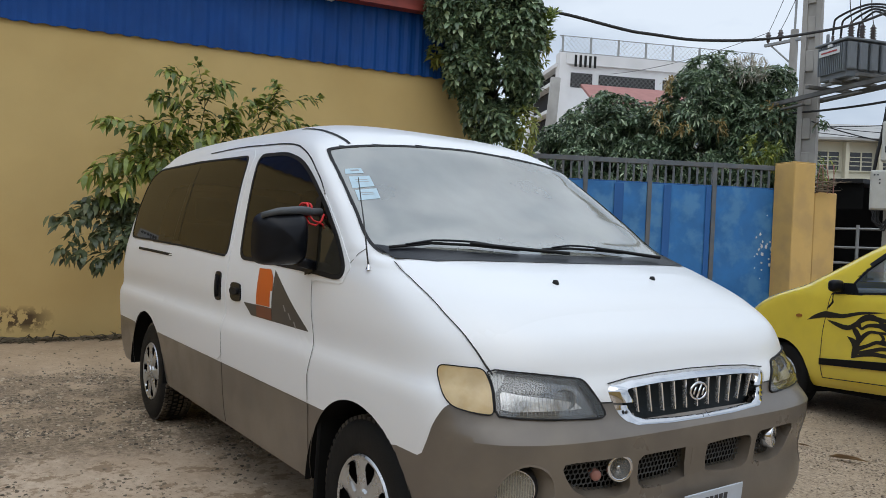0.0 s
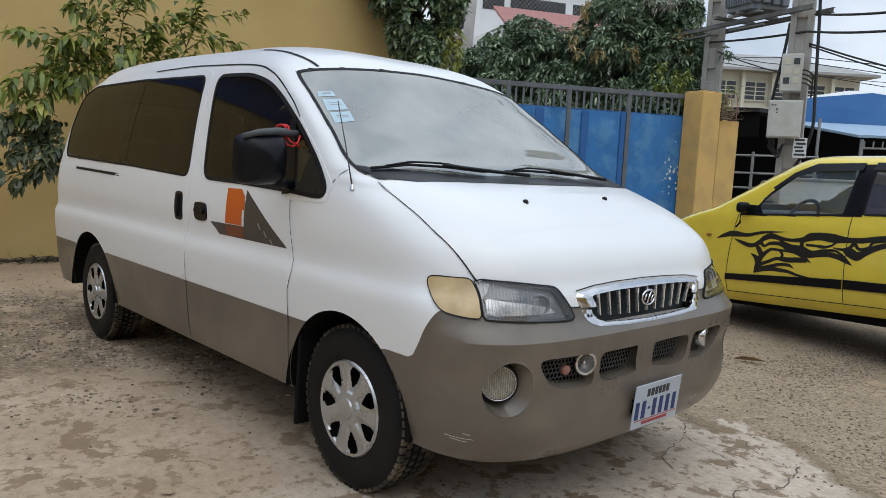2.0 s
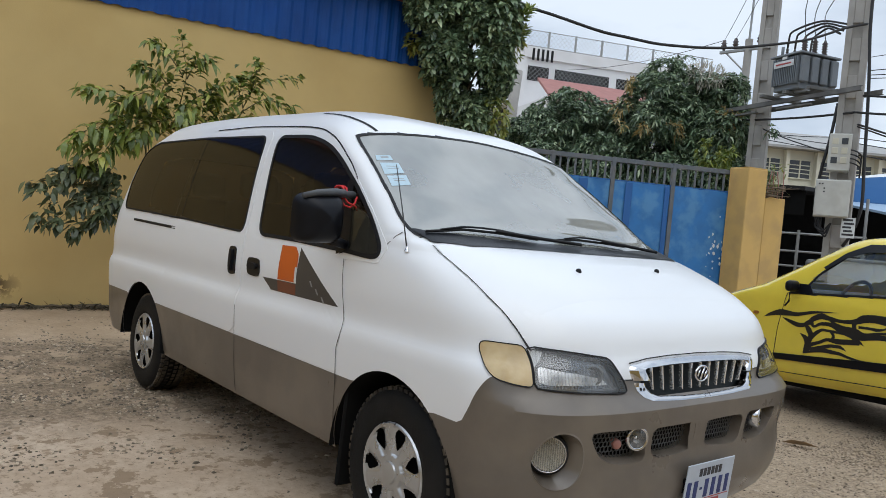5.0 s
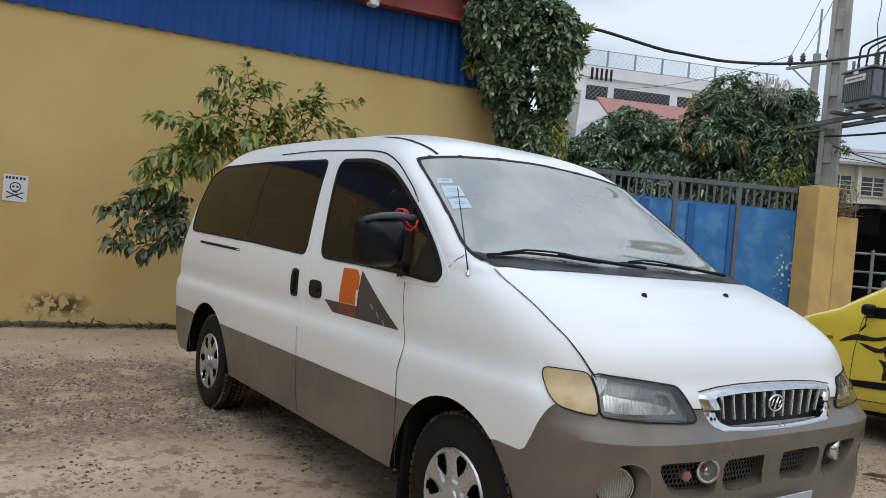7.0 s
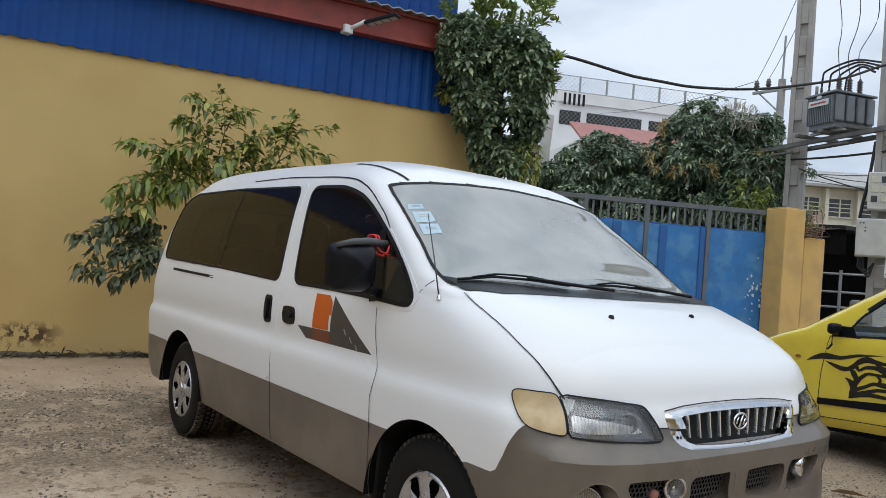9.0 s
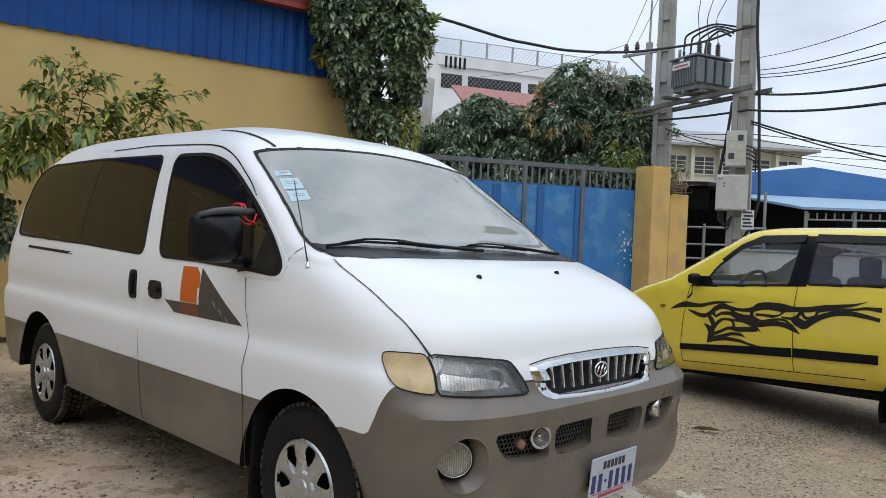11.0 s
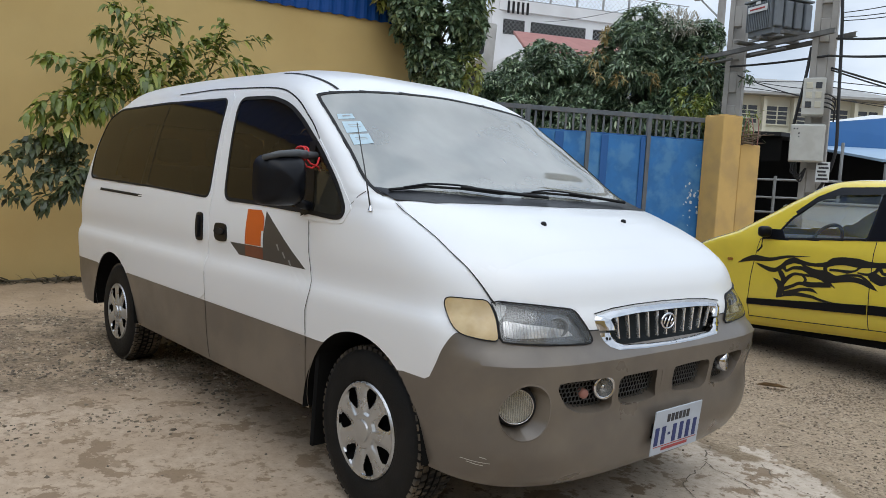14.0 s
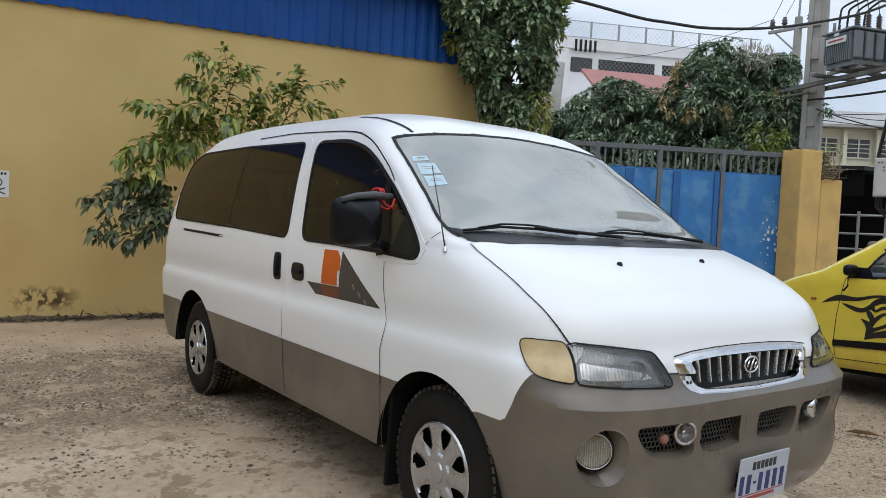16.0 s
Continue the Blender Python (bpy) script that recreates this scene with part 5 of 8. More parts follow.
for i in range(11):
    y = -0.338 + 0.0676 * i
    zt = 0.917 - 0.05 * y * y
    zb_ = 0.802 + 0.16 * max(abs(y) - 0.12, 0) ** 2 + 0.012
    p0, p1 = on_van("front", y, zt) + Vector((0.012, 0, 0)), on_van("front", y * 0.93, zb_) + Vector((-0.012, 0, 0))
    fin = [p0 + Vector((0, -0.005, -0.004)), p0 + Vector((0, 0.005, -0.004)), p1 + Vector((0, 0.004, 0)), p1 + Vector((0, -0.004, 0))]
    crown = [p0 + Vector((0.007, -0.0035, -0.004)), p0 + Vector((0.007, 0.0035, -0.004)), p1 + Vector((0.007, 0.003, 0)), p1 + Vector((0.007, -0.003, 0))]
    back = [q - Vector((0.006, 0, 0)) for q in fin]
    mesh_ob("grille_bar", fin + crown + back, [(4, 5, 6, 7), (0, 4, 7, 3), (5, 1, 2, 6), (0, 1, 5, 4), (3, 7, 6, 2), (8, 0, 3, 11), (1, 9, 10, 2), (3, 2, 10, 11)], M_BARCHROME, gr)
bc = on_van("front", -0.012, 0.868, 0.020)
bv = []
for r_in, w_ in ((1.0, 0.0048),):
    ring = [bc + Vector((0.0, 0.046 * math.cos(t), 0.030 * math.sin(t))) for t in np.linspace(0, 2 * math.pi, 33)]
    bv.append(tube(ring, w_, 8, cap=False))
bv.append(tube([bc + Vector((0, -0.010, -0.024)), bc + Vector((0, 0.014, 0.024))], 0.0055, 8))
bv.append(tube([bc + Vector((0, -0.030, -0.010)), bc + Vector((0, -0.017, 0.016))], 0.0048, 8))
bv.append(tube([bc + Vector((0, 0.019, -0.016)), bc + Vector((0, 0.031, 0.010))], 0.0048, 8))
mesh_ob("badge", *merged(*bv), M_CHROME, gr, "oval chrome badge", smooth=True)
mesh_ob("badge_backing", *lathe([(0.0, 0.0), (0.044, 0.0)], Matrix.Translation(bc - Vector((0.004, 0, 0))) @ pose(0, 0, 0, 0, 90, 0) @ Matrix.Diagonal((0.68, 1, 1, 1)), 28), M_BLACK, gr)

# number plate with plain bars
plate = thing("number_plate", (0.884, 0.05, 0.446), "white number plate with blue characters as bars", "number plate")
pm_ = pose(0.884, 0.05, 0.446, 0, 5, 0)
bm_ob("plate_panel", box_bm((-0.003, -0.17, -0.092), (0.003, 0.17, 0.092), 0.002, pm_), mat("plate_paint", (0.42, 0.465, 0.53), 0.4, var=0.06, scale=20), plate)
px = 0.0045


def plate_bar(y0, y1, z0, z1, material, name="character_bar"):
    bm_ob(name, box_bm((0.003, y0, z0), (px, y1, z1), 0, pm_), material, plate)


for i, y in enumerate((-0.145, -0.098, -0.02, 0.03, 0.08, 0.13)):
    plate_bar(y - 0.013, y + 0.013, -0.052, 0.022, M_BLUEINK)
plate_bar(-0.066, -0.05, -0.018, -0.008, M_BLUEINK)
for i in range(6):
    plate_bar(-0.085 + 0.028 * i, -0.065 + 0.028 * i, 0.038, 0.07, M_INK)
plate_bar(-0.10, 0.09, -0.078, -0.066, M_REDINK)
plate_bar(-0.155, 0.155, -0.060, -0.057, M_REDINK)
bm_ob("plate_frame", join_bm(box_bm((-0.05, -0.15, -0.03), (-0.003, 0.15, 0.03), 0.004, pm_)), M_BLACK, plate)

# decal on the front door
for nm, poly, material, off in (("dark_triangle_decal", [(-0.835, 1.199), (-0.446, 0.959), (-1.106, 0.959), (-1.205, 1.017), (-0.845, 1.019)], M_DGREY, 0.0042),
                                ("orange_decal", [(-1.028, 1.197), (-0.885, 1.199), (-0.848, 1.165), (-0.842, 1.10), (-0.864, 1.10), (-0.864, 1.024), (-1.035, 1.022)], M_ORANGE, 0.0052),
                                ("white_decal", [(-0.862, 1.099), (-0.842, 1.099), (-0.842, 1.022), (-0.862, 1.022)], M_PAPER, 0.0056),
                                ("brown_decal", [(-1.036, 1.016), (-0.845, 1.016), (-0.845, 0.962), (-1.03, 0.962)], M_DRED, 0.005)):
    mesh_ob(nm, *patch(poly, "side", off, 0.0006, 0.03), material, van)
for i in range(3):
    x0, z0 = -0.71 + 0.055 * i, 1.048 - 0.032 * i
    mesh_ob("letter_bar", *patch([(x0, z0), (x0 + 0.012, z0 + 0.001), (x0 + 0.032, z0 - 0.026), (x0 + 0.020, z0 - 0.027)], "side", 0.0052, 0.0006), M_GALV, van)
for fn in (mirrored,):
    mesh_ob("dark_triangle_decal", *fn(patch([(-0.835, 1.199), (-0.446, 0.959), (-1.106, 0.959), (-1.205, 1.017), (-0.845, 1.019)], "side", 0.0042, 0.0006)), M_DGREY, van)

# stickers on the screen
for poly in ([(-0.7698, 1.6686), (-0.6987, 1.6773), (-0.7013, 1.6538), (-0.7839, 1.6428)], [(-0.7786, 1.6311), (-0.6838, 1.6423), (-0.6925, 1.5928), (-0.7963, 1.5764)], [(-0.7928, 1.5686), (-0.6922, 1.5828), (-0.7068, 1.5376), (-0.8075, 1.5214)]):
    stk = mesh_ob("screen_sticker", *patch(poly, "front", 0.0055, 0.0006, 0.03), M_STICKER, van, "pale blue paper sticker on the screen")
    (a, b), (c_, d) = poly[0], poly[2]
    for k in (0.35, 0.6):
        zc = b + (d - b) * k
        mesh_ob("text_bar", *patch([(a + 0.016, zc), (c_ - 0.014, zc + 0.006), (c_ - 0.014, zc + 0.003), (a + 0.016, zc - 0.003)], "front", 0.0064, 0.0004, 0.05), M_GALV, stk)

# wipers, aerial
for line, arm in (([(-0.8374, 1.3248), (-0.6502, 1.345), (-0.4478, 1.3429), (-0.2311, 1.3299)], [(-0.4805, 1.3369), (-0.2837, 1.3248), (0.0069, 1.3099)]), ([(-0.0765, 1.3369), (0.0992, 1.345), (0.2988, 1.3409), (0.434, 1.3329)], [(0.2565, 1.3369), (0.4194, 1.3248), (0.6145, 1.3054)])):
    wp = mesh_ob("wiper", *tube([on_van("front", *p, 0.03) for p in dense(arm, 0.05, False)], 0.008, 8), M_RUBBER, van, "black wiper resting on the screen", smooth=True)
    mesh_ob("wiper_blade", *tube([on_van("front", *p, 0.016) for p in dense(line, 0.05, False)], 0.0065, 6), M_RUBBER, wp, smooth=True)
    mid_ = dense(line, 0.05, False)
    bridge = [on_van("front", *q, 0.016 + 0.016 * math.sin(math.pi * (i_ / (len(mid_) - 1)))) for i_, q in enumerate(mid_)]
    mesh_ob("wiper_bridge", *tube(bridge[1:-1], 0.005, 6), M_BLACK, wp, smooth=True)
base = on_van("side", -0.015, 1.253, 0.004)
ae = mesh_ob("aerial", *tube([base, base + Vector((-0.085, 0.02, 0.17)), base + Vector((-0.175, 0.035, 0.355))], 0.0035, 6, 0.0022), M_DARKMETAL, van, "thin black rod aerial", smooth=True)
mesh_ob("aerial_base", *lathe([(0.0, 0.016), (0.005, 0.014), (0.009, 0.002), (0.012, -0.006)], Matrix.Translation(base), 14), M_CHROME, ae, smooth=True)


# door mirrors
def mirror_shell():
    vs, fs = [], []
    nr, ns = 12, 28
    for i in range(nr + 1):
        t = i / nr
        s = (1 - max(0.0, t - 0.15) ** 2.2 / 0.85**2.2) ** 0.5 if t < 1 else 0.08
        for k in range(ns):
            a = 2 * math.pi * k / ns
            ca, sa = math.cos(a), math.sin(a)
            e = 2 / 4.6
            yy = math.copysign(abs(ca) ** e, ca) * 0.115 * s
            zz = math.copysign(abs(sa) ** e, sa) * 0.117 * s
            zz *= 0.95 - 0.10 * yy / 0.142 * (-1 if zz > 0 else 0.3)
            vs.append((-0.48 + 0.13 * t, -1.052 + yy * 0.94 + 0.02 * t, 1.352 + zz))
    for i in range(nr):
        for k in range(ns):
            q = (k + 1) % ns
            fs.append((i * ns + k, i * ns + q, (i + 1) * ns + q, (i + 1) * ns + k))
    fs.append(tuple(nr * ns + k for k in range(ns)))
    return vs, fs


def near_mirror(vf):
    return [(v[0], v[1] - VAN_C, v[2]) for v in vf[0]], vf[1]


def folded(vf):
    return mirrored(([(v[0] - 0.28 - 0.55 * (v[1] + 0.9) * -1, -0.95 + (v[1] + 0.90) * 0.45, v[2] - 0.02) for v in vf[0]], vf[1]))


for fn in (near_mirror, folded):
    mi = mesh_ob("door_mirror", *fn(mirror_shell()), M_BLACK, van, "large black plastic door mirror", smooth=True, crease=50)
    face = [(-0.478, -1.052 + 0.094 * math.copysign(abs(math.cos(a)) ** 0.5, math.cos(a)), 1.352 + 0.098 * math.copysign(abs(math.sin(a)) ** 0.5, math.sin(a))) for a in np.linspace(0, 2 * math.pi, 28, endpoint=False)]
    mesh_ob("mirror_glass", *fn((face, [tuple(range(28))])), M_CHROME, mi)
    mesh_ob("mirror_arm", *fn(tube([(-0.46, -0.97, 1.462), (-0.47, -0.92, 1.468), (-0.485, -0.85, 1.47)], 0.018, 12)), mat("grey_mirror_arm", (0.07, 0.075, 0.08), 0.5), mi, smooth=True)
    mesh_ob("lower_arm", *fn(tube([(-0.43, -0.97, 1.26), (-0.44, -0.93, 1.25), (-0.44, -0.885, 1.24)], 0.022, 12)), M_BLACK, mi, smooth=True)
    mesh_ob("mirror_top_cap", *fn(tube([(-0.42, -1.145, 1.442), (-0.40, -1.08, 1.462), (-0.41, -0.99, 1.472), (-0.44, -0.93, 1.47)], 0.012, 10, 0.020)), mat("grey_mirror_cap", (0.06, 0.065, 0.07), 0.5), mi, smooth=True)
    mesh_ob("mirror_mount", *(mirrored if fn is folded else merged)(merged(ribbon([(-0.55, 1.50), (-0.50, 1.36), (-0.45, 1.21)], "side", 0.10, 0.014))), M_BLACK, mi)
rib = thing("red_ribbon", (-0.45, -0.93, 1.47), "red string tied round a mirror arm", "ribbon")
loops = []
for k in range(2):
    c3 = Vector((-0.475 + 0.006 * k, -0.935 + 0.012 * k, 1.472))
    loops.append(tube([c3 + Vector((0.033 * math.cos(t), 0.008 * math.sin(2 * t), 0.033 * math.sin(t))) for t in np.linspace(0, 2 * math.pi, 17)], 0.005, 6, cap=False))
loops.append(tube([(-0.45, -0.945, 1.45), (-0.435, -0.925, 1.418), (-0.43, -0.90, 1.412), (-0.44, -0.868, 1.432), (-0.455, -0.85, 1.462)], 0.005, 6))
loops.append(tube([(-0.445, -0.93, 1.46), (-0.432, -0.91, 1.432), (-0.432, -0.885, 1.425), (-0.44, -0.862, 1.418), (-0.445, -0.85, 1.40)], 0.0045, 6))
mesh_ob("string", *merged(*loops), M_REDRIBBON, rib, smooth=True)


# wheels
def wheel(at, sgn):
    """Hub's outer face at `at`, facing sgn along y."""
    m = Matrix.Translation(at) @ pose(0, 0, 0, 90 if sgn < 0 else -90, 0, 0)
    r = 0.335
    prof = [(0.205, 0.0), (0.215, 0.008), (0.235, 0.010), (0.27, 0.012), (0.30, 0.006), (0.318, -0.006), (0.328, -0.022), (0.333, -0.035), (0.333, -0.060), (0.325, -0.061), (0.325, -0.067), (0.335, -0.068), (0.336, -0.095), (0.327, -0.096), (0.327, -0.103), (0.336, -0.104), (0.335, -0.13), (0.326, -0.131), (0.326, -0.138), (0.333, -0.139), (0.332, -0.175), (0.318, -0.195), (0.27, -0.21), (0.205, -0.20)]
    prof = [(0.205 + (q - 0.205) * 1.085, h * (1.07 if h < -0.03 else 1.0)) for q, h in prof]
    w = mesh_ob("wheel", *lathe(prof, m, 72), M_TYRE, van, "road wheel with worn tyre and silver hubcap", smooth=True, crease=35)
    lugs = []
    for k in range(116):
        t = 2 * math.pi * k / 116
        for rr0, rr1, h0, h1 in ((0.328, 0.3462, -0.034, -0.012), (0.345, 0.3495, -0.062, -0.037), (0.345, 0.3495, -0.136, -0.112), (0.345, 0.3495, -0.10, -0.074), (0.343, 0.348, -0.175, -0.148), (0.335, 0.345, -0.205, -0.18)):
            b = box_bm((rr0, -0.0064, h0), (rr1, 0.0064, h1), 0)
            b.transform(m @ pose(0, 0, 0, 0, 0, math.degrees(t) + 900 * h0 * (0.12 if k % 2 else -0.12)))
            lugs.append(([v.co.copy() for v in b.verts], [[v.index for v in f.verts] for f in b.faces]))
            b.free()
    tagged(mesh_ob("tyre_tread", *merged(*lugs), M_TREAD, w), kind="stuff")
    ns = 308
    rad = [0.0, 0.03, 0.044, 0.047, 0.052, 0.06, 0.07] + [0.077 + 0.005 * i for i in range(22)] + [0.186, 0.191, 0.197, 0.203]
    hgt = [0.024, 0.024, 0.022, 0.015, 0.014, 0.014, 0.013] + [0.012 - 0.0003 * i for i in range(22)] + [0.006, 0.008, 0.010, 0.002]
    vs, fs = [], []
    for q_, h in zip(rad, hgt):
        for k in range(ns):
            t = 2 * math.pi * k / ns
            ph = (t * 7 / (2 * math.pi)) % 1.0
            dip = -0.010 * math.exp(-((ph - 0.5) / 0.26) ** 4) if 0.075 < q_ < 0.185 else 0.0
            vs.append(m @ Vector((q_ * math.cos(t), q_ * math.sin(t), h + dip)))
    for i in range(len(rad) - 1):
        for k in range(ns):
            ph = ((2 * math.pi * (k + 0.5) / ns) * 7 / (2 * math.pi)) % 1.0
            q_ = (rad[i] + rad[i + 1]) / 2
            span = (0.15 + 1.5 * (q_ - 0.10)) * math.sin(math.pi * min(max((q_ - 0.098) / 0.088, 0), 1)) ** 0.35 if 0.098 < q_ < 0.186 else 0
            if abs(ph - 0.5) < span:
                continue
            j = (k + 1) % ns
            fs.append((i * ns + k, i * ns + j, (i + 1) * ns + j, (i + 1) * ns + k))
    hc = mesh_ob("hubcap", vs, fs, M_SILVER, w, "silver plastic hubcap with seven slots", smooth=True, crease=40)
    mesh_ob("rim", *lathe([(0.0, -0.035), (0.10, -0.05), (0.19, -0.045), (0.206, -0.01)], m, 40), M_UNDER, w, smooth=True)


for x, yy in ((0.008, 0.862), (-3.085, 0.862)):
    wheel((x, -yy - VAN_C, 0.343), -1)
    wheel((x, yy + VAN_C, 0.343), 1)

# cabin
mesh_ob("cabin_floor", *merged(([(-3.9, -0.8, 0.5), (0.2, -0.8, 0.5), (0.2, 0.8, 0.5), (-3.9, 0.8, 0.5)], [(0, 1, 2, 3)])), M_INTERIOR, van)
dash = join_bm(box_bm((-0.55, -0.78, 0.75), (-0.02, 0.78, 1.2), 0.06, None, 2), box_bm((-0.45, -0.76, 1.15), (0.0, 0.76, 1.27), 0.04, None, 2))
bm_ob("dashboard", dash, mat("dusty_dashboard", (0.16, 0.15, 0.135), 0.85, var=0.15), van, "dusty grey dashboard", smooth=True, crease=50)
ring = [Vector((-0.62, 0.40 + 0.19 * math.cos(t), 1.15)) + Vector((-0.085, 0, 0.16)) * math.sin(t) for t in np.linspace(0, 2 * math.pi, 29)]
mesh_ob("steering_wheel", *merged(tube(ring, 0.014, 8, cap=False), tube([(-0.62, 0.22, 1.15), (-0.60, 0.40, 1.14), (-0.62, 0.58, 1.15)], 0.014, 6), tube([(-0.45, 0.40, 1.05), (-0.62, 0.40, 1.15)], 0.025, 8)), M_BLACK, van, smooth=True)
for x0, ys_ in ((-1.15, (-0.42, 0.42)), (-2.1, (-0.45, 0.05, 0.5)), (-3.0, (-0.45, 0.05, 0.5))):
    for y in ys_:
        st = bm_ob("seat", join_bm(box_bm((x0 - 0.25, y - 0.23, 0.5), (x0 + 0.25, y + 0.23, 0.86), 0.06, None, 2), box_bm((x0 - 0.36, y - 0.23, 0.8), (x0 - 0.20, y + 0.23, 1.42), 0.05, pose(0, 0, 0), 2)), M_SEAT, van, "beige cloth seat", smooth=True, crease=50)
        bm_ob("headrest", box_bm((x0 - 0.36, y - 0.13, 1.44), (x0 - 0.24, y + 0.13, 1.62), 0.04, None, 2), M_SEAT, st, smooth=True, crease=50)

van.matrix_basis = Matrix.Translation((0, VAN_C, 0)) @ van.matrix_basis


# ---- the yellow car ----
C_XF = pchip((0.20, 0.32, 0.5, 0.7, 0.85, 0.95, 1.02, 1.08, 1.13, 1.15, 1.30, 1.46, 1.58, 1.605, 1.62, 1.63), (-1.1, -1.18, -1.23, -1.21, -1.13, -0.99, -0.82, -0.64, -0.50, -0.46, -0.18, 0.11, 0.38, 0.52, 0.72, 1.0))
C_XR = pchip((0.20, 0.5, 0.9, 1.1, 1.4, 1.58, 1.61, 1.63), (2.62, 2.74, 2.72, 2.66, 2.48, 2.3, 2.1, 1.6))
C_W = pchip((0.20, 0.26, 0.42, 0.7, 0.9, 1.02, 1.10, 1.3, 1.5, 1.58, 1.605, 1.62, 1.63), (0.72, 0.765, 0.795, 0.80, 0.792, 0.785, 0.765, 0.705, 0.64, 0.58, 0.50, 0.36, 0.05))
C_RF = pchip((0.2, 0.8, 1.1, 1.16, 1.5, 1.63), (0.42, 0.42, 0.44, 0.40, 0.4, 0.3))
c_zs = [0.20 + 0.03 * i for i in range(30)] + [1.09, 1.11, 1.125, 1.14, 1.155, 1.17] + [1.19 + 0.03 * i for i in range(13)] + [1.575, 1.59, 1.60, 1.61, 1.617, 1.623, 1.627, 1.63]


def car_plan(th, z):
    w, xf, xr, rf = C_W(z), C_XF(z), C_XR(z), C_RF(z)
    if th < 0.16:
        a = th / 0.16 * math.pi / 2
        return xr - 0.3 + 0.3 * math.cos(a) ** (2 / 3.0), 0.8 - w * math.sin(a) ** (2 / 3.0)
    if th < 0.66:
        return xr - 0.3 + (xf + rf - xr + 0.3) * (th - 0.16) / 0.5, 0.8 - w
    b = (th - 0.66) / 0.34 * math.pi / 2
    return xf + rf - rf * math.sin(b) ** (2 / 3.3), 0.8 - w * math.cos(b) ** (2 / 3.3)


c_th = sorted(set([0.16 * i / 12 for i in range(13)] + [0.16 + 0.5 * i / 90 for i in range(91)] + [0.66 + 0.34 * i / 36 for i in range(37)]))
c_ring = 2 * len(c_th) - 2
c_v = []
for z in c_zs:
    row = []
    for t in c_th:
        x, y = car_plan(t, z)
        row.append((x, y, z + (0.065 + 0.082 * x) * (1 - smooth01(0.25, 0.8, z)) + 0.014 * smooth01(1.45, 1.6, z)))
    c_v += row + [(x, 1.6 - y, z) for x, y, z in row[-2:0:-1]]
c_f = [(k * c_ring + i, (k + 1) * c_ring + i, (k + 1) * c_ring + (i + 1) % c_ring, k * c_ring + (i + 1) % c_ring) for k in range(len(c_zs) - 1) for i in range(c_ring)]
SKIN[0] = BVHTree.FromPolygons(c_v, c_f)
C_ARCH = ((-0.56, 0.29, 0.325), (2.14, 0.29, 0.325))
CG_F = soft([(0.09, 1.065), (0.23, 1.265), (0.46, 1.45), (0.65, 1.518), (1.04, 1.535), (1.01, 1.132)], 0.04)
CG_R = soft([(1.155, 1.147), (1.155, 1.54), (1.80, 1.535), (2.10, 1.45), (2.22, 1.30), (2.18, 1.20)], 0.04)
CG_W = rounded([(0.14, 1.17), (0.26, 1.54), (0.8, 1.575), (1.34, 1.54), (1.46, 1.17), (0.8, 1.155)], 1, 0.15)
car = thing("hatchback_car", (0.0, 0.0, 0.0), "yellow hatchback car with black flame side decal", "car")
car.matrix_basis = pose(-0.73, 4.01, 0, 0, 0, -17.2) @ pose(0.55, 0.8, 0)
CM = pose(-0.73, 4.01, 0, 0, 0, -17.2)


def car_part(name, vf, material, label="", smooth=True, crease=40, parent=None, both=False):
    v, f = vf
    ob = mesh_ob(name, [CM @ Vector(q) for q in v], f, material, parent or car, label, smooth, crease)
    if both:
        mesh_ob(name, [CM @ Vector((q[0], 1.6 - q[1], q[2])) for q in v], [tuple(x[::-1]) for x in f], material, parent or car, label, smooth, crease)
    return ob


def near_side(c):
    return min(c.y, 1.6 - c.y)


keep, c_edge = [], set()
for idx in c_f:
    c = sum((Vector(c_v[i]) for i in idx), Vector()) / 4
    side = near_side(c)
    if side < 0.3 and any(math.hypot(c.x - a, c.z - b) < r for a, b, r in C_ARCH):
        c_edge.update(idx)
        continue
    if side < 0.32 and 1.06 < c.z < 1.55 and (inside(CG_F, c.x, c.z) or inside(CG_R, c.x, c.z)):
        continue
    if c.x < 0.45 and c.z > 1.14 and inside(CG_W, c.y, c.z):
        continue
    keep.append(idx)
used = sorted({i for f in keep for i in f})
where = {i: n for n, i in enumerate(used)}
kv = []
for i in used:
    x, y, z = c_v[i]
    for a, b, r in C_ARCH:
        q = math.hypot(x - a, z - b)
        if i in c_edge and q < r + 0.09:
            x, z = a + (x - a) * (r + 0.002) / q, b + (z - b) * (r + 0.002) / q
    kv.append((x, y, z))
car_part("body", (kv, [tuple(where[i] for i in f) for f in keep]), M_YCAR, "glossy yellow bodywork")
flo = [(-1.0, 0.12), (2.5, 0.12), (2.5, 1.48), (-1.0, 1.48)]
car_part("underbody", ([(x, y, 0.225 + 0.06 * x) for x, y in flo] + [(x, y, 0.34 + 0.06 * x) for x, y in flo], [(0, 1, 2, 3), (4, 5, 6, 7), (0, 1, 5, 4), (1, 2, 6, 5), (2, 3, 7, 6), (3, 0, 4, 7)]), M_UNDER, smooth=False)
for g, nm in ((CG_F, "front_side_glass"), (CG_R, "rear_side_glass")):
    car_part(nm, patch(g, "side", 0.002, 0.003, 0.04), M_GLASS_CAR if nm.startswith("front") else M_GLASS_TINT2, both=True)
    car_part("glass_rubber", border(g, "side", 0.016, 0.005), M_RUBBER, both=True)
car_part("door_pillar", patch([(1.00, 1.128), (1.045, 1.55), (1.16, 1.552), (1.16, 1.14)], "side", 0.004, 0.004, 0.04), M_BLACK, "black door pillar", both=True)
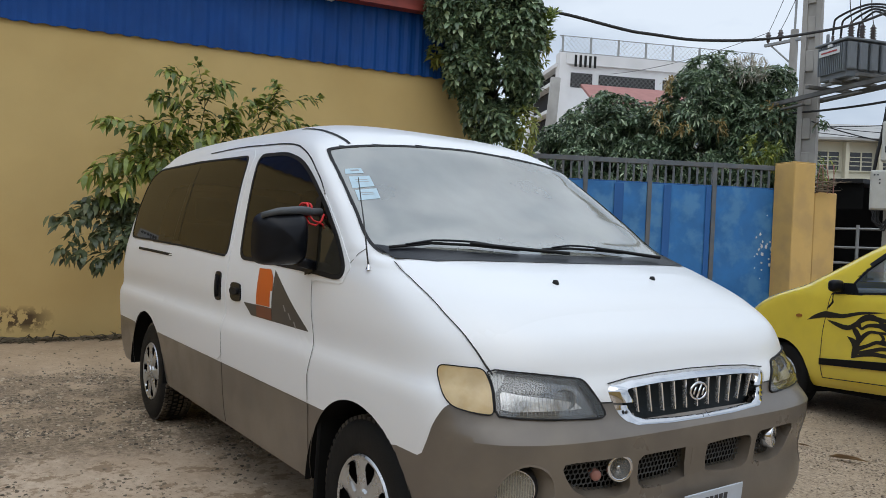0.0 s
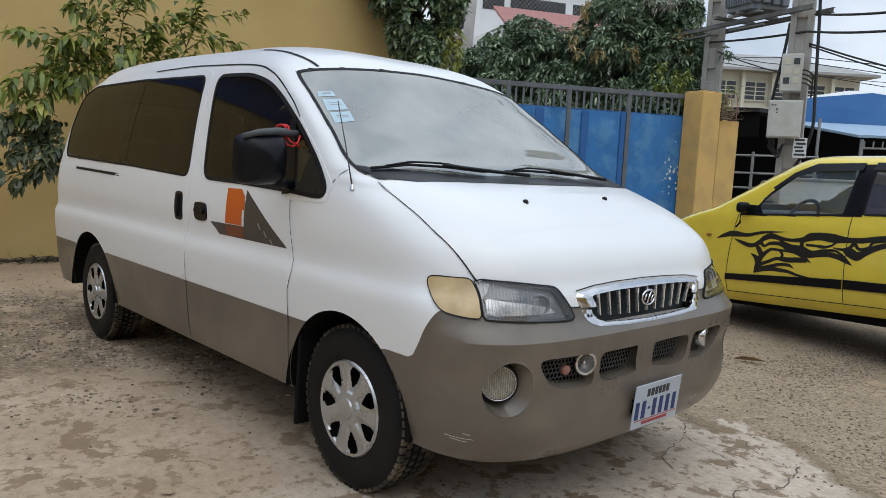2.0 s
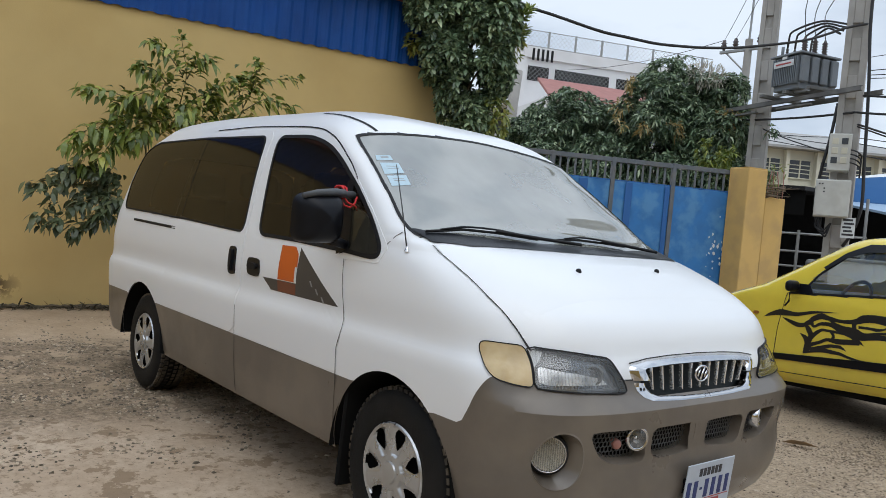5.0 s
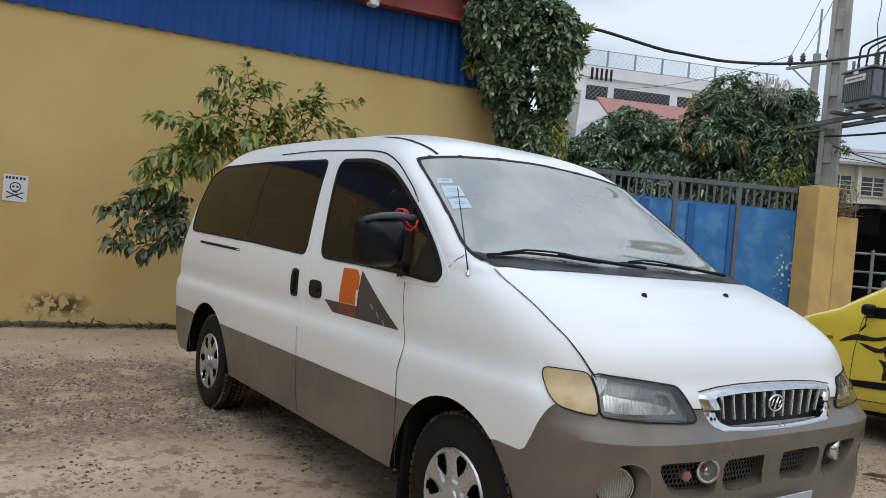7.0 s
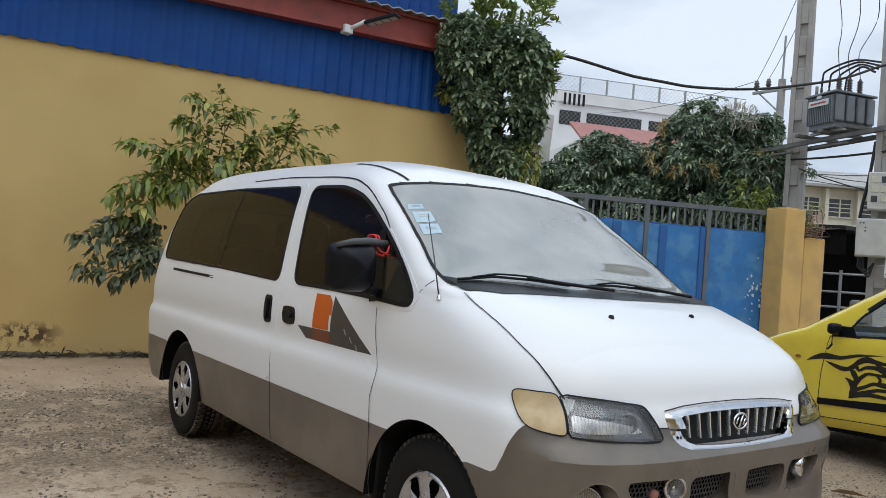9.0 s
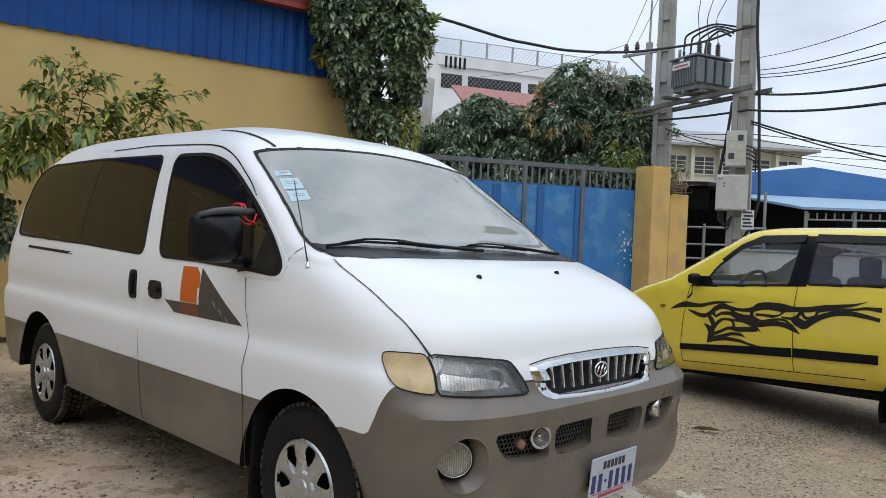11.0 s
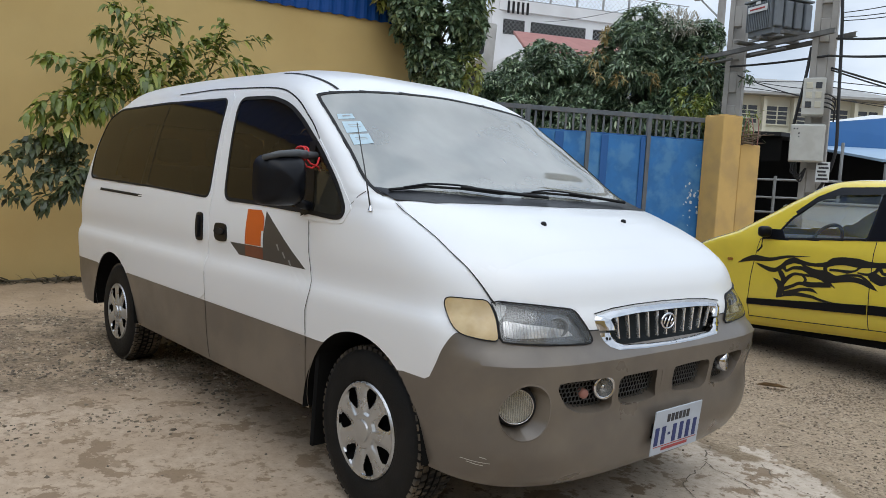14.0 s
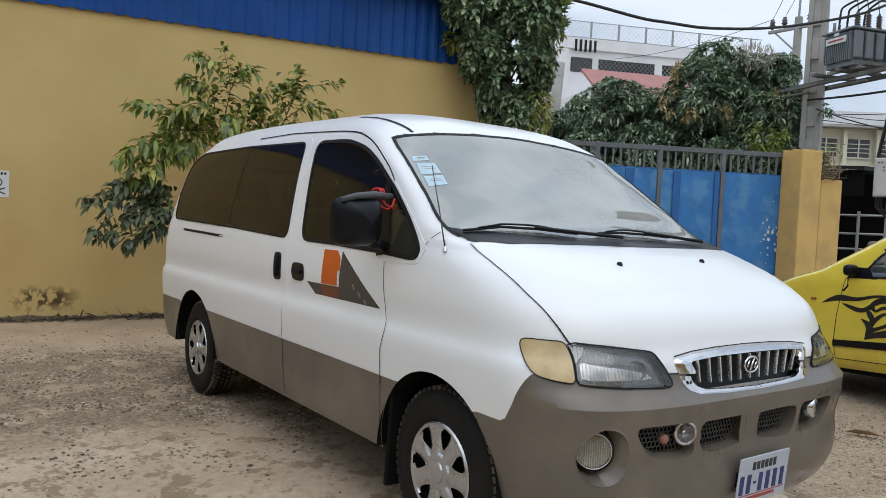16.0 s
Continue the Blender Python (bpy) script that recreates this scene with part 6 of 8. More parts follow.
for poly in ([(0.30, 1.30), (0.446, 1.407), (0.649, 1.475), (1.06, 1.495), (1.06, 1.56), (0.63, 1.548), (0.44, 1.465), (0.26, 1.325)], [(1.15, 1.50), (1.78, 1.495), (2.06, 1.425), (2.10, 1.465), (1.80, 1.556), (1.15, 1.565)]):
    k = len(poly) // 2
    lo_, hi_ = dense(poly[:k], 0.03, False), dense(poly[k:][::-1], 0.03, False)
    m_ = min(len(lo_), len(hi_))
    rows_ = [(lo_[int(i * (len(lo_) - 1) / (m_ - 1))], hi_[int(i * (len(hi_) - 1) / (m_ - 1))]) for i in range(m_)]
    rv_ = [p for a_, b_ in rows_ for p in (on_van("side", *a_, 0.022), on_van("side", *b_, 0.008))]
    car_part("rain_guard", (rv_, [(2 * i, 2 * i + 2, 2 * i + 3, 2 * i + 1) for i in range(m_ - 1)]), M_BLACK, "dark window rain guard", both=True)


def car_front(a, b, off):
    p, n, _, _ = SKIN[0].ray_cast(Vector((-4, a, b)), Vector((1, 0, 0)))
    return p - n * off if n.x > 0 else p + n * off


gl = dense(CG_W, 0.06)
cc = (0.8, 1.37)
gv = [car_front(*cc, 0.003)]
for r in (0.25, 0.5, 0.75, 1.0):
    gv += [car_front(cc[0] + (a - cc[0]) * r, cc[1] + (b - cc[1]) * r, 0.003) for a, b in gl]
n = len(gl)
gf = [(0, 1 + (i + 1) % n, 1 + i) for i in range(n)] + [(1 + r * n + i, 1 + r * n + (i + 1) % n, 1 + (r + 1) * n + (i + 1) % n, 1 + (r + 1) * n + i) for r in range(3) for i in range(n)]
f0 = [gv[i] for i in gf[-1]]
if (f0[1] - f0[0]).cross(f0[2] - f0[1]).x > 0:
    gf = [f[::-1] for f in gf]
car_part("windscreen", (gv, gf), M_GLASS_CAR)
# mouldings, seams, sill
car_part("side_moulding", patch([(-0.105, 0.453), (-0.105, 0.507), (1.082, 0.632), (1.085, 0.557)], "side", 0.014, 0.02, 0.05), M_BLACK, "black rubbing strip", both=True)
car_part("side_moulding", patch([(1.10, 0.560), (1.10, 0.634), (1.80, 0.68), (1.80, 0.612)], "side", 0.014, 0.02, 0.05), M_BLACK, "black rubbing strip", both=True)
for line in ([(-0.09, 0.343), (-0.105, 0.5), (-0.085, 0.75), (-0.045, 1.0), (-0.03, 1.07)], [(1.10, 0.438), (1.09, 0.8), (1.085, 1.13)], [(-0.09, 0.343), (0.5, 0.39), (1.1, 0.438), (1.7, 0.484)]):
    car_part("door_gap", ribbon(line, "side", 0.007, 0.002), M_SEAM, both=True)
car_part("sill_step", ribbon([(-0.15, 0.308), (0.6, 0.362), (1.6, 0.44)], "side", 0.03, 0.006), M_YCAR, both=True)
car_part("indicator", patch(rounded([(-0.385, 0.828), (-0.385, 0.856), (-0.325, 0.86), (-0.325, 0.832)], 2), "side", 0.01, 0.012, 0.02), mat("dark_amber", (0.3, 0.12, 0.02), 0.3), "amber side indicator", both=True)
car_part("wiper", tube([(-0.62, 0.35, 1.10), (-0.5, 0.6, 1.165), (-0.46, 0.95, 1.18)], 0.012, 6), M_RUBBER)
# door mirror
mb = box_bm((0.03, -0.11, 1.085), (0.11, 0.02, 1.185), 0.035, None, 3)
car_part("door_mirror", ([v.co.copy() for v in mb.verts], [[v.index for v in f.verts] for f in mb.faces]), M_BLACK, "black door mirror", both=True)
mb.free()
car_part("mirror_sail", patch([(-0.02, 1.06), (0.03, 1.16), (0.18, 1.16), (0.24, 1.08)], "side", 0.008, 0.01, 0.04), M_BLACK, both=True)
car_part("ornament_ribbon", tube([(0.09, -0.09, 1.075), (0.10, -0.1, 1.0), (0.05, -0.09, 0.955)], 0.008, 6), M_RUBBER)


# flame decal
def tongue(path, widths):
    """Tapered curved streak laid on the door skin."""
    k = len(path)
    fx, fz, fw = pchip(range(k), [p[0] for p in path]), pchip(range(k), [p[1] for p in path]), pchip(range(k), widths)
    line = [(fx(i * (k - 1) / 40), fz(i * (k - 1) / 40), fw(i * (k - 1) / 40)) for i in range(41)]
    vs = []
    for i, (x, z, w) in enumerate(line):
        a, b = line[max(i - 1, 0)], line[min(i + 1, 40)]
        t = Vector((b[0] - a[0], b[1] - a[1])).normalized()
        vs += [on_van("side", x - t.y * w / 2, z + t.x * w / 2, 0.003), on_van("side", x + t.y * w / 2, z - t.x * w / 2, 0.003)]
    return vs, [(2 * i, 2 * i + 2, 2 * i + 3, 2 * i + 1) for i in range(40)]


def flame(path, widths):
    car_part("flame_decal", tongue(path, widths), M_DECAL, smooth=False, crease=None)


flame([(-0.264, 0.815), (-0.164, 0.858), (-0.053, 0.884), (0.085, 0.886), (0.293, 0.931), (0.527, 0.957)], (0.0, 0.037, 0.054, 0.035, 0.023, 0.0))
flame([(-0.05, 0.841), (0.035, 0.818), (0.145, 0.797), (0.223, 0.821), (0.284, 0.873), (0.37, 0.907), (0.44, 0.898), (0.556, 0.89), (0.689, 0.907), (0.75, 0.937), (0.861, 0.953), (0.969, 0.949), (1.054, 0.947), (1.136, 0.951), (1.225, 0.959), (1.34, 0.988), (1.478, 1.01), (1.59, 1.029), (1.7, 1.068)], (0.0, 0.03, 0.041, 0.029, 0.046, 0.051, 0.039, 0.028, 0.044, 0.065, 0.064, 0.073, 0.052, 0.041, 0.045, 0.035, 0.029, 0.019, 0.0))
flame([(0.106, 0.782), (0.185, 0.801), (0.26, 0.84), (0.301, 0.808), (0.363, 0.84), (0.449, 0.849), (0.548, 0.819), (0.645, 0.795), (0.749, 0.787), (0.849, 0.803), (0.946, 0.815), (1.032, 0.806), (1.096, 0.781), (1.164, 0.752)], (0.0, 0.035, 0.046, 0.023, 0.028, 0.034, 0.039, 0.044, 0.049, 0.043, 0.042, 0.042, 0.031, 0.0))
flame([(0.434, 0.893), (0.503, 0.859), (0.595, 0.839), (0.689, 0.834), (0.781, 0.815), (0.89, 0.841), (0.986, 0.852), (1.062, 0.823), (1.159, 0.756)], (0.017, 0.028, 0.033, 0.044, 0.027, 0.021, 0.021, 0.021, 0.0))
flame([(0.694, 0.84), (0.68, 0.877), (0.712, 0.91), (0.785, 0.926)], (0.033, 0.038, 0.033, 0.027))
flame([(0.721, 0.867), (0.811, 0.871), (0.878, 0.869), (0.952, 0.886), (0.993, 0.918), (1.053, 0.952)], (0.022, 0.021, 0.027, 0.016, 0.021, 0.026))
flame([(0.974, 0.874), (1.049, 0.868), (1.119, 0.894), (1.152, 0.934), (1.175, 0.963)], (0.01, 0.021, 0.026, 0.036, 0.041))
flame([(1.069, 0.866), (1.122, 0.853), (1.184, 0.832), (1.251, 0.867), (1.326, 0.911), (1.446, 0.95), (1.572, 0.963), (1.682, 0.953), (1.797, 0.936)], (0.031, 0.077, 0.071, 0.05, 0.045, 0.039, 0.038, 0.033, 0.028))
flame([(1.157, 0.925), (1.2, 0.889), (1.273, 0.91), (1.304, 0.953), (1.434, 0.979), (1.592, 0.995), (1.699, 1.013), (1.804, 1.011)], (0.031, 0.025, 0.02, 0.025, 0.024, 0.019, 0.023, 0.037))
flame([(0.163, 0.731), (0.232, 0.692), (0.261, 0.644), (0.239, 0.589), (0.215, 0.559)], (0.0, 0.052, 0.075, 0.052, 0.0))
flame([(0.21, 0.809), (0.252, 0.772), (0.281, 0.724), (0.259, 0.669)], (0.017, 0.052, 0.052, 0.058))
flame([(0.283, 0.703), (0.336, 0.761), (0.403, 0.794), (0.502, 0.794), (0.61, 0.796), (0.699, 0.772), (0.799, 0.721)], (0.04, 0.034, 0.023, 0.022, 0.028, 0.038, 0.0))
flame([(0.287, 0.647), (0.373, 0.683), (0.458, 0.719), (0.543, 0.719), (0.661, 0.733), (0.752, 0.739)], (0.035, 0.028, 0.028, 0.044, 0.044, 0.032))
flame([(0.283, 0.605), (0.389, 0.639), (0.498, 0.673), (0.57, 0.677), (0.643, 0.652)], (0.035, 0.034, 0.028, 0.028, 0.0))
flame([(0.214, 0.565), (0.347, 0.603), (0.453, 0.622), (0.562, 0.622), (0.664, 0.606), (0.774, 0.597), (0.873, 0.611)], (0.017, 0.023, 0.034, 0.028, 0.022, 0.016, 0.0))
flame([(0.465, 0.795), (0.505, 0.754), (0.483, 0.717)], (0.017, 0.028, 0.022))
# wheels
for x in (-0.56, 2.14):
    for y, sg in ((0.035, -1), (1.565, 1)):
        m = CM @ Matrix.Translation((x, y, 0.287)) @ pose(0, 0, 0, 90 if sg < 0 else -90, 0, 0)
        w = mesh_ob("wheel", *lathe([(0.17, 0.0), (0.19, 0.008), (0.25, 0.006), (0.278, -0.01), (0.287, -0.03), (0.287, -0.14), (0.27, -0.165), (0.17, -0.17)], m, 48), M_TYRE, car, smooth=True, crease=40)
        mesh_ob("hubcap", *lathe([(0.0, 0.01), (0.05, 0.012), (0.06, 0.002), (0.15, -0.005), (0.165, 0.006), (0.175, 0.0)], m, 36), M_SILVER, w, smooth=True, crease=40)
        hv = []
        for i in range(21):
            t = math.pi * (-0.1 + 1.2 * i / 20)
            hv += [CM @ Vector((x + 0.33 * math.cos(t), y + sg * 0.02 if False else (0.01 if sg < 0 else 1.59), 0.29 + 0.33 * math.sin(t))), CM @ Vector((x + 0.33 * math.cos(t), 0.3 if sg < 0 else 1.3, 0.29 + 0.33 * math.sin(t))), CM @ Vector((x, 0.3 if sg < 0 else 1.3, 0.29))]
        mesh_ob("wheel_housing", hv, [q for i in range(20) for q in ((3 * i, 3 * i + 3, 3 * i + 4, 3 * i + 1), (3 * i + 1, 3 * i + 4, 3 * i + 5, 3 * i + 2))], M_UNDER, car)
# lamps and cabin
for sgy in (0.12, 1.48):
    lv = [car_front(sgy + dy, z, 0.006) for z in (0.70, 0.78, 0.86) for dy in (-0.02 if sgy < 1 else -0.2, 0.09 if sgy < 1 else -0.09, 0.2 if sgy < 1 else 0.02)]
    car_part("headlamp", (lv, [(0, 3, 4, 1), (1, 4, 5, 2), (3, 6, 7, 4), (4, 7, 8, 5)]), M_GLASS_CLEAR)
for x0, ys_ in ((0.75, (0.45, 1.15)), (1.55, (0.45, 1.15))):
    for y in ys_:
        sb = join_bm(box_bm((x0 - 0.25, y - 0.22, 0.35), (x0 + 0.22, y + 0.22, 0.72), 0.06, None, 2), box_bm((x0 + 0.15, y - 0.22, 0.65), (x0 + 0.32, y + 0.22, 1.22), 0.05, None, 2), box_bm((x0 + 0.2, y - 0.12, 1.2), (x0 + 0.3, y + 0.12, 1.40), 0.04, None, 2))
        sb.transform(CM)
        bm_ob("seat", sb, M_INTERIOR, car, smooth=True, crease=50)
db = box_bm((-0.4, 0.12, 0.8), (0.12, 1.48, 1.1), 0.05, CM, 2)
bm_ob("dashboard", db, M_INTERIOR, car, smooth=True, crease=50)
ring = [CM @ (Vector((0.33, 0.42 + 0.18 * math.cos(t), 1.07)) + Vector((0.07, 0, 0.16)) * math.sin(t)) for t in np.linspace(0, 2 * math.pi, 25)]
hub_ = CM @ Vector((0.31, 0.42, 1.06))
mesh_ob("steering_wheel", *merged(tube(ring, 0.016, 8, cap=False), tube([ring[0], hub_, ring[12]], 0.022, 6), tube([hub_, CM @ Vector((0.1, 0.42, 0.95))], 0.03, 8)), M_INTERIOR, car, smooth=True)
SKIN[0] = VAN_BVH


# ---- poles, transformer and wires ----
def utility_pole(at, h, w0, w1, turn, label):
    p = thing("utility_pole", at, label, "utility pole", "power poles by the gate", turn=turn)
    m = p.matrix_basis

    def width(z):
        return w0 + (w1 - w0) * z / h
    vs, fs = [], []
    secs = [0.0, h]

    def prism(lo, hi):
        """Tapered bar between relative corners of the section."""
        o = len(vs)
        for z in secs:
            w = width(z) / 2
            for a, b in ((lo[0], lo[1]), (hi[0], lo[1]), (hi[0], hi[1]), (lo[0], hi[1])):
                vs.append(m @ Vector((a * w, b * w, z)))
        fs.extend([tuple(o + i for i in q) for q in ((3, 2, 1, 0), (4, 5, 6, 7), (0, 1, 5, 4), (1, 2, 6, 5), (2, 3, 7, 6), (3, 0, 4, 7))])
    prism((-1, -0.8), (-0.45, 0.8))
    prism((0.45, -0.8), (1, 0.8))
    mesh_ob("flange", vs, fs, M_CONC, p, "weathered concrete pole flanges")
    vs, fs = [], []
    prism((-0.45, -0.5), (0.45, 0.5))
    mesh_ob("web", vs, fs, M_CONC, p)
    z = 0.3
    while z < h - 0.3:
        w = width(z) / 2
        bm_ob("rung", box_bm((-0.449 * w, -0.79 * w, z), (0.449 * w, 0.79 * w, z + 0.42), 0.012, m), M_CONC, p)
        z += 0.68
    return p


utility_pole((-5.62, 12.36, 0), 10.5, 0.40, 0.30, 18, "tall tapered concrete utility pole behind the gate pillar")
utility_pole((-3.50, 11.55, 0), 10.5, 0.42, 0.33, 18, "tall concrete utility pole carrying grey meter boxes")
pb = thing("street_pole", (-8.45, 16.5, 0), "thin grey distant power pole with crossarm", "utility pole", "power poles by the gate")
mesh_ob("shaft", *tube([(-8.45, 16.5, 0), (-8.38, 16.5, 7.3)], 0.14, 10, 0.10), M_CONC, pb, smooth=True, crease=50)
mesh_ob("top_rod", *tube([(-8.38, 16.5, 7.3), (-8.36, 16.5, 8.5)], 0.03, 8), M_GALV, pb)
bm_ob("crossarm", box_bm((-9.2, 16.42, 6.98), (-7.9, 16.5, 7.06), 0.01), M_GALV, pb)
mesh_ob("brace", *tube([(-9.0, 16.46, 6.98), (-8.42, 16.5, 6.4)], 0.025, 6), M_GALV, pb)
for x in (-9.1, -8.75, -8.05):
    mesh_ob("insulator", *lathe([(0.0, 0.3), (0.05, 0.28), (0.05, 0.22), (0.08, 0.2), (0.05, 0.16), (0.085, 0.12), (0.05, 0.08), (0.03, 0.0)], Matrix.Translation((x, 16.46, 7.08)), 12), M_PORC, pb, smooth=True)

bdir = Vector((3.21, -1.18, 0)).normalized()
bang = math.degrees(math.atan2(bdir.y, bdir.x))
beam = thing("pole_crossbeam", (-4.6, 11.95, 4.42), "weathered steel channel beams between two poles", "beam", turn=bang)
beam_m = beam.matrix_basis
for dy in (-0.27, 0.24):
    bm_ob("channel", join_bm(box_bm((-1.95, dy, 0.04), (1.6, dy + 0.012, 0.13), 0, beam_m), box_bm((-1.95, dy, 0.122), (1.6, dy + 0.05, 0.13), 0, beam_m), box_bm((-1.95, dy, 0.04), (1.6, dy + 0.05, 0.048), 0, beam_m)), M_BEAM, beam)
for dx in (-0.55, 0.05, 0.65):
    bm_ob("cross_channel", box_bm((dx - 0.05, -0.5, 0.165), (dx + 0.05, 0.5, 0.225), 0.004, beam_m), M_BEAM, beam)
for dx in (-1.2, 0.2):
    bm_ob("batten", box_bm((dx - 0.5, -0.34, -0.09), (dx + 0.35, -0.26, -0.055), 0.004, beam_m), M_BEAM, beam)

tr = thing("transformer", (-4.6, 11.95, 4.66), "grey finned power transformer with dark insulators", "transformer", turn=bang)
tm = tr.matrix_basis
bm_ob("tank", box_bm((-0.33, -0.42, 0.0), (0.33, 0.42, 0.66), 0.015, tm), M_TRAFO, tr)
bm_ob("lid", box_bm((-0.40, -0.50, 0.66), (0.40, 0.50, 0.70), 0.008, tm), M_TRAFO, tr)
bm_ob("base_rail", box_bm((-0.42, -0.3, -0.05), (0.42, -0.22, 0.0), 0, tm), M_GALV, tr)
for i in range(14):
    x = -0.30 + 0.6 * i / 13
    for y0, y1 in ((-0.50, -0.42), (0.42, 0.50)):
        bm_ob("cooling_fin", box_bm((x - 0.008, y0, 0.10), (x + 0.008, y1, 0.62), 0, tm), M_TRAFO, tr)
for i in range(4):
    y = -0.36 + 0.72 * i / 3
    bm_ob("cooling_fin", box_bm((0.33, y - 0.09, 0.12), (0.41, y + 0.09, 0.62), 0.02, tm), M_TRAFO, tr)
bm_ob("sign_board", box_bm((-0.26, -0.518, 0.44), (0.24, -0.508, 0.56), 0.003, tm), M_PAPER, tr, "small white warning board")
bm_ob("sign_text_bar", box_bm((-0.2, -0.524, 0.485), (0.18, -0.519, 0.515), 0, tm), M_REDINK, tr)
bm_ob("rating_plate", box_bm((-0.06, -0.518, 0.585), (0.06, -0.508, 0.64), 0.003, tm), M_PAPER, tr)
ins = [(0.0, 0.34), (0.02, 0.34), (0.03, 0.3)]
for k in range(5):
    ins += [(0.06, 0.27 - 0.05 * k), (0.03, 0.25 - 0.05 * k)]
ins += [(0.04, 0.0)]
heads = []
for x, y, sc in ((0.2, -0.25, 1.0), (0.2, 0.0, 1.0), (0.2, 0.25, 1.0), (-0.18, -0.3, 0.55), (-0.18, -0.12, 0.55), (-0.18, 0.08, 0.55), (-0.18, 0.27, 0.55)):
    mesh_ob("bushing", *lathe([(r * sc, h * sc) for r, h in ins], tm @ Matrix.Translation((x, y, 0.70)), 14), M_PORC, tr, smooth=True)
    heads.append(tm @ Vector((x, y, 0.70 + 0.34 * sc)))
mesh_ob("breather", *tube([tm @ Vector((-0.3, -0.3, 0.7)), tm @ Vector((-0.3, -0.3, 0.92))], 0.03, 10), M_TRAFO, tr, smooth=True)


def cable(name, pts, r, label, group="overhead wires", material=None):
    k = len(pts)
    f = [pchip(range(k), [p[i] for p in pts]) for i in range(3)]
    nn = (k - 1) * 8
    line = [tuple(g(i * (k - 1) / nn) for g in f) for i in range(nn + 1)]
    return tagged(mesh_ob(name, *tube(line, r, 6), material or M_CABLE, smooth=True), label, "cable", group)


cable("power_cable", [(-6.35, 5.05, 4.97), (-5.85, 5.6, 4.88), (-5.26, 6.75, 4.69), (-5.04, 7.43, 4.69), (-4.81, 8.21, 4.76), (-4.54, 8.98, 4.88), (-4.3, 9.69, 5.05), (-3.88, 10.47, 5.28), (-3.48, 11.1, 5.59), (-3.3, 11.42, 5.7)], 0.024, "thick black sagging power cable over the yard")
for i, (a, h) in enumerate(zip(heads[3:], (5.9, 6.0, 6.1, 6.05))):
    top = Vector((-3.62 - 0.05 * i, 11.45, 5.75 - 0.05 * i))
    cable("jumper_cable", [a, a + Vector((0.05, -0.05, 0.25)), a.lerp(top, 0.5) + Vector((0, 0, 0.28)), top], 0.02, "black looped jumper cable at the transformer")
for i, a in enumerate(heads[:3]):
    cable("lead_wire", [a, a + Vector((-0.1, 0.1, 0.5)), Vector((-4.75 + 0.35 * i, 12.1, 7.0)), Vector((-5.2 + 0.4 * i, 12.2, 9.8))], 0.008, "thin wire rising from the transformer")
WIRES = [((-3.25, 11.45, 4.42), (0.9, 7.55, 3.63), 0.022), ((-3.30, 11.3, 4.10), (0.9, 7.5, 3.38), 0.022), ((-8.2, 13.2, 4.62), (-3.30, 11.3, 4.10), 0.022), ((-3.28, 11.4, 3.90), (-0.4, 18.6, 3.52), 0.018), ((-3.28, 11.4, 3.86), (-0.6, 19.6, 3.5), 0.014),
         ((-3.19, 11.44, 4.86), (0.8, 7.6, 4.28), 0.008), ((-3.19, 11.44, 4.78), (0.8, 7.6, 4.10), 0.008), ((-3.19, 11.44, 4.72), (0.8, 7.6, 4.04), 0.008), ((-3.19, 11.44, 5.1), (0.8, 7.6, 4.6), 0.006),
         ((-9.1, 16.46, 7.36), (-5.5, 12.2, 8.3), 0.008), ((-8.75, 16.46, 7.36), (-5.4, 12.2, 7.8), 0.008), ((-8.05, 16.46, 7.36), (-4.9, 12.0, 9.6), 0.008), ((-9.1, 16.46, 7.36), (-18, 20, 8.2), 0.008),
         ((-7.6, 13.6, 4.5), (-3.5, 11.55, 3.7), 0.008), ((-8.0, 15.0, 4.9), (-3.5, 11.6, 3.55), 0.008), ((-5.6, 12.3, 4.1), (-3.5, 11.55, 3.35), 0.012), ((-3.4, 11.6, 3.7), (3.5, 24, 4.6), 0.008), ((-3.4, 11.6, 3.6), (3.5, 26, 4.4), 0.008), ((-3.4, 11.6, 3.4), (4, 28, 4.0), 0.008), ((-5.5, 12.4, 3.85), (-1.0, 24, 4.5), 0.008)]
for a, b, r in WIRES:
    cable("overhead_wire", sag(a, b, 0.02 * (Vector(a) - Vector(b)).length, 6), r, "black overhead wire strung between poles")
cable("riser_cable", [(-3.23, 11.35, 6.6), (-3.2, 11.3, 5.6), (-3.12, 11.3, 4.5), (-3.05, 11.3, 3.0), (-3.02, 11.28, 2.5), (-3.12, 11.3, 2.0), (-3.3, 11.35, 1.7)], 0.028, "thick black cable running down the pole")
cable("riser_cable", [(-3.66, 11.4, 4.3), (-3.68, 11.38, 4.0), (-3.74, 11.36, 3.5), (-3.80, 11.34, 3.1), (-3.84, 11.3, 2.6), (-3.78, 11.3, 2.15), (-3.62, 11.3, 1.9)], 0.028, "thick black cable running down the pole")
for i in range(4):
    cable("meter_lead", [(-3.34, 11.18, 3.42 - 0.075 * i), (-3.18, 11.14, 3.39 - 0.075 * i), (-3.08, 11.2, 3.30 - 0.075 * i), (-3.12, 11.3, 3.15 - 0.075 * i)], 0.014, "short black lead at the meter box")
for i in range(3):
    cable("hanging_loop", [(-3.72 + 0.03 * i, 11.2, 2.2), (-3.74 + 0.05 * i, 11.17, 2.05 - 0.04 * i), (-3.60 + 0.03 * i, 11.15, 1.95 - 0.05 * i), (-3.48, 11.2, 2.1)], 0.016, "black cable loop under the cabinet")
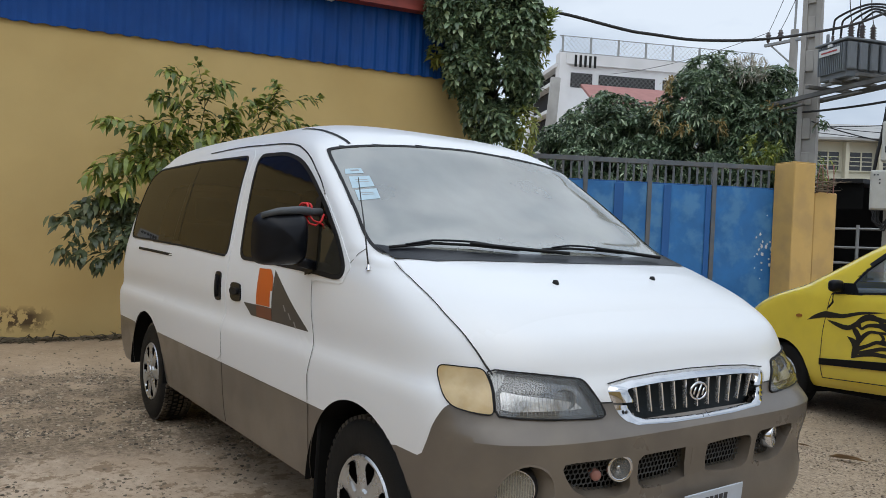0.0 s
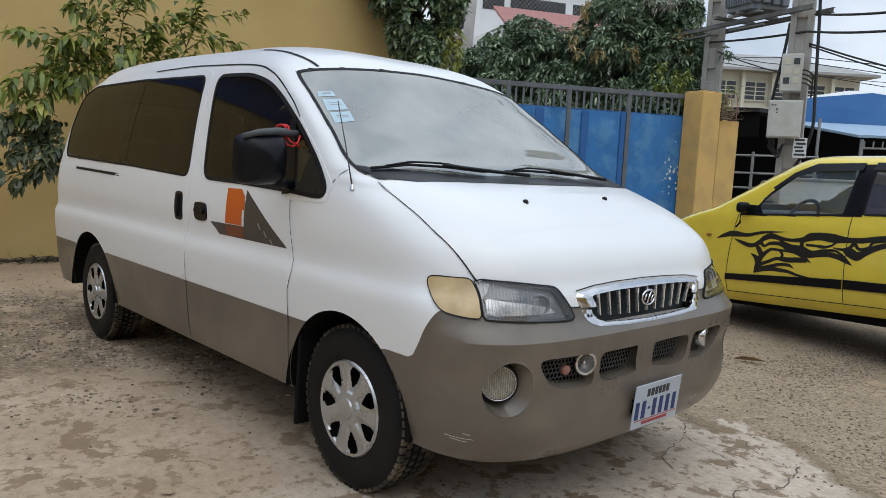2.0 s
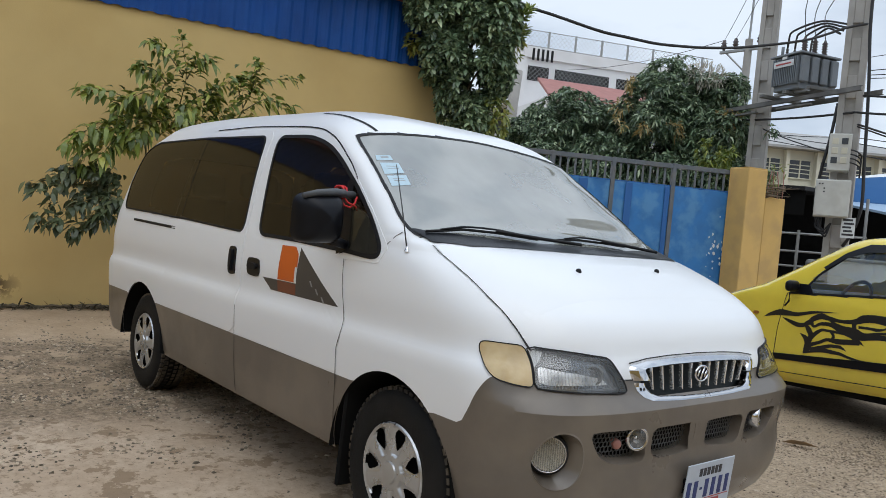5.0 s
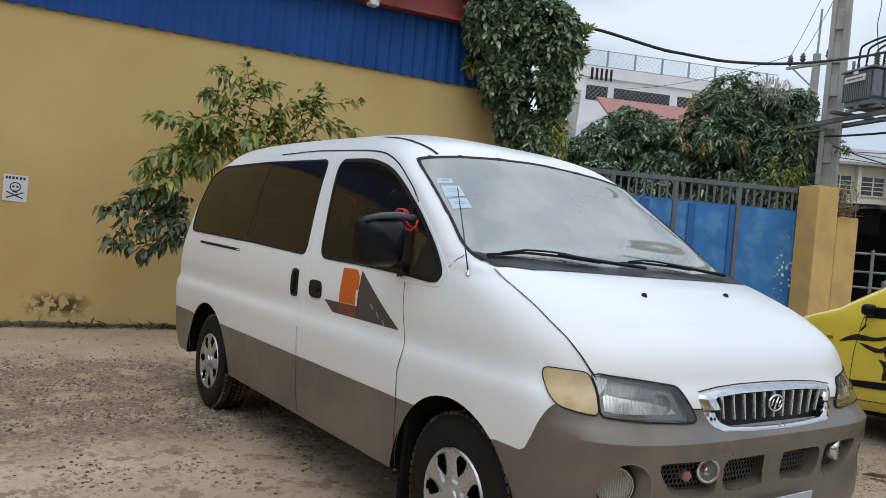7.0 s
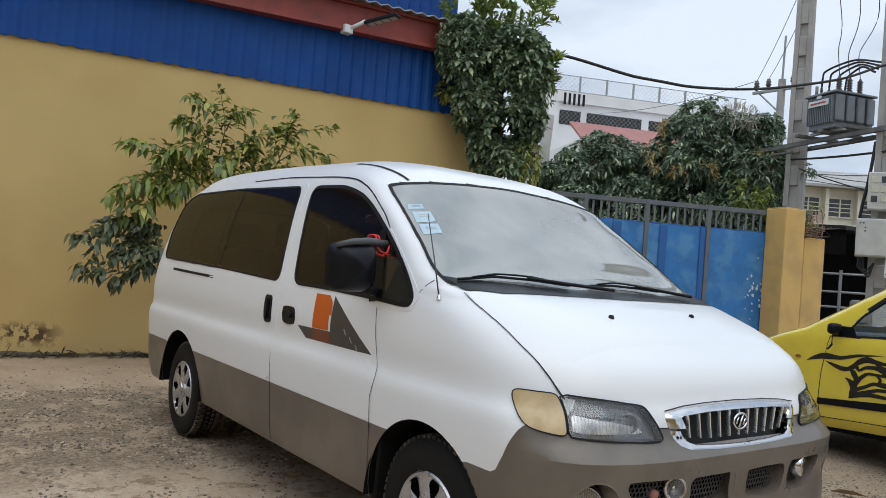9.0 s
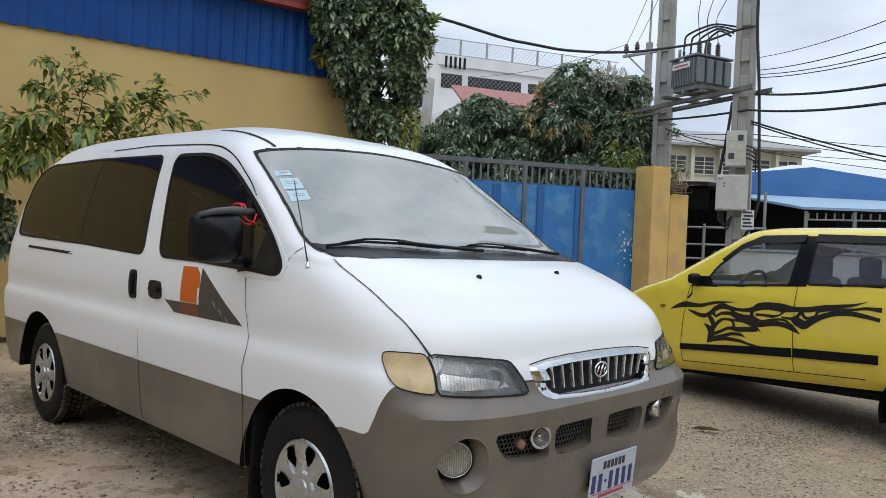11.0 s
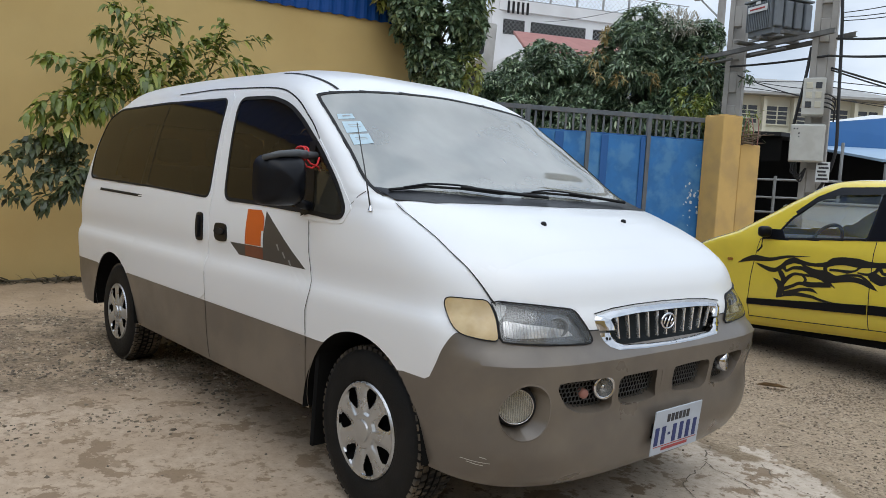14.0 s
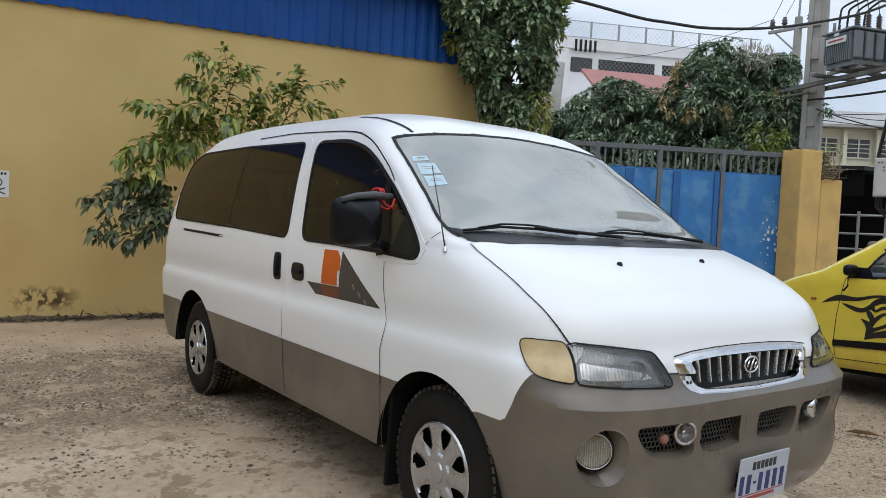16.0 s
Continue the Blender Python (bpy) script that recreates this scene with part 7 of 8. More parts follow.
mt = thing("meter_box", (-3.45, 11.18, 3.03), "grey electricity meter box with small dark windows", "meter box", turn=24)
mm = mt.matrix_basis
bm_ob("case", box_bm((-0.18, -0.13, 0.0), (0.18, 0.12, 0.66), 0.015, mm), M_BOXGREY, mt)
for ix in range(2):
    for iz in range(3):
        bm_ob("meter_window", box_bm((-0.13 + 0.15 * ix, -0.14, 0.13 + 0.17 * iz), (-0.03 + 0.15 * ix, -0.131, 0.24 + 0.17 * iz), 0.004, mm), M_WINDOWDARK if (ix + iz) % 3 == 0 else M_CREAM, mt)
bx = thing("switch_cabinet", (-3.47, 11.12, 2.2), "large grey steel switch cabinet on a pole", "cabinet", turn=24)
bmx = bx.matrix_basis
bm_ob("case", box_bm((-0.28, -0.16, 0.0), (0.28, 0.12, 0.66), 0.012, bmx), M_BOXGREY, bx)
bm_ob("door", box_bm((-0.26, -0.17, 0.02), (0.26, -0.161, 0.64), 0.004, bmx), M_BOXGREY, bx)
for dx, dz in ((-0.22, 0.58), (-0.17, 0.58), (-0.14, 0.50), (-0.14, 0.44)):
    bm_ob("stud", box_bm((dx - 0.012, -0.178, dz - 0.012), (dx + 0.012, -0.171, dz + 0.012), 0, bmx), M_INK, bx)
nt = thing("paper_notice", (-3.2, 11.22, 1.85), "white paper notice with dark lines on the pole", "notice", turn=24)
nm_ = nt.matrix_basis
bm_ob("sheet", box_bm((-0.1, -0.05, 0.0), (0.12, -0.04, 0.36), 0, nm_), M_PAPER, nt)
for k in range(5):
    bm_ob("text_bar", box_bm((-0.08 + 0.02 * (k % 2), -0.056, 0.04 + 0.065 * k), (0.10 - 0.02 * (k % 3), -0.051, 0.075 + 0.065 * k), 0, nm_), M_INK, nt)

# ---- buildings beyond the gate ----
F0, F1 = Vector((-29.9, 28.6, 0)), Vector((-23.2, 42.6, 0))
fd_ = (F1 - F0).normalized()
wb = thing("apartment_block", F0, "pale grey concrete block with lattice bands and roof fence", "building", turn=math.degrees(math.atan2(fd_.y, fd_.x)))
wm = wb.matrix_basis
bm_ob("wall", box_bm((0.6, 0.0, 0), (13.8, 9, 12.45), 0, wm), M_WHITEWALL, wb)
bm_ob("parapet", box_bm((0.4, -0.15, 12.1), (13.8, 0.1, 12.75), 0, wm), M_WHITEWALL, wb)
bm_ob("corner_column", box_bm((0.0, -0.1, 0), (0.6, 0.6, 12.75), 0, wm), M_WHITEWALL, wb)
for z in (9.4, 11.0, 11.95):
    bm_ob("balcony_slab", box_bm((-0.1, 0.3, z), (0.55, 6.5, z + 0.22), 0, wm), M_WHITEWALL, wb)
# dark sheet in place of the balcony's inner shade
bm_ob("balcony_shade", box_bm((0.45, 0.6, 8.0), (0.59, 6.4, 12.3), 0, wm), M_DARKVOID, wb)
for a, b in ((0.75, 2.1), (2.5, 6.1), (6.6, 10.6), (11.1, 13.4)):
    lw = bm_ob("lattice_window", box_bm((a, -0.02, 10.75), (b, 0.06, 11.62), 0, wm), M_DARKVOID, wb, "dark lattice window band")
    bars = []
    x = a - 0.8
    while x < b:
        for s in (1, -1):
            p0, p1 = [x, 10.76], [x + 0.84, 11.6]
            if s < 0:
                p0, p1 = [x, 11.6], [x + 0.84, 10.76]
            t0, t1 = max(0, (a - x) / 0.84), min(1, (b - x) / 0.84)
            if t1 > t0:
                q = [(x + 0.84 * t, -0.04, p0[1] + (p1[1] - p0[1]) * t) for t in (t0, t1)]
                bars.append(tube([wm @ Vector(v) for v in q], 0.015, 4, cap=False))
        x += 0.28
    tagged(mesh_ob("lattice", *merged(*bars), M_GREYROOF, lw), kind="stuff")
for i in range(5):
    bm_ob("louvre", box_bm((0.9 + 0.3 * i, -0.17, 11.95), (1.05 + 0.3 * i, -0.15, 12.65), 0, wm), M_DARKVOID, wb)
rf = thing("roof_fence", F0 + Vector((0, 0, 12.75)), "pale steel mesh fence on a flat roof", "fence", turn=math.degrees(math.atan2(fd_.y, fd_.x)))
fm_ = rf.matrix_basis
for i in range(8):
    x = 0.2 + 1.75 * i
    bm_ob("fence_post", box_bm((x - 0.05, 0.0, 0), (x + 0.05, 0.1, 1.05), 0, fm_), M_GALV, rf)
wires = []
for z in (0.08, 1.02):
    wires.append(tube([fm_ @ Vector((0, 0.05, z)), fm_ @ Vector((13.2, 0.05, z))], 0.025, 4))
for i in range(44):
    for s in (1, -1):
        x = 0.28 * i
        wires.append(tube([fm_ @ Vector((x + (0 if s > 0 else 0.9), 0.05, 0.08)), fm_ @ Vector((x + (0.9 if s > 0 else 0), 0.05, 1.02))], 0.011, 3, cap=False))
tagged(mesh_ob("fence_mesh", *merged(*wires), M_GALV, rf), kind="stuff")

nh = thing("neighbour_house", (-23.5, 27.5, 0), "house with faded red roof beyond the trees", "house", turn=math.degrees(math.atan2(fd_.y, fd_.x)))
hm = nh.matrix_basis
bm_ob("wall", box_bm((-1.5, 0.5, 0), (7.0, 6, 9.0), 0, hm), M_WHITEWALL, nh)
rv = [hm @ Vector(q) for q in ((-2.2, -0.6, 8.75), (8, -0.6, 8.75), (7.4, 3.4, 10.35), (-1.4, 3.4, 10.35), (-2.2, -0.6, 8.6), (8, -0.6, 8.6), (7.4, 3.4, 10.2), (-1.4, 3.4, 10.2))]
mesh_ob("roof", rv, [(0, 1, 2, 3), (7, 6, 5, 4), (0, 4, 5, 1), (3, 2, 6, 7), (0, 3, 7, 4), (1, 5, 6, 2)], M_TILEROOF, nh, "faded red sheet roof")
bm_ob("veranda_beam", box_bm((-2.4, -0.5, 7.6), (0.5, 0.3, 7.8), 0, hm), M_WHITEWALL, nh)
op = thing("old_pole", (-14.8, 14.0, 0), "leaning weathered grey pole stump behind trees", "pole")
mesh_ob("shaft", *tube([(-14.95, 13.95, 0), (-14.85, 13.98, 5.0), (-14.75, 14.02, 6.6)], 0.19, 8, 0.16), M_CONC, op, smooth=True)

cr = thing("cream_building", (-17.0, 31.4, 0), "long cream two-storey building with grey roof", "building", turn=50)
cm_ = cr.matrix_basis
bm_ob("wall", box_bm((-2.0, 0, 0), (8.6, 8, 6.95), 0, cm_), M_CREAM, cr)
rv = [cm_ @ Vector(q) for q in ((-2.6, -0.7, 6.9), (9.2, -0.7, 6.9), (6.4, 4, 8.3), (-2.6, 4, 8.3), (-2.6, -0.7, 6.78), (9.2, -0.7, 6.78), (9.2, 8.7, 6.85), (-2.6, 8.7, 6.85))]
mesh_ob("roof", rv, [(0, 1, 2, 3), (4, 7, 6, 5), (0, 4, 5, 1), (1, 5, 6, 2), (2, 6, 7, 3), (0, 3, 7, 4)], M_BROWNROOF, cr, "grey sheet roof")
bm_ob("floor_band", box_bm((-2.1, -0.5, 4.7), (8.7, 0, 5.05), 0, cm_), M_CREAM, cr)
for i in range(7):
    x = -1.7 + 1.5 * i
    bm_ob("column", box_bm((x - 0.32, -0.35, 0), (x - 0.14, 0, 6.75), 0, cm_), M_CREAM, cr)
    for z in (2.4, 5.45):
        w_ = bm_ob("window", box_bm((x, -0.05, z), (x + 1.0, 0.02, z + 0.85), 0, cm_), M_WINDOWDARK, cr)
        bm_ob("window_frame", join_bm(box_bm((x - 0.06, -0.09, z - 0.06), (x + 1.06, -0.055, z), 0, cm_), box_bm((x + 0.47, -0.09, z), (x + 0.53, -0.055, z + 0.85), 0, cm_), box_bm((x - 0.06, -0.09, z + 0.85), (x + 1.06, -0.055, z + 0.91), 0, cm_), *[box_bm((x, -0.08, z + 0.2 * k), (x + 1.0, -0.055, z + 0.2 * k + 0.04), 0, cm_) for k in (1, 2, 3)]), M_CREAM, w_)
bm_ob("blue_eave", box_bm((-4.6, -1.2, 6.5), (-2.2, 0.4, 7.4), 0, cm_), M_BLUEROOF, cr)

# open sheds across the road
bs = thing("blue_roof_shed", (-4.5, 19.0, 0), "open shed with blue gable and pale blue canopy", "shed")
mesh_ob("gable_sheet", [(-7.2, 19.4, 3.22), (-2.2, 21.0, 3.0), (-2.2, 21.0, 3.45), (-5.01, 20.14, 4.0), (-7.2, 19.4, 3.8), (-7.2, 19.55, 3.22), (-2.2, 21.15, 3.0), (-2.2, 21.15, 3.45), (-5.01, 20.3, 4.0), (-7.2, 19.55, 3.8)], [(0, 1, 2, 3, 4), (9, 8, 7, 6, 5), (0, 5, 6, 1), (1, 6, 7, 2), (2, 7, 8, 3), (3, 8, 9, 4), (4, 9, 5, 0)], M_BLUEROOF, bs, "blue painted gable sheeting")
mesh_ob("canopy", [(-7.2, 19.38, 3.22), (-2.2, 20.98, 3.0), (0.9, 17.6, 2.50), (-3.95, 16.3, 2.60), (-7.2, 19.38, 3.16), (-2.2, 20.98, 2.94), (0.9, 17.6, 2.44), (-3.95, 16.3, 2.54)], [(0, 3, 2, 1), (4, 5, 6, 7), (0, 1, 5, 4), (1, 2, 6, 5), (2, 3, 7, 6), (3, 0, 4, 7)], M_BLUEROOF_PALE, bs, "pale blue canopy sheet")
mesh_ob("roof_far", [(-5.01, 20.3, 4.0), (-2.2, 21.15, 3.45), (0, 27, 4.2), (-4.6, 26.3, 4.55), (-7.2, 19.55, 3.8), (-7.6, 25.7, 4.75)], [(0, 1, 2, 3), (4, 0, 3, 5)], M_PAPER, bs, "pale roof sheets")
for x, y in ((-3.9, 16.42), (-2.9, 16.7), (-1.2, 17.2), (0.7, 17.7)):
    mesh_ob("shed_post", *tube([(x, y, 0), (x, y, 2.5)], 0.045, 8), M_GALV, bs)
for i in range(26):
    t = i / 25
    x, y = -3.85 + 4.5 * t, 16.44 + 1.22 * t
    mesh_ob("valance_bar", *tube([(x, y, 2.30), (x, y, 2.46)], 0.02, 4), M_GALV, bs)
mesh_ob("valance_rail", *tube([(-3.9, 16.42, 2.30), (0.7, 17.7, 2.30)], 0.025, 6), M_GALV, bs)
# near-black back sheet paints the shade inside the shed
bm_ob("back_wall", box_bm((-8.5, 23.5, 0), (3, 23.7, 3.1)), M_DARKVOID, bs)
ds = thing("dark_shed", (-6.8, 16.5, 0), "dark open shed with black netting and rails", "shed")
# roof and walls near-black, the shed's inner shade put into colour
mesh_ob("roof", [(-8.2, 14.9, 3.25), (-6.0, 15.55, 3.2), (-6.9, 21.2, 3.5), (-9.5, 20.5, 3.6), (-8.2, 14.9, 3.15), (-6.0, 15.55, 3.1), (-6.9, 21.2, 3.4), (-9.5, 20.5, 3.5)], [(0, 1, 2, 3), (4, 7, 6, 5), (0, 4, 5, 1), (1, 5, 6, 2), (2, 6, 7, 3), (3, 7, 4, 0)], M_DARKVOID, ds)
bm_ob("back_wall", box_bm((-9.6, 20.8, 0), (-4.5, 21.0, 3.5)), M_DARKVOID, ds)
bm_ob("side_wall", box_bm((-9.6, 15, 0), (-9.4, 21, 3.3)), M_DARKVOID, ds)
mesh_ob("netting", [(-8.2, 15.0, 3.15), (-6.02, 15.63, 3.1), (-6.02, 15.63, 2.5), (-8.2, 15.0, 2.5), (-8.2, 15.03, 3.15), (-6.02, 15.66, 3.1), (-6.02, 15.66, 2.5), (-8.2, 15.03, 2.5)], [(0, 1, 2, 3), (4, 7, 6, 5)], M_UNDER, ds)
for z in (2.02, 1.60, 1.25):
    mesh_ob("rail", *tube([(-8.2, 14.2, z - 0.02), (-4.4, 15.3, z)], 0.03, 6), M_GALV, ds)
for x, y in ((-6.9, 14.58), (-5.75, 14.9), (-4.9, 15.15), (-4.45, 15.28)):
    mesh_ob("rail_post", *tube([(x, y, 0), (x, y, 2.9 if x > -5 else 2.1)], 0.035, 6), M_GALV, ds)
eq = thing("stored_machine", (-5.9, 17.4, 0), "pale grey machine stored inside the dark shed", "machine")
bm_ob("casing", box_bm((-6.5, 17.0, 0.6), (-5.4, 17.9, 1.45), 0.08, None, 2), M_GREYROOF, eq)
bm_ob("stand", box_bm((-6.4, 17.1, 0.0), (-5.5, 17.8, 0.6), 0.02), M_DARKMETAL, eq)
lw = thing("roadside_wall", (0.9, 8.2, 0), "low pale rendered wall across the road", "wall", kind="structure", turn=15)
bm_ob("wall_body", box_bm((-2.85, -0.08, -0.1), (3.0, 0.08, 1.42), 0.01, lw.matrix_basis), M_WHITEWALL, lw)
bm_ob("coping", box_bm((-2.88, -0.11, 1.421), (3.03, 0.11, 1.46), 0.01, lw.matrix_basis), M_CONC, lw)
bk = thing("roadside_bank", (-4.6, 13.3, 0), "low bank of earth and planks by the road", "bank", kind="structure")
bm_ob("earth", box_bm((-7.5, 13.2, -0.1), (-3.4, 14.0, 0.55), 0.12, None, 3), mat("bank_earth", (0.26, 0.21, 0.15), 0.95, var=0.3, scale=5, bump=0.5, bscale=18), bk)
bm_ob("plank", box_bm((-6.5, 13.1, 0.56), (-3.9, 13.3, 0.62), 0.01), M_BARK, bk)

lw_ = thing("roadside_wall", (-0.3, 12.6, 0), "low whitewashed roadside wall with dark spots", "wall", kind="structure")
bm_ob("wall_body", box_bm((-2.6, 12.5, -0.1), (6.5, 12.7, 1.12), 0.02), mat("whitewash", (0.55, 0.54, 0.47), 0.9, var=0.15, scale=2, tint=(0.2, 0.19, 0.15), tscale=7, tamt=0.7, tlo=0.6, thi=0.68), lw_)

# ---- on the yellow wall ----
po = thing("warning_poster", (wall_x(-1.8), -1.8, 1.4), "white warning poster with black emblem on the wall", "poster")
wx = wall_x(-1.8) + 0.004
bm_ob("sheet", box_bm((wx, -1.945, 1.405), (wx + 0.003, -1.70, 1.705)), M_PAPER, po)


def on_poster(poly, name):
    v = [(wx + 0.0055, y, z) for y, z in poly]
    v += [(wx + 0.003, y, z) for y, z in poly]
    k = len(poly)
    mesh_ob(name, v, [tuple(range(k)), tuple(range(2 * k - 1, k - 1, -1))] + [(i, k + i, k + (i + 1) % k, (i + 1) % k) for i in range(k)], M_INK, po)


ell = [(-1.823 + 0.058 * math.cos(t), 1.57 + 0.055 * math.sin(t)) for t in np.linspace(0, 2 * math.pi, 24, endpoint=False)]
ell2 = [(-1.823 + 0.046 * math.cos(t), 1.57 + 0.043 * math.sin(t)) for t in np.linspace(0, 2 * math.pi, 24, endpoint=False)]
k = 24
mesh_ob("emblem_ring", [(wx + 0.0055, y, z) for y, z in ell + ell2], [(i, (i + 1) % k, k + (i + 1) % k, k + i) for i in range(k)], M_INK, po)
for dy in (-0.02, 0.02):
    on_poster([(-1.823 + dy + 0.012 * math.cos(t), 1.573 + 0.013 * math.sin(t)) for t in np.linspace(0, 2 * math.pi, 12, endpoint=False)], "emblem_dot")
on_poster([(-1.85, 1.525), (-1.796, 1.525), (-1.80, 1.505), (-1.846, 1.505)], "emblem_base")
for s in (1, -1):
    on_poster([(-1.823 - 0.085, 1.475 - s * 0.035 - 0.007), (-1.823 + 0.085, 1.475 + s * 0.035 - 0.007), (-1.823 + 0.085, 1.475 + s * 0.035 + 0.008), (-1.823 - 0.085, 1.475 - s * 0.035 + 0.008)], "emblem_bar")
for y in (-1.915, -1.885, -1.85, -1.815, -1.775, -1.74):
    on_poster([(y - 0.011, 1.655), (y + 0.012, 1.655), (y + 0.012, 1.685), (y - 0.011, 1.685)], "text_bar")

fl = thing("solar_floodlight", (-6.9, 2.3, 4.6), "black solar floodlight on a white arm at the eave", "floodlight")
bm_ob("bracket", box_bm((-6.98, 2.22, 4.60), (-6.84, 2.36, 4.72), 0.01), M_PAPER, fl)
mesh_ob("arm", *tube([(-6.88, 2.3, 4.67), (-6.76, 2.41, 4.74), (-6.70, 2.46, 4.78)], 0.028, 10), M_PAPER, fl, smooth=True)
hm_ = pose(-6.58, 2.66, 4.83, 8, -14, 38) @ Matrix.Scale(0.82, 4)
bm_ob("head", box_bm((-0.30, -0.14, -0.03), (0.30, 0.14, 0.03), 0.012, hm_), M_BLACK, fl)
for i in range(4):
    bm_ob("led_panel", box_bm((-0.26 + 0.135 * i, -0.10, -0.036), (-0.15 + 0.135 * i, 0.10, -0.0305), 0, hm_), M_BOXGREY, fl)


# ---- plants ----
def leaves(base, way, length, width, bend):
    """Many blades at once: base points, directions, lengths, widths, and how far the tips droop."""
    n = len(base)
    way = way / np.linalg.norm(way, axis=1, keepdims=True)
    up = np.tile(np.array([[0.0, 0.0, 1.0]]), (n, 1)) + np.random.normal(0, 0.35, (n, 3))
    sidev = np.cross(way, up)
    sidev /= np.linalg.norm(sidev, axis=1, keepdims=True) + 1e-9
    nrm = np.cross(sidev, way)
    L, W, B = length[:, None], width[:, None], bend[:, None]
    pts = []
    for t, w in ((0.0, 0.0), (0.30, 0.5), (0.65, 0.42), (1.0, 0.0)):
        mid = base + way * L * t - np.array([[0, 0, 1.0]]) * L * B * t * t
        if w == 0:
            pts.append(mid)
        else:
            pts.append(mid + sidev * W * w + nrm * W * 0.14)
            pts.append(mid - sidev * W * w + nrm * W * 0.14)
    v = np.stack(pts, 1).reshape(-1, 3)
    o = np.arange(n) * 6
    return v, o


def leaf_ob(name, v, o, material, parent, label=""):
    fs = []
    for k in o.tolist():
        fs += [(k, k + 1, k + 2), (k + 1, k + 3, k + 4, k + 2), (k + 3, k + 5, k + 4)]
    me = bpy.data.meshes.new(name)
    me.from_pydata(v.tolist(), [], fs)
    me.materials.append(material)
    ob = new(name, me)
    ob.parent = parent
    ob.matrix_parent_inverse = parent.matrix_basis.inverted()
    return tagged(ob, label, kind="stuff")


def whorls(centres, out, per, length, width, bend, spread, jitter=0.03):
    """Tufts of blades round each centre, leaning along out."""
    c = np.repeat(centres, per, axis=0)
    d = np.repeat(out, per, axis=0) * (1 - spread) + np.random.normal(0, 1, (len(c), 3)) * spread
    c = c + np.random.normal(0, jitter, c.shape)
    n = len(c)
    return leaves(c, d, length * np.random.uniform(0.65, 1.2, n), width * np.random.uniform(0.7, 1.2, n), bend * np.random.uniform(0.5, 1.4, n))


def rosettes(centres, out, per, length, width, bend, tilt, size_var=0.3):
    """Star-shaped tufts: blades fanned round each twig end, drooping at their tips."""
    n = len(centres)
    ax = out / np.linalg.norm(out, axis=1, keepdims=True)
    e1 = np.cross(ax, np.tile(np.array([[0.3, 0.2, 1.0]]), (n, 1)))
    e1 /= np.linalg.norm(e1, axis=1, keepdims=True) + 1e-9
    e2 = np.cross(ax, e1)
    a = (np.arange(per)[None, :] * (2 * np.pi / per) + np.random.rand(n, 1) * 6.283 + np.random.normal(0, 0.25, (n, per)))[:, :, None]
    lean = tilt + np.random.normal(0, 0.18, (n, per, 1))
    d = e1[:, None] * np.cos(a) + e2[:, None] * np.sin(a) + ax[:, None] * lean
    sz = np.repeat(np.random.uniform(1 - size_var, 1 + size_var, n), per) * np.random.uniform(0.8, 1.15, n * per)
    c = np.repeat(centres, per, axis=0) + np.random.normal(0, 0.008, (n * per, 3))
    return leaves(c, d.reshape(-1, 3), length * sz, width * sz, bend * np.random.uniform(0.6, 1.3, n * per))


def blob_surface(blobs, n, inner=0.25, gap=-0.22, freq=1.6):
    """Points over uneven ellipsoids, with outward directions; gaps where a slow noise is low."""
    vol = np.array([b[3] * b[4] * b[5] for b in blobs]) ** 0.67
    pick = np.random.choice(len(blobs), n * 2, p=vol / vol.sum())
    u = np.random.normal(0, 1, (n * 2, 3))
    u /= np.linalg.norm(u, axis=1, keepdims=True)
    B = np.array(blobs)[pick]
    r = np.where(np.random.rand(n * 2) < inner, np.random.uniform(0.45, 0.85, n * 2), np.random.uniform(0.85, 1.08, n * 2))[:, None]
    p = B[:, :3] + u * B[:, 3:6] * r
    keep = np.array([noise.noise(Vector(q) * freq) > gap for q in p])
    return p[keep][:n], u[keep][:n]


def limb(name, pts, r0, r1, material, parent):
    k = len(pts)
    f = [pchip(range(k), [p[i] for p in pts]) for i in range(3)]
    nn = (k - 1) * 5
    return mesh_ob(name, *tube([tuple(g(i * (k - 1) / nn) for g in f) for i in range(nn + 1)], r0, 7, r1), material, parent, smooth=True)


# shrub growing against the wall behind the van
bush = thing("shrub", (-6.75, 0.35, 0), "leggy shrub with long drooping leaves by the wall", "shrub")
np.random.seed(5)
TOP = [[(-6.45, 0.45, 2.54), (-6.37, 0.47, 2.83), (-6.29, 0.35, 3.27)], [(-6.32, 0.46, 2.82), (-6.24, 0.55, 3.05), (-6.16, 0.64, 3.06)], [(-6.2, 0.37, 2.83), (-6.12, 0.14, 3.03), (-6.04, -0.03, 3.07)],
       [(-6.39, 0.34, 2.66), (-6.31, 0.05, 2.86), (-6.23, -0.13, 2.83)], [(-6.26, 0.24, 2.49), (-6.18, 0.03, 2.59), (-6.1, -0.24, 2.44)]]
EAST = [[(-6.45, 1.23, 2.62), (-6.37, 1.37, 2.95), (-6.29, 1.86, 3.11)], [(-6.32, 1.18, 2.61), (-6.24, 1.06, 2.85), (-6.16, 1.05, 2.96)], [(-6.2, 1.12, 2.55), (-6.12, 1.4, 2.74), (-6.04, 1.65, 2.68)],
        [(-6.39, 1.27, 2.78), (-6.31, 1.3, 2.97), (-6.23, 1.27, 3.15)], [(-6.26, 0.76, 2.5), (-6.18, 0.71, 2.71), (-6.1, 0.82, 2.83)], [(-6.45, 0.53, 2.52), (-6.37, 0.68, 2.68), (-6.29, 0.8, 2.66)]]
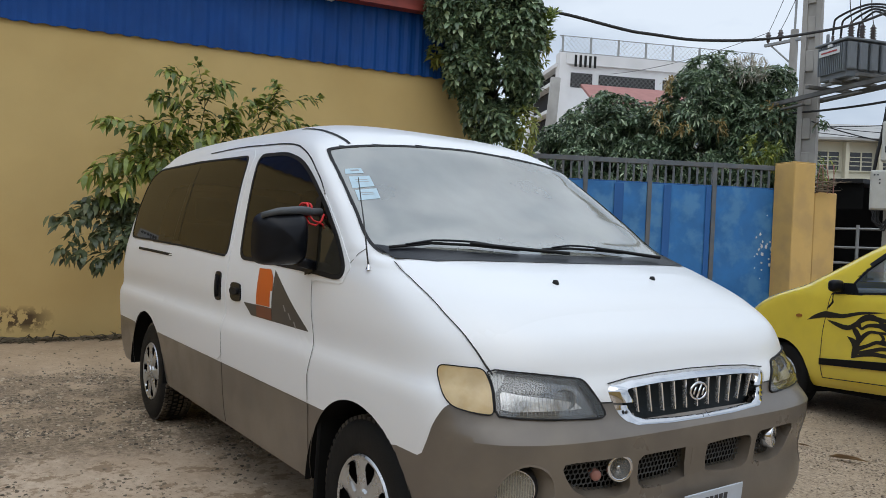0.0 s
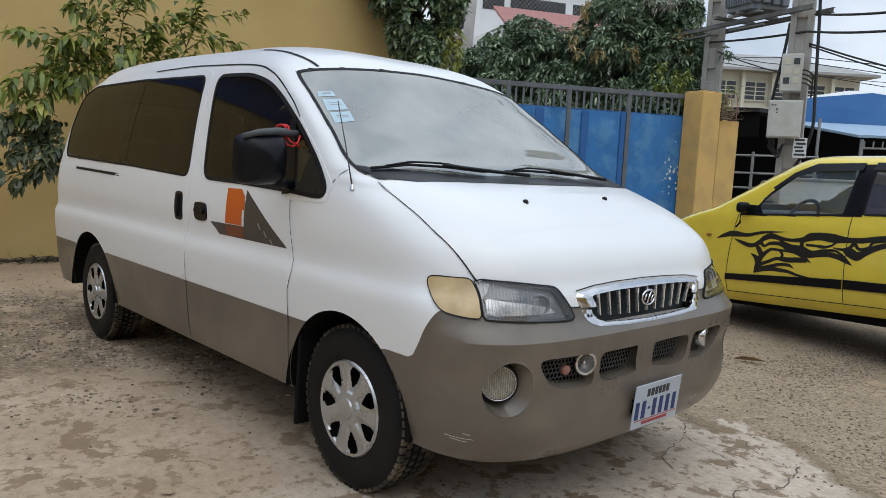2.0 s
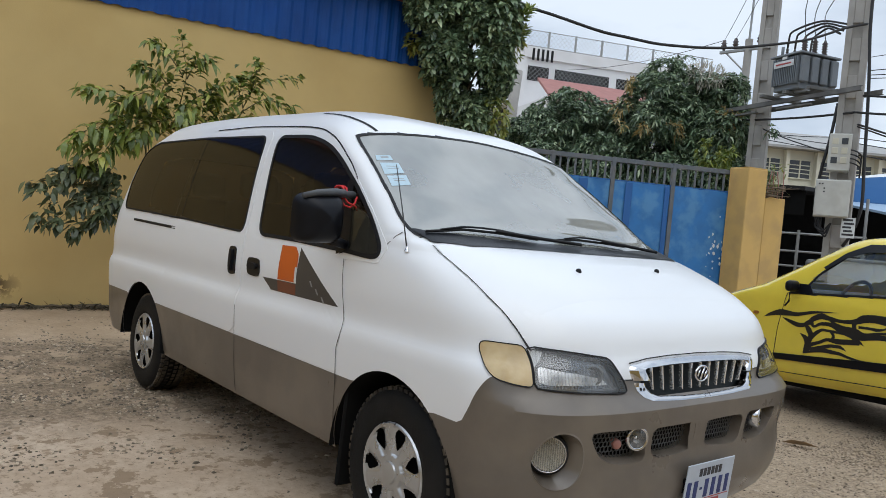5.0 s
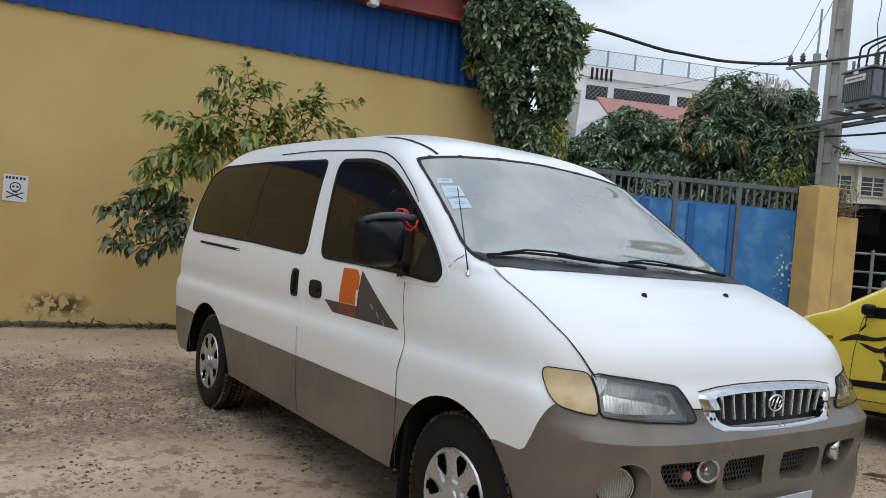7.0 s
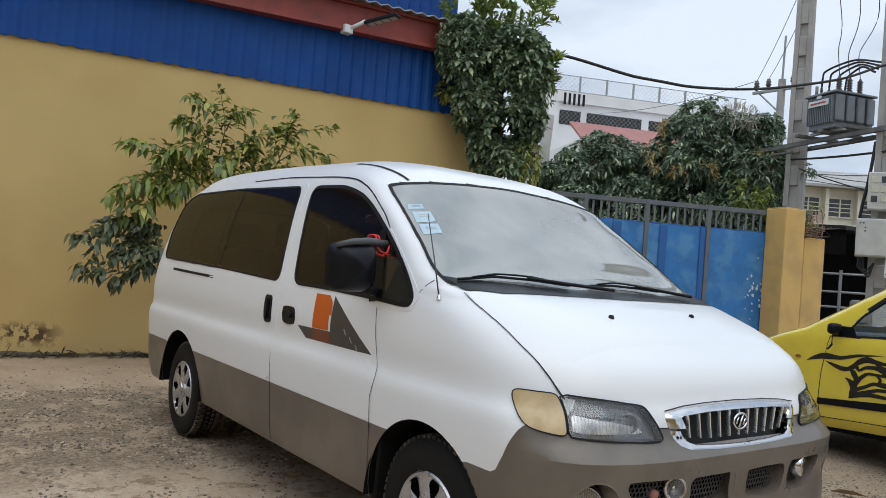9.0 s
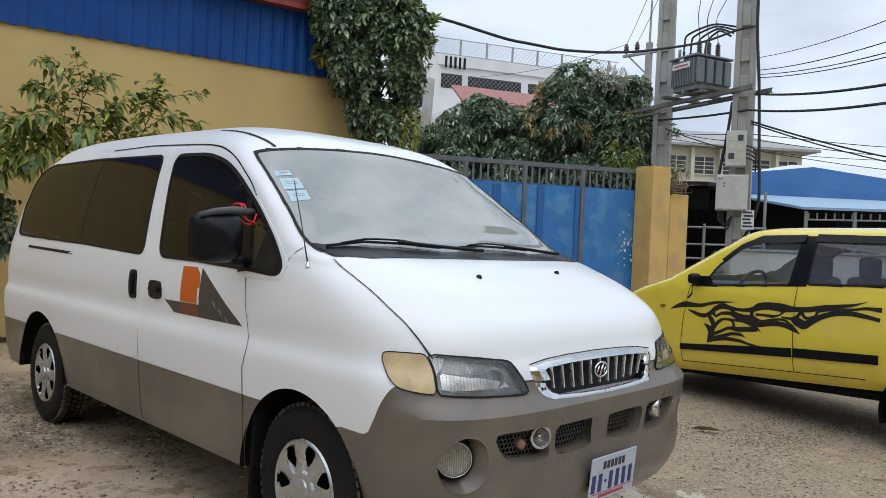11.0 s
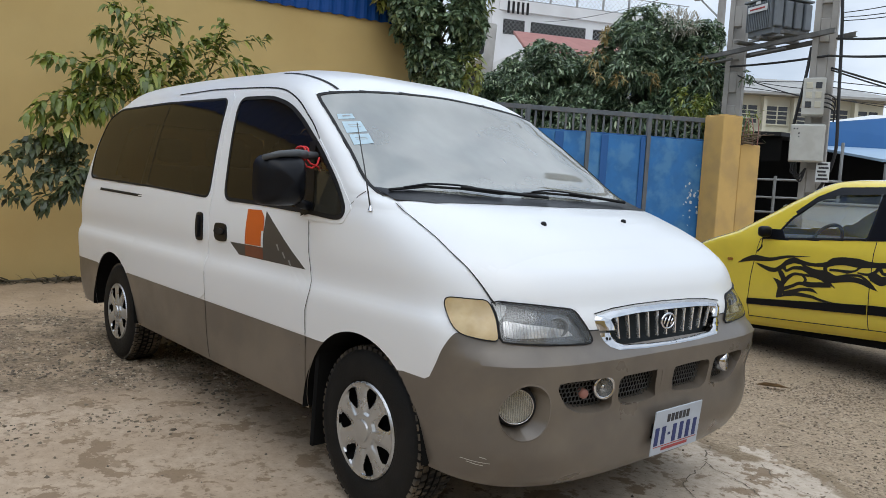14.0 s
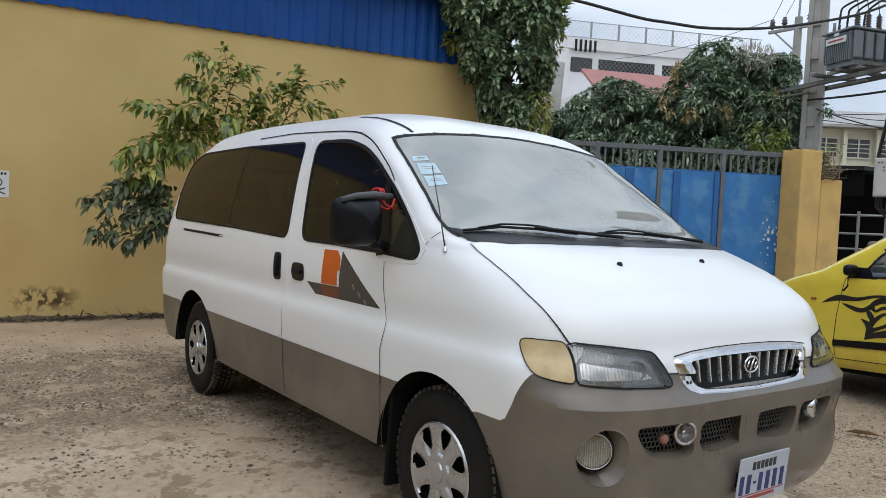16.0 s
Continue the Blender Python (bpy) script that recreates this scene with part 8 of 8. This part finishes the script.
WEST = [[(-6.45, 0.25, 2.33), (-6.37, -0.31, 2.52), (-6.29, -0.63, 2.49)], [(-6.32, 0.1, 2.3), (-6.24, -0.11, 2.47), (-6.16, -0.33, 2.4)], [(-6.2, -0.09, 2.12), (-6.12, -0.51, 2.1), (-6.04, -0.79, 1.91)],
        [(-6.39, -0.1, 2.13), (-6.31, -0.52, 2.0), (-6.23, -0.6, 1.72)], [(-6.26, -0.01, 2.17), (-6.18, -0.32, 1.99), (-6.1, -0.46, 1.8)], [(-6.45, 0.08, 2.27), (-6.37, -0.19, 2.29), (-6.29, -0.4, 2.15)],
        [(-6.32, 0.28, 2.32), (-6.24, 0.05, 2.22), (-6.16, -0.1, 2.02)], [(-6.2, 0.51, 2.53), (-6.12, 0.41, 2.44), (-6.04, 0.32, 2.31)]]
LOW = [[(-6.45, -0.17, 1.49), (-6.37, -0.66, 1.58), (-6.29, -1.07, 1.41)], [(-6.32, -0.23, 1.42), (-6.24, -0.74, 1.48), (-6.16, -0.98, 1.07)], [(-6.2, -0.23, 1.36), (-6.12, -0.54, 1.33), (-6.04, -0.87, 1.07)],
       [(-6.39, -0.19, 1.53), (-6.31, -0.49, 1.67), (-6.23, -0.78, 1.61)], [(-6.26, -0.16, 1.22), (-6.18, -0.41, 1.14), (-6.1, -0.67, 0.98)], [(-6.45, -0.16, 1.42), (-6.37, -0.45, 1.47), (-6.29, -0.65, 1.28)],
       [(-6.32, -0.17, 1.5), (-6.24, -0.3, 1.59), (-6.16, -0.45, 1.6)], [(-6.2, -0.19, 1.32), (-6.12, -0.32, 1.35), (-6.04, -0.45, 1.14)]]
CORE = [[(-6.4, 0.2, 2.1), (-6.3, 0.35, 2.3), (-6.2, 0.45, 2.5)], [(-6.4, 0.6, 2.2), (-6.3, 0.75, 2.4), (-6.2, 0.95, 2.55)], [(-6.4, 0.9, 2.3), (-6.3, 1.05, 2.45), (-6.2, 1.3, 2.5)], [(-6.4, 0.3, 2.2), (-6.3, 0.6, 2.35), (-6.2, 0.7, 2.5)],
        [(-6.4, 0.0, 2.0), (-6.3, 0.05, 2.25), (-6.2, 0.15, 2.4)], [(-6.4, -0.1, 1.9), (-6.25, -0.2, 2.0), (-6.15, -0.3, 2.2)], [(-6.45, 0.2, 2.2), (-6.4, 0.3, 2.5), (-6.3, 0.25, 2.75)]]
SHRUB_ROOT = Vector((-6.72, 0.35, 0))
for hub in ((-6.4, 0.45, 2.5), (-6.35, 1.2, 2.6), (-6.35, 0.05, 2.2), (-6.35, -0.18, 1.4)):
    limb("stem", [SHRUB_ROOT, SHRUB_ROOT.lerp(Vector(hub), 0.5) + Vector((-0.05, 0, 0.2)), hub], 0.022, 0.009, M_TWIG, bush)


def spray(twigs, per, length, width, droop, twin):
    """Leaves in drooping pairs along arching twigs; returns blades."""
    base, way, ln = [], [], []
    for tw in twigs:
        f = [pchip(range(3), [q[k] for q in tw]) for k in range(3)]
        for j in range(per):
            s_ = 2 * (0.12 + 0.88 * j / (per - 1))
            p, q = Vector([g(s_) for g in f]), Vector([g(max(s_ - 0.1, 0)) for g in f])
            t_ = (p - q).normalized()
            out_ = t_.cross(Vector((0.8, 0, 0.6))).normalized()
            for sg in ((1, -1) if j < per - 1 else (0.2, -0.2, 0.6, -0.6)):
                for _ in range(twin):
                    d_ = out_ * sg * random.uniform(0.6, 1.1) + t_ * random.uniform(0.4, 0.9) + Vector((random.uniform(-0.1, 0.7), 0, random.uniform(-0.5, 0.15)))
                    base.append(p + Vector([random.gauss(0, 0.034) for _ in range(3)]))
                    way.append(d_)
                    ln.append(length * random.uniform(0.6, 1.15))
        limb("twig", tw, 0.008, 0.003, M_TWIG, bush)
    ln = np.array(ln)
    return leaves(np.array(base), np.array(way), ln, width * np.random.uniform(0.75, 1.2, len(ln)), droop * np.random.uniform(0.6, 1.4, len(ln)))


random.seed(15)
leaf_ob("upper_leaves", *spray(TOP + EAST, 13, 0.155, 0.052, 0.52, 2), M_LEAF_BUSH, bush, "yellow-green drooping leaves")
leaf_ob("middle_leaves", *spray(WEST + CORE, 11, 0.15, 0.064, 0.45, 2), M_LEAF_BUSH, bush, "green drooping leaves")
# lower leaves take a darker copy that paints the shade low down
leaf_ob("lower_leaves", *spray(LOW, 11, 0.13, 0.060, 0.35, 3), M_LEAF_SHADED, bush, "dark green leaves")

# creeper-clad tree at the wall's corner
np.random.seed(9)
cre = thing("corner_tree", (-6.65, 4.8, 0), "dense dark-leaved tree at the wall corner", "tree")
limb("trunk", [(-6.65, 4.75, 0), (-6.6, 4.8, 1.5), (-6.65, 4.75, 3.2), (-6.55, 4.85, 5.2)], 0.09, 0.03, M_BARK, cre)
for q in ((-6.7, 4.3, 4.4), (-6.15, 5.1, 4.8), (-6.3, 4.6, 5.4), (-6.3, 4.9, 3.3), (-6.7, 4.3, 5.2), (-6.2, 4.9, 3.9)):
    limb("limb", [(-6.63, 4.77, q[2] - 1.1), ((-6.63 + q[0]) / 2, (4.77 + q[1]) / 2, q[2] - 0.4), q], 0.035, 0.01, M_BARK, cre)


def corner_blob(u, z, r, rz):
    """Clump of the corner tree, u metres along the wall's end, standing clear of the eave."""
    return (-6.42 + 0.633 * u, 4.63 + 0.774 * u, z, r, r, rz)


VINE = [corner_blob(*q) for q in ((-0.48, 4.85, 0.5, 0.45), (0.32, 4.75, 0.52, 0.45), (-0.36, 4.5, 0.48, 0.5), (0.36, 4.4, 0.5, 0.55), (-0.08, 4.0, 0.5, 0.5), (0.02, 4.3, 0.42, 0.5), (0.22, 3.95, 0.44, 0.5), (0.42, 3.85, 0.42, 0.5), (0.12, 3.6, 0.42, 0.42), (0.08, 3.35, 0.36, 0.4), (0.28, 3.0, 0.27, 0.42))]
pc, pd = blob_surface(VINE, 3700, 0.3, -0.2, 2.4)
pd = pd + np.array([[0.2, -0.15, 0.25]])
leaf_ob("crown", *rosettes(pc, pd, 8, 0.12, 0.054, 0.2, 0.45), M_LEAF_VINE, cre, "dense glossy dark green leaves")
# airy top shoots; a lighter leaf colour stands in for sky light
pc, pd = blob_surface([corner_blob(-0.45, 5.45, 0.45, 0.3), corner_blob(0.45, 5.45, 0.5, 0.32), corner_blob(0.0, 5.35, 0.4, 0.3), corner_blob(0.86, 4.8, 0.16, 0.45)], 230, 0.5, -0.08, 2.6)
leaf_ob("skylit_growth", *rosettes(pc, pd * 0.5 + np.array([[0.1, 0.0, 0.9]]), 7, 0.14, 0.040, 0.1, 0.9), M_LEAF_SKYLIT, cre, "lighter young shoots")
pc, pd = blob_surface([corner_blob(0.84, 4.35, 0.13, 0.32), corner_blob(-0.72, 4.15, 0.12, 0.12), corner_blob(0.62, 3.1, 0.2, 0.42)], 110, 0.3)
leaf_ob("yellowed_leaves", *rosettes(pc, pd, 6, 0.13, 0.045, 0.3, 0.4), M_LEAF_YOUNG, cre, "yellowing leaves")

# mango tree behind the gate
np.random.seed(21)
man = thing("mango_tree", (-8.9, 12.6, 0), "broad mango tree with long drooping leaves", "tree")
limb("trunk", [(-8.9, 12.6, 0), (-8.85, 12.55, 1.3), (-9.0, 12.5, 2.5)], 0.2, 0.14, M_BARK, man)
MANGO = []
crown_edge = pchip((118.5, 119.1, 120.2, 122.0, 123.4, 126.3, 127.4, 128.8, 130.2, 131.8, 134.0, 135.5, 136.0), (0.140, 0.208, 0.242, 0.226, 0.254, 0.243, 0.220, 0.186, 0.199, 0.211, 0.189, 0.167, 0.156))
for i in range(25):
    az = 118.9 + 0.70 * i
    for level, r in enumerate((0.34, 0.46, 0.62, 0.78, 0.85, 0.85)):
        dist = 18.6 + 0.5 * ((i * 5) % 3 - 1) - 0.30 * level
        spread = math.degrees(r / dist) * 0.75
        top = 1.36 + dist * min(crown_edge(min(max(az + k * spread, 118.5), 136.0)) for k in (-1, 0, 1)) - (0.04, 0.35, 0.8, 1.4, 2.1, 2.8)[level]
        if top < 3.2 or (level > 1 and i % 2 == 0):
            continue
        MANGO.append((2.47 + dist * math.cos(radians(az)), -2.65 + dist * math.sin(radians(az)), top - 0.85 * r, r, r, 0.85 * r))


def in_crown(az, rise, dist, r):
    """Clump seen from the yard at a bearing and a rise, at the crown's near face."""
    return (2.47 + dist * math.cos(radians(az)), -2.65 + dist * math.sin(radians(az)), 1.36 + dist * rise, r, r, r * 0.8)


for b in MANGO[::3]:
    limb("limb", [(-8.95, 12.5, 2.2), ((-8.95 + b[0]) / 2, (12.5 + b[1]) / 2, (2.4 + b[2]) / 2 - 0.1), b[:3]], 0.06, 0.015, M_BARK, man)
pc, pd = blob_surface(MANGO, 12000, 0.25, -0.15, 1.8)
pd = pd * 0.9 + np.array([[0.1, -0.15, 0.0]])
leaf_ob("crown", *rosettes(pc, pd + np.array([[0, 0, 0.35]]), 9, 0.155, 0.042, 0.40, 0.5), M_LEAF_MANGO, man, "long drooping dark green leaves")
pc, pd = blob_surface([in_crown(*q) for q in ((128.0, 0.182, 17.5, 0.17), (128.2, 0.158, 17.2, 0.15), (126.1, 0.150, 16.9, 0.16), (124.3, 0.155, 16.9, 0.17), (120.6, 0.170, 17.2, 0.24), (127.6, 0.211, 17.9, 0.15))], 55, 0.0)
leaf_ob("flush_leaves", *whorls(pc, pd + np.array([[0, 0, 0.2]]), 8, 0.15, 0.035, 0.5, 0.5), M_LEAF_MANGO_NEW, man, "orange-tinted new leaves")
pc, pd = blob_surface([in_crown(121.1, 0.128, 16.1, 0.36), in_crown(120.2, 0.118, 16.1, 0.25)], 42, 0.1)
leaf_ob("pale_green_leaves", *rosettes(pc, pd, 8, 0.15, 0.045, 0.4, 0.5), M_LEAF_BUSH, man, "paler yellow-green leaves low down")
pc, pd = blob_surface([in_crown(122.5, 0.224, 17.7, 0.3), in_crown(121.6, 0.222, 17.7, 0.2)], 60, 0.1)
leaf_ob("pale_sprays", *whorls(pc, pd + np.array([[0, 0, 0.5]]), 8, 0.17, 0.018, 0.2, 0.4), mat("pale_flower_spray", (0.50, 0.47, 0.40), 0.8), man, "pale flower sprays")
spr = thing("hanging_sprig", (-5.35, 12.2, 3.95), "small leafy sprig on the pole", "sprig")
limb("twig", [(-5.5, 12.3, 3.9), (-5.25, 12.1, 4.0), (-5.05, 11.95, 3.98)], 0.012, 0.005, M_TWIG, spr)
leaf_ob("sprig_leaves", *whorls(np.array([(-5.1, 12.0, 4.0), (-5.0, 11.9, 3.9), (-5.2, 12.05, 4.05), (-5.05, 11.95, 3.85), (-5.3, 12.1, 3.95)]), np.array([(0.4, -0.3, 0.1)] * 5), 7, 0.16, 0.05, 0.5, 0.5), M_LEAF_VINE, spr)
weed = thing("wayside_weed", (-3.95, 9.75, 0), "thin green weeds behind the wall stub", "weed")
np.random.seed(4)
wc = np.random.uniform((-4.05, 9.6, 2.5), (-3.82, 9.95, 2.95), (26, 3))
limb("stem", [(-3.95, 9.75, 0), (-3.94, 9.76, 1.4), (-3.93, 9.75, 2.8)], 0.015, 0.004, M_TWIG, weed)
leaf_ob("weed_leaves", *whorls(wc, np.tile((0.1, -0.2, 0.3), (26, 1)), 5, 0.12, 0.025, 0.4, 0.6, 0.05), M_LEAF_BUSH, weed)
stk_ = thing("dry_branch", (-3.72, 9.3, 2.3), "dry bare twigs and rusty rods on the wall stub", "branch")
random.seed(31)
for k in range(14):
    a_ = Vector((-3.80 + random.uniform(-0.06, 0.1), 9.26 + random.uniform(-0.05, 0.1), 2.45 + random.uniform(-0.1, 0.1)))
    b_ = a_ + Vector((random.uniform(0.15, 0.42), random.uniform(-0.02, 0.2), random.uniform(-0.06, 0.12)))
    limb("twig", [a_, a_.lerp(b_, 0.5) + Vector((0, 0, random.uniform(-0.03, 0.05))), b_], 0.014, 0.004, M_BARK, stk_)
for k in range(5):
    p_ = Vector((-3.86 + 0.07 * k, 9.38 + 0.03 * k, 2.36))
    limb("rusty_rod", [p_, p_ + Vector((0.004, 0, 0.2)), p_ + Vector((random.uniform(-0.04, 0.04), 0, 0.46))], 0.008, 0.007, M_TILEROOF, stk_)

# dry weeds along the foot of the wall
np.random.seed(12)
dry = thing("dry_weeds", (wall_x(-1) + 0.1, -1, 0), "dry weeds and litter along the wall foot", "weeds")
ny_ = 1500
yy = np.random.uniform(-5.5, 3.5, ny_)
bb = np.stack([np.array([wall_x(y) for y in yy]) + np.random.uniform(0.02, 0.22, ny_), yy, np.zeros(ny_) + 0.005], 1)
leaf_ob("blades", *leaves(bb, np.stack([np.random.normal(0.4, 0.4, ny_), np.random.normal(0, 1.2, ny_), np.random.uniform(0.1, 0.6, ny_)], 1), np.random.uniform(0.06, 0.24, ny_), np.random.uniform(0.008, 0.02, ny_), np.full(ny_, 0.3)), mat("dry_weed", (0.055, 0.045, 0.025), 0.9, var=0.3, scale=3), dry, "dry brown grass blades")


# crumbled dark earth along the wall foot
random.seed(27)
ev, ef = [], []
for i in range(190):
    y = -5.6 + 9.4 * i / 189
    hgt = max(0.0, 0.022 + 0.045 * noise.noise(Vector((y * 2.3, 4, 0))) + random.uniform(-0.012, 0.012))
    wid = 0.07 + 0.05 * noise.noise(Vector((y * 1.1, 9, 0))) + random.uniform(0, 0.03)
    ev += [(wall_x(y) + 0.003, y, hgt + 0.012), (wall_x(y) + wid * 0.5, y, hgt), (wall_x(y) + wid, y, -0.01)]
    if i:
        o = 3 * i
        ef += [(o - 3, o - 2, o + 1, o), (o - 2, o - 1, o + 2, o + 1)]
mesh_ob("earth_bank", ev, ef, mat("dark_crumbled_earth", (0.10, 0.078, 0.05), 0.95, var=0.4, scale=14, bump=0.6, bscale=40), dry, "dark crumbled earth")

# ---- loose stones and litter on the yard ----
np.random.seed(33)


def stones(n, xs, ys, lo, hi, keep):
    p = np.stack([np.random.uniform(*xs, n), np.random.uniform(*ys, n)], 1)
    k = np.array([keep(x, y) for x, y in p]) > np.random.rand(n)
    p = p[k]
    n = len(p)
    r = lo + (hi - lo) * np.random.rand(n) ** 3
    base = np.array([(1, 0, 0), (0, 1, 0), (-1, 0, 0), (0, -1, 0), (0.5, 0.5, 0.75), (-0.55, 0.1, 0.8), (0.1, -0.6, 0.7)])
    v = base[None] * (r[:, None, None] * np.random.uniform(0.6, 1.3, (n, 7, 3)))
    a = np.random.rand(n) * 6.283
    c, s = np.cos(a)[:, None], np.sin(a)[:, None]
    x, y = v[:, :, 0] * c - v[:, :, 1] * s, v[:, :, 0] * s + v[:, :, 1] * c
    gz = np.array([ground_z(*q) for q in p])
    v = np.stack([x + p[:, :1], y + p[:, 1:], v[:, :, 2] * 0.8 + gz[:, None] - r[:, None] * 0.15], 2)
    return v.reshape(-1, 3), np.arange(n) * 7


def stone_ob(name, v, o, material, label):
    fs = []
    for k in o.tolist():
        fs += [(k, k + 1, k + 4), (k + 1, k + 2, k + 5, k + 4), (k + 2, k + 3, k + 6, k + 5), (k + 3, k, k + 4, k + 6), (k + 4, k + 5, k + 6)]
    me = bpy.data.meshes.new(name)
    me.from_pydata(v.tolist(), [], fs)
    me.materials.append(material)
    return tagged(new(name, me), label, "gravel", kind="stuff")


def stone_mat(name, c1, c2, c3):
    m = leaf_mat(name, c1, c2, c3, 0.9)
    m.node_tree.nodes["Mix Shader"].inputs[0].default_value = 0.0
    return m


M_GRIT = stone_mat("brown_grit", (0.085, 0.064, 0.043), (0.23, 0.178, 0.125), (0.52, 0.43, 0.33))
M_GRAVEL = stone_mat("mixed_gravel", (0.07, 0.056, 0.04), (0.24, 0.19, 0.135), (0.52, 0.43, 0.32))


def left_patch(x, y):
    k = smooth01(-5.6, -4.8, x + 0.6 * noise.noise(Vector((y * 0.8, x * 0.3, 1)))) * smooth01(-1.9, -2.6, x + 0.9 * noise.noise(Vector((x * 0.7, y * 0.9, 5))))
    clump = max(noise.noise(Vector((x * 2.6, y * 2.6, 2))) + 0.08, 0)
    front = smooth01(-0.9, -1.9, x) * smooth01(-2.6, -1.9, x)
    return k * (0.16 + 1.7 * clump) + front * 1.5 * max(noise.noise(Vector((x * 1.6, y * 2.4, 7))) - 0.06, 0) + 0.03


def right_patch(x, y):
    e = smooth01(0.95, 1.35, y + 0.35 * noise.noise(Vector((x * 1.1, y * 0.4, 9))))
    return e * (0.10 + 1.3 * max(noise.noise(Vector((x * 1.2, y * 1.2, 4))) + 0.05, 0)) + 0.015


stone_ob("gravel", *stones(90000, (-6.6, -1.0), (-5.0, 1.6), 0.004, 0.020, left_patch), M_GRAVEL, "loose mixed gravel scattered over dusty ground")
stone_ob("gravel", *stones(120000, (-2.2, 4.0), (0.9, 4.6), 0.0025, 0.0125, right_patch), M_GRIT, "loose gravel and grit beside the slab")
stone_ob("gravel", *stones(5000, (-2.2, 2.5), (-3.2, 1.0), 0.003, 0.011, lambda x, y: 0.16), M_GRAVEL, "sparse grit on the dusty slab")
litter = thing("leaf_litter", (0, 2.8, 0), "dry fallen leaves and twigs on the gravel", "litter")
nl = 60
lb = np.stack([np.random.uniform(-3.5, 3.0, nl), np.where(np.random.rand(nl) < 0.7, np.random.uniform(1.3, 4.0, nl), np.random.uniform(-4.5, -0.9, nl)), np.full(nl, 0.012)], 1)
leaf_ob("fallen_leaves", *leaves(lb, np.stack([np.random.normal(0, 1, nl), np.random.normal(0, 1, nl), np.random.uniform(0, 0.12, nl)], 1), np.random.uniform(0.04, 0.12, nl), np.random.uniform(0.012, 0.035, nl), np.full(nl, 0.02)), mat("dry_leaf", (0.34, 0.26, 0.17), 0.9, var=0.3), litter)
big = leaves(np.array([(-0.12, 2.83, 0.015), (0.75, 3.05, 0.012)]), np.array([(1.0, 0.25, 0.12), (0.9, -0.3, 0.06)]), np.array([0.26, 0.2]), np.array([0.07, 0.05]), np.array([0.05, 0.02]))
leaf_ob("large_dry_leaf", *big, mat("curled_dry_leaf", (0.38, 0.28, 0.18), 0.9, var=0.3), litter)


# hairline cracks in the concrete slab
def crack(line, w):
    """Thin ragged dark line lying in the slab's surface."""
    k = len(line)
    fx, fy = pchip(range(k), [p[0] for p in line]), pchip(range(k), [p[1] for p in line])
    vs, n_ = [], 10 * (k - 1)
    for i in range(n_ + 1):
        x, y = fx(i * (k - 1) / n_) + random.gauss(0, 0.006), fy(i * (k - 1) / n_) + random.gauss(0, 0.006)
        h = w * random.uniform(0.4, 1.2) * min(1, 4 * (1 - i / n_) + 0.1)
        vs += [(x - h, y - h * 0.4, ground_z(x, y) + 0.002), (x + h, y + h * 0.4, ground_z(x, y) + 0.002)]
    return vs, [(2 * i, 2 * i + 1, 2 * i + 3, 2 * i + 2) for i in range(n_)]


random.seed(44)
cracks = thing("slab_cracks", (0.9, 0.6, 0), "hairline dark cracks in the concrete slab", "cracks", kind="structure")
M_CRACK = mat("crack_dirt", (0.14, 0.11, 0.08), 0.95, var=0.2)
for line, w in (([(0.42, 1.22), (0.55, 0.95), (0.78, 0.86), (1.0, 0.72)], 0.004), ([(0.55, 0.95), (0.62, 0.6), (0.9, 0.42)], 0.003), ([(1.1, 1.05), (1.16, 0.72), (1.05, 0.5), (1.2, 0.3)], 0.0045), ([(1.05, 0.5), (0.85, 0.36), (0.8, 0.2)], 0.003), ([(0.7, 1.2), (0.95, 1.02), (1.12, 0.98)], 0.0035)):
    mesh_ob("crack", *crack(line, w), M_CRACK, cracks)
